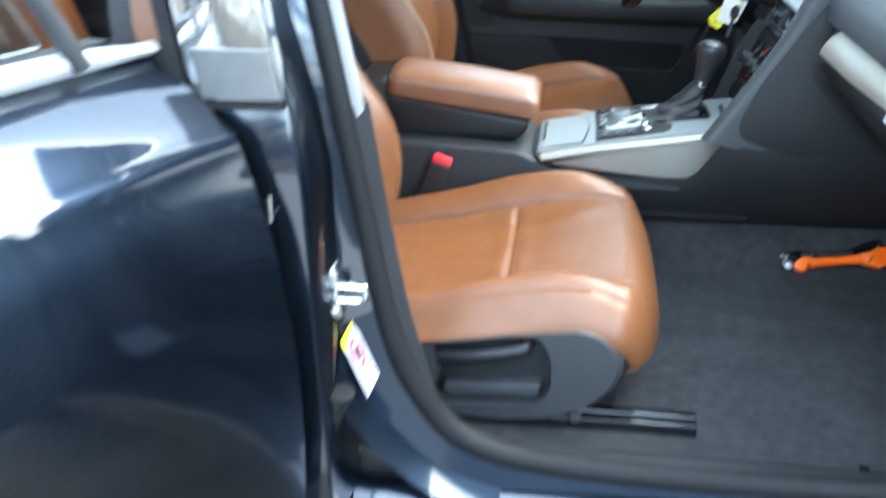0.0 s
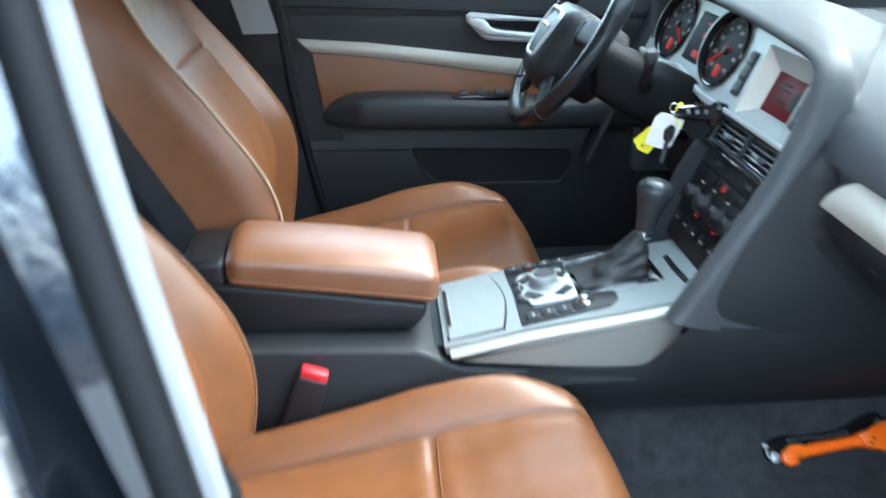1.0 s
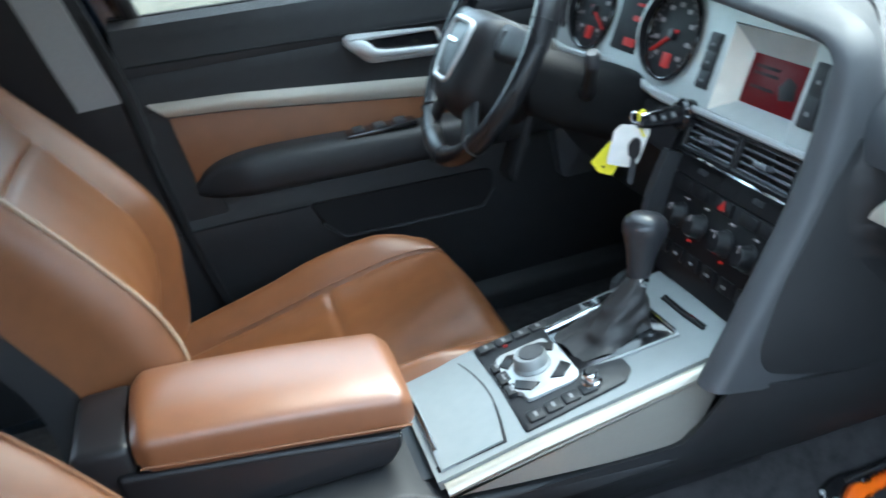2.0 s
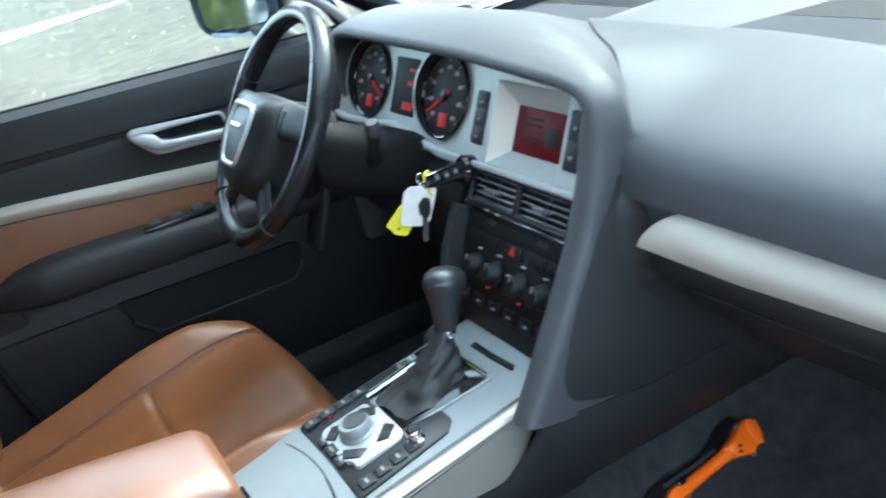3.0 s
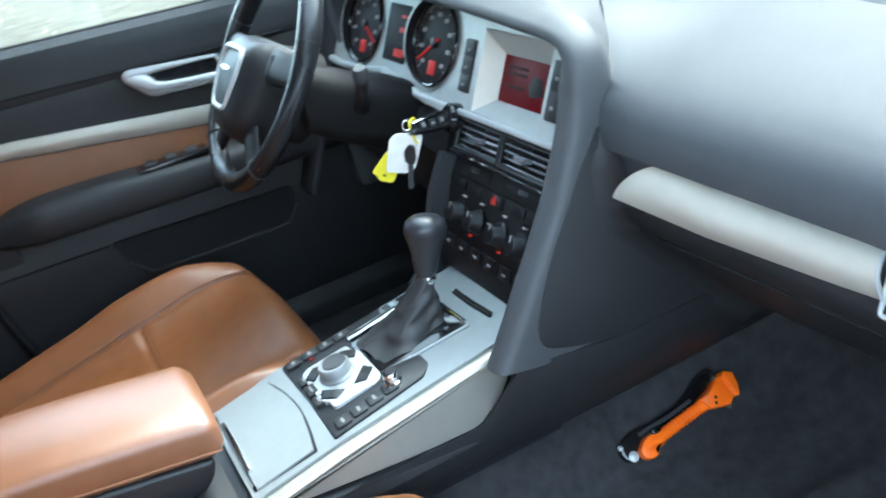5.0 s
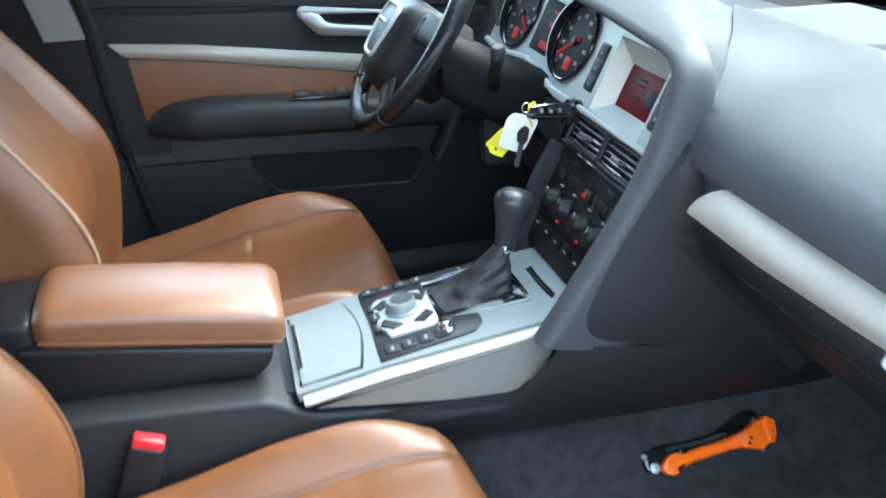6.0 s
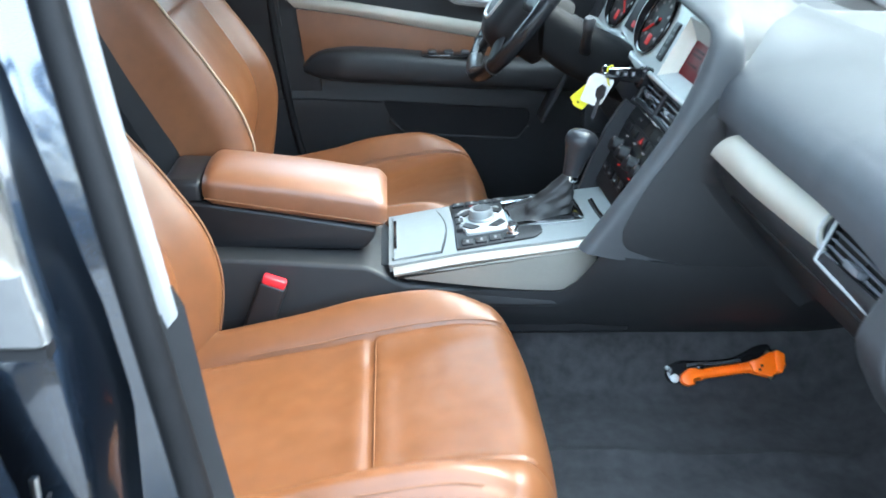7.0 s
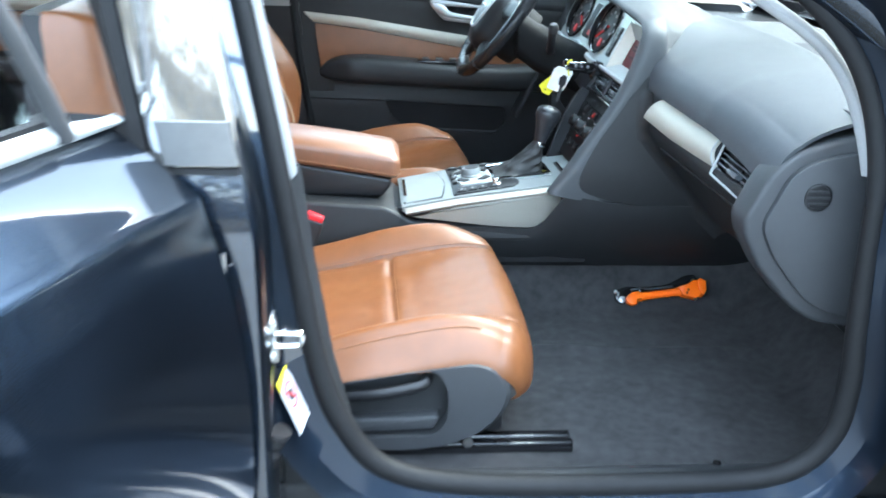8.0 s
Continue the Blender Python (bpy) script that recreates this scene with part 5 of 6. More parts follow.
def deep(y, z):
    return face(y, z, -0.020)


part("display_cheek", well(face(1.828, 0.895), face(1.828, 0.994), deep(S1, SZ1 + 0.006), deep(S1, SZ0 - 0.006)), IVORY, dash, "pale champagne cheek of the display well")
part("display_cheek", well(face(1.663, 0.893), face(1.663, 0.996), deep(S0, SZ1 + 0.006), deep(S0, SZ0 - 0.006)), BEZEL, dash)
part("display_roof", well(face(1.828, 0.994), face(1.663, 0.996), deep(S0, SZ1 + 0.004), deep(S1, SZ1 + 0.004)), BEZEL, dash)
part("display_floor", well(face(1.828, 0.895), face(1.663, 0.893), deep(S0, SZ0 - 0.005), deep(S1, SZ0 - 0.005)), BEZEL, dash)
disp = part("display", slab(rect(S0 - 0.003, S1 + 0.003, SZ0 - 0.006, SZ1 + 0.006, 0.002), 0.002, -0.0235, 0.0005), SCREEN_RED, dash, "glowing dark red display")
rb = random.Random(4)
for i in range(7):
    y0 = S1 - 0.008 - 0.004 * rb.random()
    part("display_bar", slab([(y0, SZ0 + 0.006 + 0.0075 * i), (y0 - 0.05, SZ0 + 0.006 + 0.0075 * i), (y0 - 0.05, SZ0 + 0.0095 + 0.0075 * i), (y0, SZ0 + 0.0095 + 0.0075 * i)], 0.0004, -0.0215, 0.0001), DIAL_BLACK, disp) if i in (1, 3, 4, 6) else None
part("display_shape", slab([(1.700, 0.935), (1.728, 0.931), (1.735, 0.944), (1.722, 0.957), (1.704, 0.952)], 0.0004, -0.0215, 0.0001), DIAL_BLACK, disp)
for yc, n in ((1.857, 3), (1.640, 2)):
    keyb = part("side_keys", slab(rect(yc - 0.0145, yc + 0.0145, 0.914, 0.979, 0.003), 0.002, 0.0), HARD, dash, "column of black push keys")
    for i in range(n):
        h = 0.063 / n
        part("key", slab(rect(yc - 0.0125, yc + 0.0125, 0.9155 + h * i, 0.9135 + h * (i + 1), 0.002), 0.002, 0.002), SOFT, keyb)
        part("legend", slab(rect(yc - 0.003, yc + 0.003, 0.912 + h * (i + 0.45), 0.913 + h * (i + 0.55), 0.0003, 1), 0.0004, 0.004, 0.0001), LEGEND, keyb)


def dial(yc, zc, r, needle, label):
    """A round gauge: cup, bright ring, black face, ticks, numerals as bars, small red window and needle."""
    def ring_pts(q, n=40, sq=1.0):
        return [(yc + q * math.cos(2 * math.pi * i / n), zc + q * 0.84 * math.sin(2 * math.pi * i / n)) for i in range(n)]
    d = part("gauge", slab(ring_pts(r), 0.0015, 0.0), DIAL_BLACK, dash, label)
    part("gauge_ring", moved(sweep([face(*p, 0.004) for p in ring_pts(r * 1.0)], 0.0032, 8, closed=True, up=(-0.86, 0, 0.5)), di), GLOSS_BLACK, d)
    for i in range(33):
        a = radians(-45 + 270 * i / 32)
        r0 = r * (0.80 if i % 4 == 0 else 0.86)
        t = Vector((-math.sin(a), math.cos(a))) * (0.0009 if i % 4 == 0 else 0.0005)
        p, q = Vector((yc + r0 * math.cos(a), zc + r0 * 0.84 * math.sin(a))), Vector((yc + r * 0.92 * math.cos(a), zc + r * 0.92 * 0.84 * math.sin(a)))
        part("tick", slab([tuple(p - t), tuple(q - t), tuple(q + t), tuple(p + t)], 0.0004, 0.0018, 0.00005), DIAL_WHITE, d)
        if i % 4 == 0:
            c = (yc + r * 0.66 * math.cos(a), zc + r * 0.56 * math.sin(a))
            part("numeral_bar", slab(rect(c[0] - 0.0055, c[0] + 0.0055, c[1] - 0.0028, c[1] + 0.0028, 0.0008, 2), 0.0004, 0.0018, 0.0001), DIAL_WHITE, d)
    part("red_window", slab(rect(yc - 0.012, yc + 0.010, zc - r * 0.62, zc - r * 0.34, 0.001, 1), 0.0005, 0.0018, 0.0001), DIAL_RED, d)
    a = radians(needle)
    e, t = Vector((math.cos(a), math.sin(a))), Vector((-math.sin(a), math.cos(a))) * 0.0016
    o = Vector((yc, zc))
    part("needle", slab([tuple(o - e * 0.012 - t), tuple(o + e * r * 0.8 - t * 0.4), tuple(o + e * r * 0.8 + t * 0.4), tuple(o - e * 0.012 + t)], 0.001, 0.004, 0.0001), DIAL_RED, d)
    part("needle_cap", slab([(yc + 0.007 * math.cos(2 * math.pi * i / 16), zc + 0.007 * math.sin(2 * math.pi * i / 16)) for i in range(16)], 0.004, 0.003, 0.001), HARD, d)


def gauge_hood(yc, zc, r):
    """A crescent ridge that shades a gauge on the driver's outer side."""
    inner, outer = [], []
    for i in range(29):
        a = radians(lerp(-100, 128, i / 28))
        h = 0.016 * math.sin(math.pi * i / 28) ** 0.8 + 0.002
        rim_pt = (yc + r * 1.03 * math.cos(a), zc + r * 0.87 * math.sin(a))
        far_pt = (yc + (r * 1.12 + 0.010 * math.sin(math.pi * i / 28)) * math.cos(a), zc + r * 0.97 * math.sin(a))
        inner.append([face(*rim_pt, 0.0), face(*rim_pt, h)])
        outer.append([face(*rim_pt, h + 0.0004), face(lerp(rim_pt[0], far_pt[0], 0.35), lerp(rim_pt[1], far_pt[1], 0.35), h), face(*far_pt, 0.0)])
    hood = part("gauge_hood", moved(loft(outer, False, False), di), BEZEL, bez, "satin crescent over the gauge")
    part("hood_wall", moved(loft(inner, False, False), di), HARD, hood)


gauge_hood(1.962, 0.962, 0.066)
gauge_hood(2.222, 0.962, 0.066)
part("outer_panel", slab(rect(2.354, 2.43, 0.66, 0.985, 0.01), 0.004, -0.004), SOFT, dash, "charcoal panel beside the hood")
# Black slab over the bezel paints in the shade below the hood.
part("hood_shade", slab([(2.20, 1.046), (2.24, 1.022), (2.28, 1.000), (2.31, 0.984), (2.344, 0.966), (2.346, 1.046)], 0.002, 0.004), MATTE, dash, "black slab for the shade under the hood")
dial(1.962, 0.962, 0.066, -30, "black dial with white scale and red window")
dial(2.222, 0.962, 0.066, 205, "black dial with white scale and red window")
md = part("trip_display", slab(rect(2.056, 2.136, 0.922, 1.002, 0.003), 0.002, 0.0), DIAL_BLACK, dash, "dark trip display with red bars")
for i, (z0, z1) in enumerate(((0.930, 0.941), (0.964, 0.971), (0.984, 0.988))):
    part("display_bar", slab(rect(2.060, 2.086 + 0.010 * (i == 0), z0, z1, 0.0005, 1), 0.0004, 0.002, 0.0001), DIAL_RED, md)
part("bezel_lip", moved(sweep([face(y, z, 0.004) for y, z in ((2.345, 0.897), (2.29, 0.894), (2.21, 0.897), (2.12, 0.906), (2.03, 0.897), (1.95, 0.888), (1.86, 0.886))], 0.006, 8), di), BEZEL, dash)
# bright line under the bezel, with its curl round the ignition panel
part("bright_line", moved(sweep([face(y, z, 0.006) for y, z in ((1.612, 0.8905), (1.72, 0.8905), (1.85, 0.8905), (1.95, 0.8905), (2.018, 0.890), (2.027, 0.886), (2.020, 0.868), (2.008, 0.848))], 0.0044, 8), di), PEARL, dash, "bright silver line")
part("ignition_panel", slab(round_poly([(1.872, 0.830), (2.012, 0.838), (2.014, 0.866), (1.995, 0.877), (1.872, 0.882)], 0.006), 0.006, -0.006), HARD, dash)
# centre vents
slat_vent("centre_vent", face(1.848, 0.8485, 0.0), (0, -1, 0), (0.024, 0, 0.05), 0.112, 0.043, 5, dash, HARD, 0.003, label="black slatted centre vent", slat_mat=SLAT)
slat_vent("centre_vent", face(1.732, 0.8485, 0.0), (0, -1, 0), (0.024, 0, 0.05), 0.112, 0.043, 5, dash, HARD, 0.003, label="black slatted centre vent", slat_mat=SLAT)
part("vent_line", moved(sweep([face(1.614, 0.8435, 0.004), face(1.73, 0.8435, 0.004), face(1.85, 0.8445, 0.004)], 0.0026, 6), di), CHROME, dash)


def low_slab(pts, th, out=0.0, inset=0.001):
    """A plate on the lower stack, which lies a little deeper than the vents."""
    return slab([(a, b + 0.021) for a, b in pts], th, out - 0.010, inset)


ops = part("button_bar", low_slab(rect(1.612, 1.852, 0.800, 0.8195, 0.003), 0.004, -0.003), STACK, dash, "black button bar")
for y in (1.795, 1.672):
    part("badge_lamp", low_slab(rect(y - 0.011, y + 0.011, 0.8075, 0.8135, 0.003), 0.0006, 0.001, 0.0002), GREY_PLASTIC, ops)
for y in (1.752, 1.716):
    part("bar_joint", low_slab(rect(y - 0.0006, y + 0.0006, 0.801, 0.8185, 0.0002, 1), 0.0005, 0.001, 0.0001), DARK_VOID, ops)
hv = part("climate_panel", low_slab(rect(1.612, 1.852, 0.680, 0.799, 0.004), 0.004, -0.004), STACK, dash, "black climate control panel")
part("hazard_switch", low_slab(rect(1.708, 1.744, 0.783, 0.798, 0.002), 0.003, 0.0), STACK, hv)
part("hazard_mark", low_slab([(1.719, 0.7862), (1.733, 0.7862), (1.726, 0.7968)], 0.0008, 0.003, 0.0001), RED_LAMP, hv, "red hazard triangle")
for y in (1.822, 1.782, 1.672, 1.634):
    part("switch", low_slab(rect(y - 0.017, y + 0.017, 0.784, 0.797, 0.002), 0.002, 0.0), STACK, hv)


def dial_knob(y, z, r, parent):
    m = Matrix.Translation(face(y, z + 0.021, -0.010)) @ Matrix.Rotation(radians(-62), 4, "Y")
    k = part("climate_knob", (lathe([(0.0001, 0), (r * 1.12, 0), (r * 1.12, 0.003), (r, 0.005), (r * 0.9, 0.017), (r * 0.78, 0.019), (0.0001, 0.019)], 24, di @ m)), STACK, parent, "black ribbed climate knob")
    part("knob_ring", (lathe([(r * 1.10, 0.0005), (r * 1.20, 0.001), (r * 1.20, 0.003), (r * 1.10, 0.004)], 24, di @ m)), HARD, k)
    part("knob_mark", moved(box(r * 0.3, r * 0.95, -0.001, 0.001, 0.0182, 0.0196, 0.0003, 1), di @ m), DIAL_WHITE, k)


for y in (1.806, 1.757, 1.698, 1.648):
    dial_knob(y, 0.757, 0.0142, hv)
for i in range(6):
    y = 1.83 - 0.038 * i
    part("switch", low_slab(rect(y - 0.014, y + 0.014, 0.705, 0.722, 0.002), 0.0016, 0.0), STACK, hv)
    part("legend", low_slab(rect(y - 0.004, y + 0.004, 0.711, 0.714, 0.0005, 1), 0.0004, 0.003, 0.0001), LEGEND, hv)
part("vent_line", moved(sweep([face(y, 0.8442, 0.0035) for y in (1.614, 1.70, 1.78, 1.852)], 0.0015, 8), di), SATIN, dash, "thin silver line under the vents")
for y, z in ((1.775, 0.735), (1.715, 0.741), (1.70, 0.735)):
    part("red_lamp", low_slab(rect(y - 0.0018, y + 0.0018, z - 0.0013, z + 0.0013, 0.0006, 1), 0.001, 0.001, 0.0002), RED_LAMP, hv)
for y, z in ((1.805, 0.778), (1.757, 0.779), (1.70, 0.779), (1.65, 0.778), (1.73, 0.762), (1.78, 0.74), (1.672, 0.742)):
    part("legend", low_slab(rect(y - 0.004, y + 0.004, z - 0.001, z + 0.001, 0.0004, 1), 0.0005, 0.0005, 0.0001), DIAL_WHITE, hv)
# rail on the driver's side of the stack
part("stack_rail", moved(loft([[face(1.853, z, 0.012) , face(1.872, z, 0.010), face(1.880, z, -0.03), face(1.856, z, -0.03)] for z in (0.655, 0.70, 0.74, 0.785, 0.82, 0.838)]), di), GREY_PLASTIC, dash)
# knee panel, column shroud, driver-side end
part("knee_panel", moved(sheet(lambda u, v: (spline([(0.668, 0.890), (0.655, 0.86), (0.65, 0.80), (0.68, 0.72), (0.74, 0.64), (0.80, 0.60), (1.05, 0.60)], u).x, lerp(1.872, 2.43, v), spline([(0.668, 0.890), (0.655, 0.86), (0.65, 0.80), (0.68, 0.72), (0.74, 0.64), (0.80, 0.60), (1.05, 0.60)], u).y), 24, 16, 0.006), di), SOFT, dash, "charcoal knee panel")
part("driver_end", moved(prism(round_poly([(0.66, 0.62), (0.65, 0.84), (0.68, 0.90), (0.72, 1.02), (1.0, 1.0), (1.1, 0.62)], 0.02), "y", 2.40, 2.44, 0.01), di), DASH, dash)

# ---------------------------------------------------------------- steering wheel, column and key
WC = Vector((0.458, 2.085, 0.978))
wheel = thing("steering_wheel", "black leather steering wheel with silver shield trim", "steering wheel", at=WC)
wm = Matrix.Rotation(radians(34), 4, "Y")
RIM_LEATHER = material("polished_rim_leather", (0.008, 0.0084, 0.0095), 0.24, vary=0.3, grain=1, bump=0.12, bump_scale=900, spec=0.45)
COVER = material("black_airbag_skin", (0.008, 0.008, 0.009), 0.42, vary=0.15, grain=1, bump=0.2, bump_scale=1200, spec=0.35)
COLUMN = material("matte_black_column_plastic", (0.005, 0.005, 0.0055), 0.7, vary=0.15, grain=1, bump=0.25, bump_scale=1200, spec=0.22)
R = 0.1685
rim = part("rim", moved(sweep([Vector((0, R * math.cos(2 * math.pi * i / 72), R * math.sin(2 * math.pi * i / 72))) for i in range(72)], [0.0152 + 0.0022 * max(bump1(i % 72, 6, 4), bump1(i % 72, 30, 4)) for i in range(72)], 14, closed=True, up=(1, 0, 0)), wm), RIM_LEATHER, wheel, "worn shiny black leather rim")
for a in (20, 160, 228, 312):
    ca, sa = math.cos(radians(a)), math.sin(radians(a))
    part("rim_joint", moved(sweep([Vector((0.0165 * math.cos(t), (R + 0.0165 * math.sin(t)) * ca, (R + 0.0165 * math.sin(t)) * sa)) for t in [2 * math.pi * i / 16 for i in range(16)]], 0.0012, 5, closed=True, up=(0, ca, sa)), wm), HARD, rim)
hub = round_poly([(-0.066, 0.062), (0.066, 0.062), (0.082, 0.02), (0.068, -0.06), (0.042, -0.088), (-0.042, -0.088), (-0.068, -0.06), (-0.082, 0.02)], 0.055, 7)


def hub_ring(s, x):
    return [Vector((x, p[0] * s, -0.030 + (p[1] + 0.01) * s)) for p in hub]


part("airbag_cover", moved(loft([hub_ring(0.98, 0.035), hub_ring(1.03, 0.008), hub_ring(1.02, -0.008), hub_ring(0.95, -0.024), hub_ring(0.82, -0.036), hub_ring(0.62, -0.044), hub_ring(0.35, -0.0485), hub_ring(0.1, -0.0495)]), wm), COVER, wheel, "charcoal airbag cover")
shield = round_poly([(-0.036, 0.036), (0.036, 0.036), (0.040, 0.006), (0.026, -0.042), (-0.026, -0.042), (-0.040, 0.006)], 0.012, 5)
part("hub_back", moved(lathe([(0.0001, 0.0), (0.052, 0.0), (0.066, 0.012), (0.072, 0.040), (0.070, 0.066), (0.0001, 0.066)], 36, Matrix.Translation((0.015, 0, -0.022)) @ Matrix.Rotation(radians(90), 4, "Y")), wm), COLUMN, wheel)
part("shield_trim", moved(sweep([Vector((-0.0495 + 2.4 * p[0] ** 2 + 2.0 * p[1] ** 2, p[0] * 1.12, p[1] * 1.12 - 0.020)) for p in shield], 0.0042, 8, closed=True, up=(1, 0, 0)), wm), PEARL, wheel, "satin silver shield-shaped trim")
part("badge", moved(sweep([Vector((-0.0505, -0.020 + 0.010 * i, -0.012)) for i in range(5)], 0.0034, 8, 0.5, up=(1, 0, 0)), wm), CHROME, wheel, "plain silver emblem bar")
for sgn in (-1, 1):
    path = smooth_line([(-0.006, sgn * 0.055, 0.012), (-0.010, sgn * 0.10, 0.014), (-0.004, sgn * 0.14, 0.016), (0.0, sgn * 0.168, 0.018)], 5)
    sp = part("upper_spoke", moved(sweep(path, [lerp(0.027, 0.021, i / (len(path) - 1)) for i in range(len(path))], 12, 0.40, up=(1, 0, 0)), wm), COVER, wheel)
    part("thumb_control", moved(box(-0.022, -0.012, sgn * 0.092 - 0.007, sgn * 0.092 + 0.007, -0.002, 0.030, 0.004, 2), wm), SOFT, sp, "ribbed thumb control")
    path = smooth_line([(-0.004, sgn * 0.034, -0.062), (-0.004, sgn * 0.062, -0.095), (0.0, sgn * 0.088, -0.125), (0.0, sgn * 0.105, -0.143)], 5)
    part("lower_spoke", moved(sweep(path, [lerp(0.022, 0.017, i / (len(path) - 1)) for i in range(len(path))], 12, 0.45, up=(1, 0, 0)), wm), COVER, wheel)
col = thing("steering_column", "black steering column shroud with stalks", "steering column", at=(0.56, 2.06, 0.93))
coli = Matrix.Translation((-0.56, -2.06, -0.93))
cr = []
for i, (x, hy, hz, zc) in enumerate(((0.475, 0.045, 0.040, 0.945), (0.482, 0.066, 0.056, 0.938), (0.53, 0.076, 0.058, 0.908), (0.60, 0.080, 0.058, 0.872), (0.70, 0.082, 0.058, 0.83))):
    cr.append([Vector((x, 2.06 + hy * math.copysign(abs(math.cos(a)) ** 0.6, math.cos(a)), zc + hz * math.copysign(abs(math.sin(a)) ** 0.6, math.sin(a)))) for a in [2 * math.pi * j / 32 for j in range(32)]])
part("shroud", moved(loft(cr), coli), COLUMN, col)
st = part("stalk", moved(sweep(smooth_line([(0.562, 1.995, 0.900), (0.556, 1.965, 0.915), (0.553, 1.945, 0.940), (0.553, 1.935, 0.957)], 4), [0.0125, 0.012, 0.0115, 0.011, 0.0105, 0.010, 0.0095, 0.009, 0.009, 0.009, 0.0095, 0.0100, 0.0105], 10), coli), HARD, col, "black wiper stalk")
part("stalk_tip", moved(sweep([Vector((0.553, 1.936, 0.955)), Vector((0.552, 1.930, 0.968)), Vector((0.551, 1.928, 0.974))], [0.0108, 0.0115, 0.008], 12), coli), GREY_PLASTIC, st)
part("stalk", moved(sweep(smooth_line([(0.53, 2.13, 0.955), (0.525, 2.18, 0.955), (0.522, 2.215, 0.953)], 4), 0.0095, 10), coli), HARD, col, "black indicator stalk")

key = thing("ignition_key", "black car key with white and yellow tags in the ignition", "key", at=(0.58, 1.859, 0.898))
socket = part("socket", lathe([(0.0001, 0.0), (0.021, 0.0), (0.021, 0.020), (0.0175, 0.024), (0.012, 0.0245), (0.0001, 0.020)], 28, Matrix.Translation((0.076, 0.004, -0.020)) @ Matrix.Rotation(radians(-72), 4, "Y")), GLOSS_BLACK, key, "black ignition socket")
FM = Matrix.Translation((0.028, 0.0, -0.010)) @ Matrix.Rotation(radians(4), 4, "Y") @ Matrix.Rotation(radians(-24), 4, "X")
fob = part("fob", moved(prism(round_poly([(-0.035, -0.0075), (-0.028, -0.0105), (0.020, -0.0125), (0.036, -0.0115), (0.038, 0.0115), (0.020, 0.0125), (-0.028, 0.0105), (-0.035, 0.0065)], 0.005, 4), "y", -0.0075, 0.0075, 0.0035, 3), FM), GLOSS_BLACK, key, "gloss black key fob")
for i in range(3):
    part("fob_button", moved(box(-0.016 + 0.014 * i - 0.0042, -0.016 + 0.014 * i + 0.0042, -0.0095, -0.0070, -0.005, 0.005, 0.0012, 2), FM), HARD, fob)
    part("fob_mark", moved(box(-0.016 + 0.014 * i - 0.0022, -0.016 + 0.014 * i + 0.0022, -0.0101, -0.0093, -0.003, 0.003 - 0.002 * (i % 2), 0.0004, 1), FM), LEGEND, fob)
part("fob_trim", moved(sweep([Vector((-0.030, -0.0078, 0.006)), Vector((0.0, -0.0078, 0.0095)), Vector((0.026, -0.0078, 0.0110))], 0.0012, 6), FM), CHROME, fob)
TR, TN = Vector((0.8645, -0.5026, 0)), Vector((-0.5026, -0.8645, 0))


def hung(pts, r, off, th):
    """A flat piece hanging from the key ring, from its outline across and down."""
    q = round_poly(pts, r, 4)
    return loft([[TR * a + Vector((0, 0, b)) + TN * o for a, b in q] for o in (off, off + th)])


part("loop", sweep(smooth_line([(0.004, -0.001, 0.006), (-0.005, -0.004, 0.001), (-0.004, -0.004, -0.012), (-0.001, -0.003, -0.026), (0.004, -0.001, -0.026), (0.004, 0.0, -0.010)], 5, True), 0.0016, 7, closed=True, up=(0, 1, 0)), YELLOW, key, "yellow key ring loop")
part("hook_eye", sweep([Vector((-0.008 + 0.006 * math.cos(a), 0, -0.001 + 0.007 * math.sin(a))) for a in [2 * math.pi * i / 18 for i in range(18)]], 0.0013, 6, closed=True, up=(0, 1, 0)), CHROME, key, "small steel ring")
part("white_tag", hung([(-0.026, -0.010), (-0.036, -0.018), (-0.050, -0.062), (-0.023, -0.069), (-0.009, -0.064), (0.010, -0.022), (0.007, -0.015)], 0.004, 0.0, 0.0014), WHITE, key, "white paper tag")
part("yellow_tag", hung([(-0.030, -0.028), (-0.046, -0.036), (-0.071, -0.061), (-0.066, -0.066), (-0.063, -0.075), (-0.045, -0.081), (-0.033, -0.064)], 0.004, -0.006, 0.0022), YELLOW, key, "yellow plastic tag")
part("tag_hole", hung([(-0.0565, -0.0655), (-0.0535, -0.0665), (-0.0525, -0.0695), (-0.0555, -0.0700)], 0.001, -0.0042, 0.0006), HARD, key)
sk = part("spare_key", hung([(-0.0095, -0.027), (-0.0185, -0.035), (-0.0200, -0.049), (-0.016, -0.054), (-0.0095, -0.056), (-0.0045, -0.049), (-0.002, -0.032)], 0.003, 0.003, 0.006), HARD, key, "small black spare key")
part("blade", hung([(-0.0165, -0.052), (-0.0245, -0.088), (-0.0205, -0.0915), (-0.0172, -0.0895), (-0.0098, -0.053)], 0.001, 0.0045, 0.002), GREY_PLASTIC, sk)

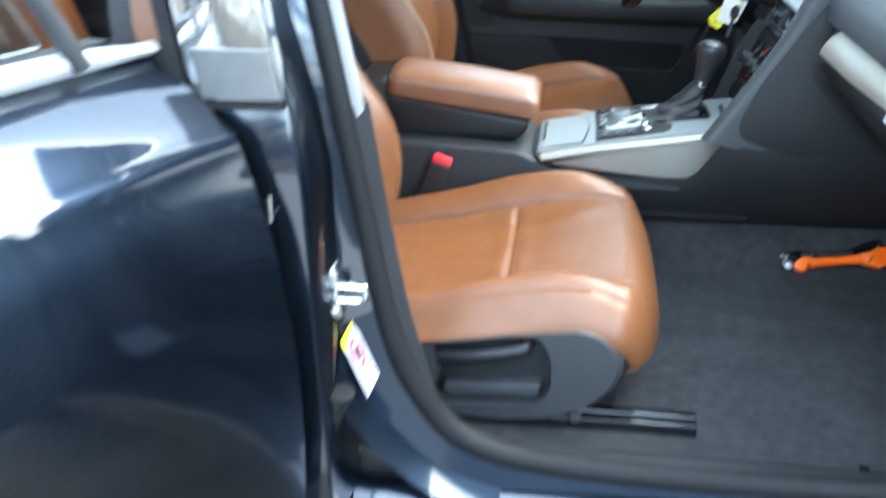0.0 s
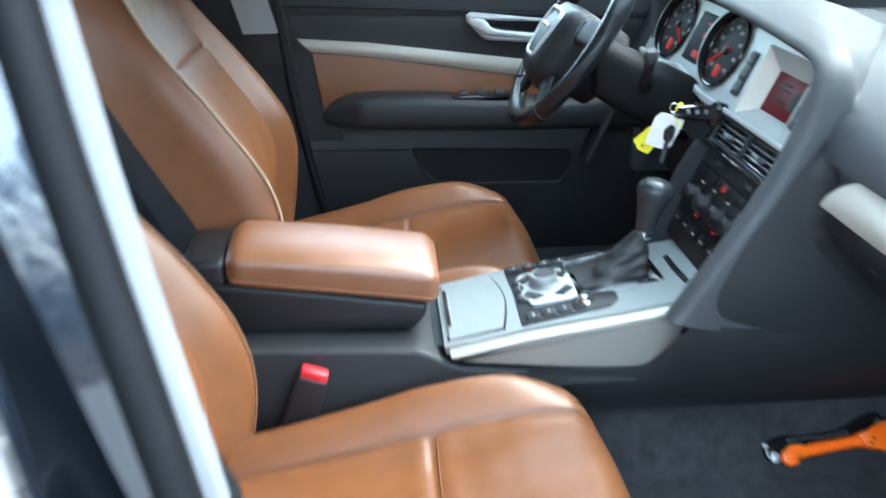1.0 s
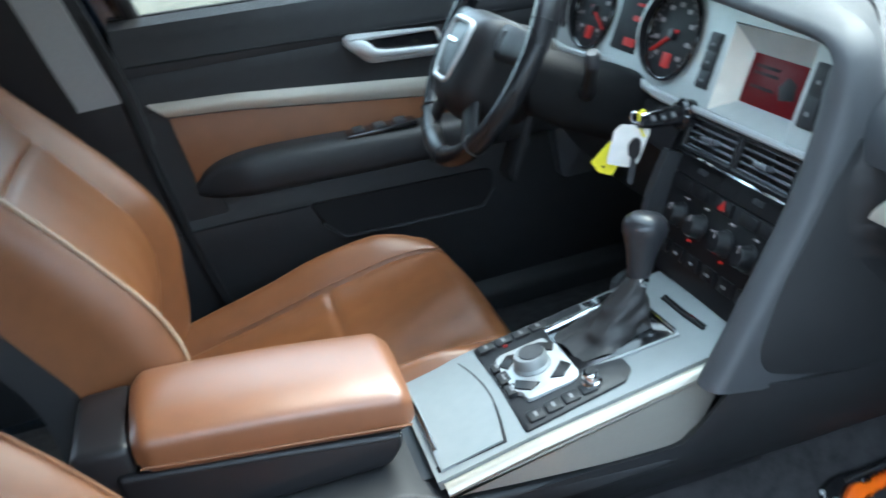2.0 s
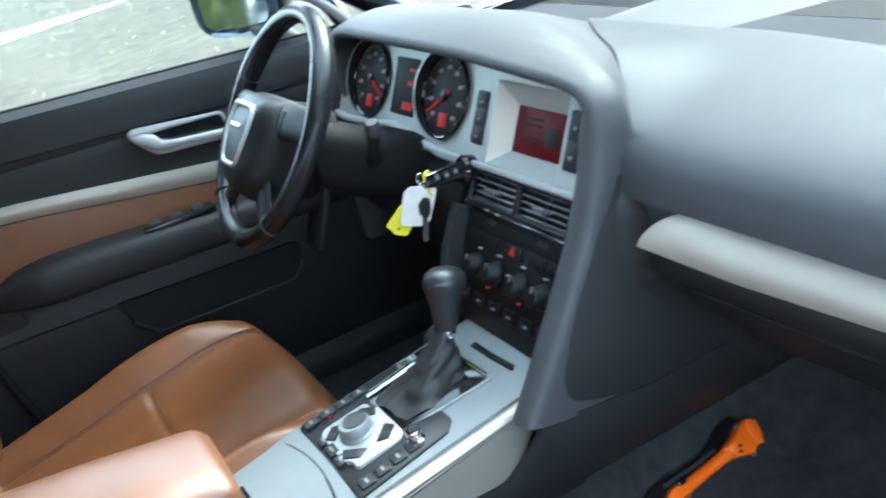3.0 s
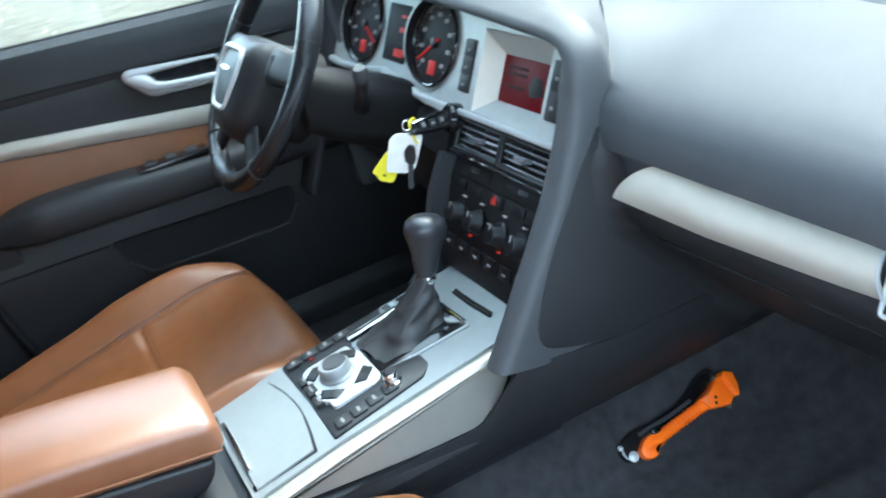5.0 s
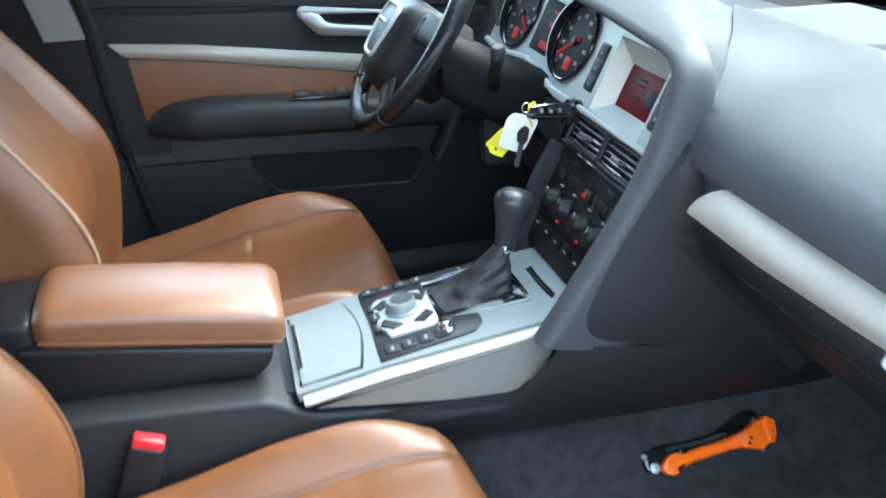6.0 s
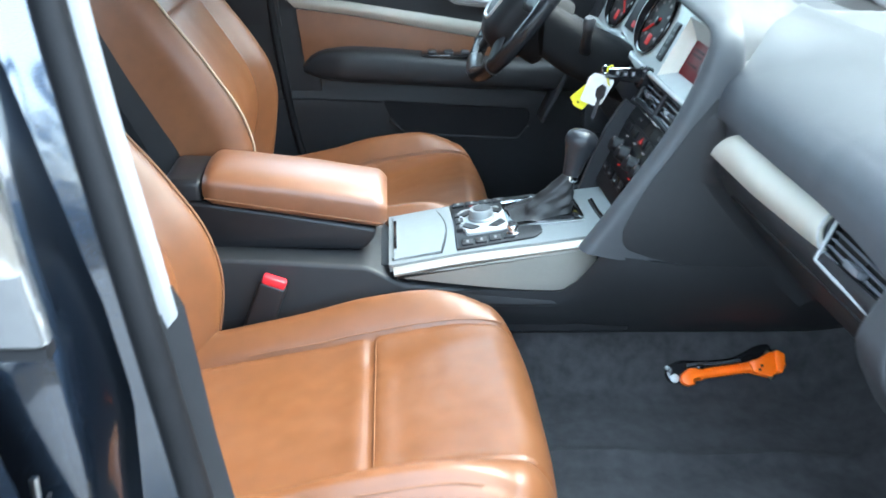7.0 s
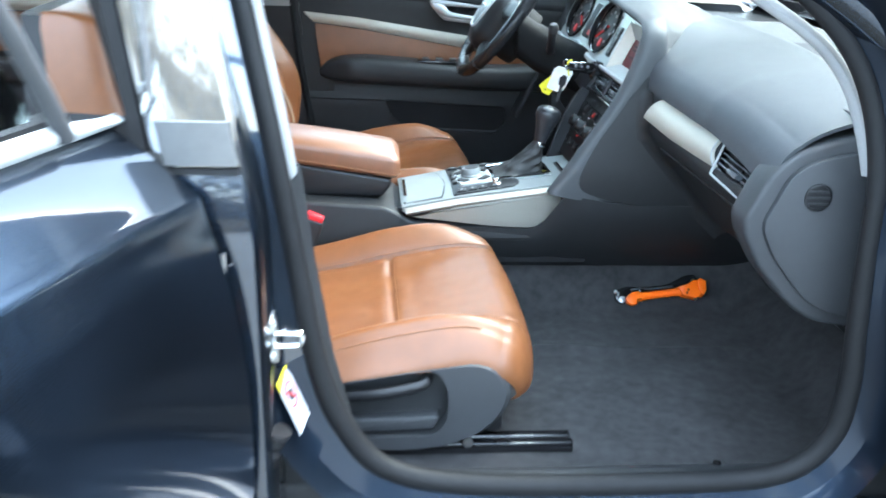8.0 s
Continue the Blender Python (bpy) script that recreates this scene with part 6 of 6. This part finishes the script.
# ---------------------------------------------------------------- emergency hammer on the tunnel flank
ham = thing("emergency_hammer", "orange emergency hammer in a black wall bracket", "hammer", at=(0.780, 1.6235, 0.4262))
hm = Matrix.Rotation(math.atan(1.2), 4, "X")
hold = round_poly([(-0.108, 0.010), (-0.112, -0.004), (-0.106, -0.017), (-0.093, -0.020), (-0.080, -0.015), (-0.058, -0.004), (-0.015, -0.004), (0.034, -0.004), (0.056, 0.004), (0.080, 0.034), (0.074, 0.048), (0.050, 0.045), (0.026, 0.032), (0.003, 0.022), (-0.048, 0.018), (-0.084, 0.020)], 0.010, 4)
hb = part("bracket", moved(prism(hold, "z", -0.004, 0.012, 0.004, 2), hm), GLOSS_BLACK, ham, "gloss black bracket")
part("clip_rail", moved(sweep(smooth_line([(-0.075, 0.010, 0.012), (-0.055, 0.012, 0.014), (-0.02, 0.013, 0.014), (0.02, 0.018, 0.014)], 5), 0.0028, 8), hm), GREY_PLASTIC, hb)
part("clip", moved(box(-0.062, -0.048, 0.001, 0.009, 0.010, 0.028, 0.003, 2), hm), GLOSS_BLACK, hb)
for a, b, r in ((-0.097, -0.012, 0.0078), (-0.1095, 0.006, 0.0038)):
    part("screw", moved(lathe([(0.0001, 0.0), (r, 0.0), (r * 0.92, 0.003), (r * 0.5, 0.0045), (0.0001, 0.005)], 16, Matrix.Translation((a, b, 0.011))), hm), PEARL, hb, "pale round screw cap")
HA = Vector((0.178, 0.022, 0)).normalized()
HB = Vector((-HA.y, HA.x, 0))
handle = [(-0.062, 0.0100), (-0.05, 0.0098), (-0.03, 0.0088), (0.0, 0.0082), (0.025, 0.0084), (0.040, 0.0105), (0.050, 0.013)]
H0 = Vector((-0.006, 0.0, 0.018))
body_ob = part("handle", moved(loft([[H0 + HA * x + HB * (r * math.cos(a)) + Vector((0, 0, r * 0.8 * math.sin(a))) for a in [2 * math.pi * j / 14 for j in range(14)]] for x, r in handle]), hm), ORANGE, ham, "ribbed orange handle")
for i in range(9):
    x = -0.030 + 0.0075 * i
    part("grip_rib", moved(sweep([H0 + HA * x + HB * (0.0092 * math.cos(a)) + Vector((0, 0, 0.0072 * math.sin(a))) for a in [2 * math.pi * j / 14 for j in range(14)]], 0.0007, 5, closed=True, up=(1, 0, 0)), hm), ORANGE, body_ob)
part("hook", moved(prism(round_poly([(-0.050, 0.005), (-0.074, 0.004), (-0.089, -0.008), (-0.089, -0.021), (-0.077, -0.027), (-0.064, -0.024), (-0.066, -0.017), (-0.050, -0.017)], 0.005), "z", 0.008, 0.025, 0.004, 2), hm), ORANGE, body_ob)
hd = part("head", moved(prism(round_poly([(0.028, 0.014), (0.049, 0.020), (0.066, 0.030), (0.080, 0.029), (0.084, 0.012), (0.079, -0.004), (0.066, -0.013), (0.036, -0.005)], 0.002, 3), "z", 0.006, 0.029, 0.003, 2), hm), ORANGE, ham, "flared orange hammer head")
part("strike_cap", moved(prism(round_poly([(0.074, 0.029), (0.079, 0.0335), (0.092, 0.0255), (0.0905, 0.006), (0.084, -0.007), (0.076, -0.0035), (0.074, 0.012)], 0.0018, 3), "z", 0.004, 0.0325, 0.0022, 2), hm), ORANGE, hd)
part("steel_point", moved(lathe([(0.0001, 0.0), (0.006, 0.0), (0.006, 0.003), (0.0008, 0.012)], 12, Matrix.Translation((0.066, 0.026, 0.021)) @ Matrix.Rotation(radians(-90), 4, "X")), hm), STEEL, hd, "pointed steel tip")
part("steel_point", moved(lathe([(0.0001, 0.0), (0.005, 0.0), (0.005, 0.002), (0.0008, 0.007)], 12, Matrix.Translation((0.066, -0.010, 0.021)) @ Matrix.Rotation(radians(90), 4, "X")), hm), STEEL, hd, "pointed steel tip")
for a, b in ((0.050, 0.006), (0.046, -0.001)):
    part("rivet", moved(lathe([(0.0001, 0.0), (0.0026, 0.0), (0.0022, 0.0012), (0.0001, 0.0016)], 10, Matrix.Translation((a, b, 0.0295))), hm), HARD, hd)

# ---------------------------------------------------------------- driver door, closed
ddoor = thing("driver_door", "closed driver door with tan insert and silver strip", "car door", at=(0.2, 2.5, 0.6))
ddi = Matrix.Translation((-0.2, -2.5, -0.6))


def card(x0, x1, parent, inv, belt):
    prof = [(0.40, 2.452), (0.50, 2.440), (0.60, 2.432), (0.675, 2.428), (0.70, 2.432), (0.72, 2.440), (0.90, 2.437), (0.955, 2.436), (0.962, 2.440), (0.972, 2.434), (1.02, 2.440), (1.045, 2.452), (1.05, 2.475)]
    return part("door_card", moved(sheet(lambda u, v: (lerp(x0, x1, v), curve1([(a, b) for a, b in prof], lerp(0.40, 1.05, u)), lerp(0.40, 1.05, u) + belt(lerp(x0, x1, v)) * max(0, u - 0.5) * 2), 60, 30, -0.02), inv), SOFT, parent, "charcoal door card")


card(-0.072, 0.90, ddoor, ddi, lambda x: -0.055 * x + 0.012)
part("door_core", moved(box(-0.07, 0.92, 2.475, 2.57, 0.38, 0.985, 0.02, 3), ddi), PAINT, ddoor)


def band(top, bot, y, th, parent, inv, mat, name, label="", crown=0.0):
    """A panel between two lines (lists of x, z), bowed out by crown."""
    n = 24
    x0, x1 = top[0][0], top[-1][0]
    b0, b1 = bot[0][0], bot[-1][0]
    return part(name, moved(sheet(lambda u, v: (lerp(lerp(b0, b1, v), lerp(x0, x1, v), u), y - crown * math.sin(math.pi * u), lerp(curve1(bot, lerp(b0, b1, v)), curve1(top, lerp(x0, x1, v)), u)), 10, n, -th), inv), mat, parent, label)


band([(-0.044, 0.9275), (0.10, 0.915), (0.405, 0.873), (0.66, 0.836)], [(-0.017, 0.899), (0.10, 0.886), (0.40, 0.839), (0.66, 0.797)], 2.432, 0.012, ddoor, ddi, CREAM, "trim_strip", "pale satin door strip", 0.005)
band([(-0.014, 0.896), (0.10, 0.884), (0.40, 0.837), (0.60, 0.806)], [(0.004, 0.762), (0.05, 0.752), (0.2, 0.745), (0.45, 0.74), (0.56, 0.75)], 2.4325, 0.010, ddoor, ddi, LEATHER, "insert", "tan leather door insert", 0.004)


def door_arm(u, v):
    x = lerp(0.0, 0.70, u)
    a = 2 * math.pi * v
    zt = smooth1([(0, 0.772), (0.015, 0.790), (0.05, 0.808), (0.13, 0.815), (0.335, 0.803), (0.5, 0.795), (0.70, 0.81)], x)
    zb = curve1([(0, 0.752), (0.03, 0.742), (0.11, 0.737), (0.28, 0.730), (0.4, 0.726), (0.7, 0.72)], x)
    w = 0.075 * min(1.0, 0.35 + x / 0.08 * 0.65)
    ca, sa = math.cos(a), math.sin(a)
    return (x, 2.447 + w * (math.copysign(abs(ca) ** 0.5, ca) if ca < 0 else 0), (zt + zb) / 2 + (zt - zb) / 2 * math.copysign(abs(sa) ** 0.55, sa))


arm_ob = part("armrest", moved(loft([[door_arm(i / 40, j / 28) for j in range(28)] for i in range(41)]), ddi), SOFT, ddoor, "padded charcoal armrest")
part("switch_plate", moved(box(0.27, 0.40, 2.385, 2.425, 0.797, 0.8075, 0.003), ddi), GLOSS_BLACK, arm_ob)
for i in range(3):
    part("window_switch", moved(box(0.285 + 0.038 * i, 0.305 + 0.038 * i, 2.392, 2.418, 0.806, 0.813, 0.003, 2), ddi), GREY_PLASTIC, arm_ob)
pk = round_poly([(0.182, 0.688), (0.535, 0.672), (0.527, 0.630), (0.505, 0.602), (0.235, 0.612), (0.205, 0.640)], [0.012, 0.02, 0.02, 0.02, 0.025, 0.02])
# No hollow here: the pocket's inner shade is put into the plate's colour.
part("map_pocket", moved(prism(pk, "y", 2.4225, 2.436, 0.0015, 1), ddi), DARK_VOID, ddoor, "map pocket as a flat near-black plate")
part("pocket_lip", moved(sweep([Vector((x, 2.424, z)) for x, z in ((0.20, 0.645), (0.235, 0.609), (0.35, 0.604), (0.505, 0.599), (0.53, 0.63))], 0.004, 8), ddi), SOFT, ddoor)
part("card_groove", moved(sweep([Vector((x, 2.4275, z)) for x, z in ((-0.06, 0.690), (0.05, 0.688), (0.18, 0.684))], 0.0022, 6), ddi), DARK_VOID, ddoor)
part("card_crease", moved(sweep([Vector((x, 2.4345, z)) for x, z in ((-0.06, 0.993), (0.2, 0.978), (0.45, 0.962), (0.6, 0.955))], 0.0022, 6), ddi), DARK_VOID, ddoor)
# inner handle: bright frame, dark cup, curved pull
fr = round_poly([(0.306, 0.964), (0.345, 0.918), (0.48, 0.905), (0.47, 0.950)], [0.012, 0.012, 0.008, 0.008], 4)
part("handle_cup", moved(prism(fr, "y", 2.428, 2.437, 0.001, 1), ddi), GLOSS_BLACK, ddoor)
part("handle_frame", moved(sweep([Vector((p[0], 2.4275, p[1])) for p in fr], [0.0034 + 0.0045 * max(0.0, min(1.0, (0.37 - p[0]) / 0.05)) for p in fr], 8, closed=True, up=(0, 1, 0)), ddi), PEARL, ddoor, "bright satin handle frame")
pull = smooth_line([(0.318, 2.425, 0.952), (0.335, 2.420, 0.944), (0.352, 2.417, 0.932), (0.385, 2.418, 0.926), (0.44, 2.421, 0.919), (0.475, 2.425, 0.915)], 6)
part("handle_pull", moved(sweep(pull, [0.010, 0.0105, 0.011, 0.0115, 0.012, 0.0125, 0.013, 0.013, 0.0125, 0.012, 0.011, 0.010, 0.009, 0.0082, 0.0078, 0.0074] + [0.0066] * (len(pull) - 16), 12, 0.7, up=(0, 1, 0)), ddi), PEARL, ddoor, "curved satin chrome pull")
part("belt_seal", moved(sweep([Vector((x, 2.487, 1.058 - 0.055 * x)) for x in (-0.07, 0.2, 0.5, 0.9)], 0.007, 8), ddi), RUBBER, ddoor)
wg = part("window_pane", moved(sheet(lambda u, v: (lerp(-0.03 - 0.1 * u, 0.86 - 0.62 * u, v), 2.495 - 0.09 * u * u, lerp(1.005, 1.34, u)), 4, 6, 0.004), ddi), GLASS, ddoor, "clear side window")
wg.visible_shadow = False

# exterior mirror
mir_ob = thing("wing_mirror", "navy exterior mirror housing with glass", "mirror", at=(0.615, 2.63, 1.108))
MM = Matrix.Rotation(math.atan2(0.16, -0.119) - math.pi / 2, 4, "Z")
part("housing", moved(loft([[Vector((x, hy * math.copysign(abs(math.cos(a)) ** 0.6, math.cos(a)), hz * math.copysign(abs(math.sin(a)) ** 0.6, math.sin(a)))) for a in [2 * math.pi * j / 28 for j in range(28)]] for x, hy, hz in ((-0.012, 0.097, 0.066), (-0.016, 0.102, 0.071), (0.0, 0.106, 0.075), (0.04, 0.098, 0.068), (0.075, 0.07, 0.045), (0.088, 0.03, 0.02))]), MM), PAINT, mir_ob)
part("mirror_glass", moved(prism(round_poly([(-0.080, -0.052), (0.080, -0.052), (0.080, 0.052), (-0.080, 0.052)], 0.025, 5), "x", -0.020, -0.014, 0.001, 1), MM), material("mirror_silver", (0.75, 0.78, 0.76), 0.02, metal=1.0, vary=0.0), mir_ob, "reflecting mirror glass")
part("mirror_foot", sweep([Vector((0.02, -0.02, -0.06)), Vector((0.04, -0.07, -0.075)), Vector((0.05, -0.12, -0.10))], 0.022, 10), HARD, mir_ob)

# closed rear door on the driver's side
lr = thing("rear_door_closed", "closed rear door with tan insert and silver strip", "car door", at=(-0.6, 2.5, 0.6))
lri = Matrix.Translation((0.6, -2.5, -0.6))
card(-1.15, -0.215, lr, lri, lambda x: 0.02)
part("door_core", moved(box(-1.2, -0.19, 2.475, 2.57, 0.38, 1.05, 0.02, 3), lri), PAINT, lr)
band([(-1.1, 0.955), (-0.6, 0.945), (-0.30, 0.935)], [(-1.1, 0.915), (-0.6, 0.905), (-0.30, 0.893)], 2.432, 0.012, lr, lri, CREAM, "trim_strip", "pale satin door strip", 0.005)
band([(-1.1, 0.912), (-0.6, 0.902), (-0.29, 0.890)], [(-1.1, 0.80), (-0.6, 0.80), (-0.29, 0.80)], 2.4325, 0.010, lr, lri, LEATHER, "insert", "tan leather door insert", 0.004)
part("armrest", moved(box(-1.0, -0.30, 2.36, 2.45, 0.72, 0.785, 0.022, 4), lri), SOFT, lr)

# ---------------------------------------------------------------- open rear door on the passenger side
rdoor = thing("rear_door", "navy rear door standing wide open with bright belt strip", "car door", at=(-0.14, 0.82, 0.30))
ri = Matrix.Translation((0.14, -0.82, -0.30))
th = radians(18)
dd, dn = Vector((-math.sin(th), -math.cos(th), 0)), Vector((math.cos(th), -math.sin(th), 0))
hinge = Vector((-0.175, 0.805, 0))
PROF = [(0.28, 0.075), (0.36, 0.105), (0.45, 0.120), (0.60, 0.130), (0.75, 0.127), (0.85, 0.116), (0.895, 0.106), (0.912, 0.102), (0.9185, 0.099), (0.924, 0.090), (0.940, 0.0705), (0.962, 0.0410), (0.979, 0.0155), (0.99, -0.002)]


def skin(u, v):
    z = lerp(0.28, 0.99, u)
    o = smooth1(PROF, z)
    o += smooth1([(0.28, 0.028), (0.62, 0.026), (0.79, 0.016), (0.88, 0.004), (0.94, 0.0)], z) * max(0.0, 1 - v / 0.3) ** 2
    return hinge + dd * (0.92 * v) + dn * (o - 0.03 * v * v) + Vector((0, 0, z + 0.015 * v))


part("door_skin", moved(sheet(skin, 170, 70, 0.02), ri), PAINT, rdoor, "navy door skin with a sharp shoulder crease")
part("inner_panel", moved(sheet(lambda u, v: hinge + dd * (0.92 * v) + dn * -0.05 + Vector((0, 0, lerp(0.30, 1.0, u))), 6, 8, 0.03), ri), SOFT, rdoor)
# The shade on this edge is put into its near-black colour.
part("front_edge", moved(loft([[Vector(skin(u, 0.0)), hinge + dn * 0.03 + dd * -0.008 + Vector((0, 0, lerp(0.28, 1.0, u))), hinge + dn * -0.07 + Vector((0, 0, lerp(0.28, 1.0, u))), hinge + dn * -0.07 + dd * 0.02 + Vector((0, 0, lerp(0.28, 1.0, u))), Vector(skin(u, 0.03)) - dn * 0.012] for u in [i / 24 for i in range(25)]]), ri), DARK_VOID, rdoor, "front edge in near-black for its shade")
part("belt_strip", moved(sheet(lambda u, v: hinge + dd * (0.92 * v - 0.004) + dn * (0.006 + 0.008 * math.sin(math.pi * u) - 0.03 * v * v) + Vector((0, 0, lerp(0.990, 1.001 + 0.013 * min(1.0, v / 0.12), u) + 0.01 * v)), 6, 40, 0.014), ri), PEARL, rdoor, "bright polished belt strip")
rg = part("window_pane", moved(sheet(lambda u, v: hinge + dd * (lerp(0.122 + 0.19 * u, 0.87, v)) + dn * (-0.012 - 0.10 * u * u - 0.03 * v * v) + Vector((0, 0, lerp(1.02, 1.36, u))), 6, 8, 0.004), ri), GLASS, rdoor, "clear rear door glass")
rg.visible_shadow = False
fr_pts = [hinge + dd * d + dn * (0.012 - 0.10 * max(0, (z - 1.10) / 0.28) ** 2) + Vector((0, 0, z)) for d, z in ((0.103, 1.0), (0.130, 1.05), (0.152, 1.085), (0.175, 1.125), (0.215, 1.20), (0.265, 1.28), (0.34, 1.35), (0.46, 1.39), (0.62, 1.38), (0.80, 1.28), (0.88, 1.10), (0.89, 1.03))]
part("window_frame", moved(sweep(smooth_line(fr_pts, 5), 0.0105, 10), ri), GREY_PLASTIC, rdoor, "dark grey window frame")

# ---------------------------------------------------------------- open front door on the passenger side
pdoor = thing("front_door", "navy front door standing wide open", "car door", at=(0.93, 0.80, 0.30))
pi_ = Matrix.Translation((-0.93, -0.80, -0.30))
pd, pn = Vector((0.42, -0.907, 0)), Vector((0.907, 0.42, 0))
ph = Vector((0.93, 0.80, 0))


def outer_skin(u, v):
    z = lerp(0.28, 1.0, u)
    return ph + pd * (1.05 * v) + pn * (float(np.interp(z, [p[0] for p in PROF], [p[1] for p in PROF])) - 0.02) + Vector((0, 0, z))


part("door_skin", moved(sheet(outer_skin, 60, 16, -0.01), pi_), PAINT, pdoor)
part("inner_panel", moved(sheet(lambda u, v: ph + pd * (1.05 * v) + pn * (-0.04 - 0.03 * math.sin(math.pi * u)) + Vector((0, 0, lerp(0.30, 1.0, u))), 10, 10, 0.03), pi_), SOFT, pdoor, "charcoal door card")
frm = [ph + pd * d + pn * (0.02 + 0.10 * max(0, (z - 1.0) / 0.38) ** 1.2 * -1) + Vector((0, 0, z)) for d, z in ((0.02, 1.0), (0.18, 1.10), (0.42, 1.24), (0.70, 1.36), (0.98, 1.38), (1.04, 1.2), (1.05, 1.0))]
part("window_frame", moved(sweep(smooth_line(frm, 5), 0.014, 10), pi_), GLOSS_BLACK, pdoor)
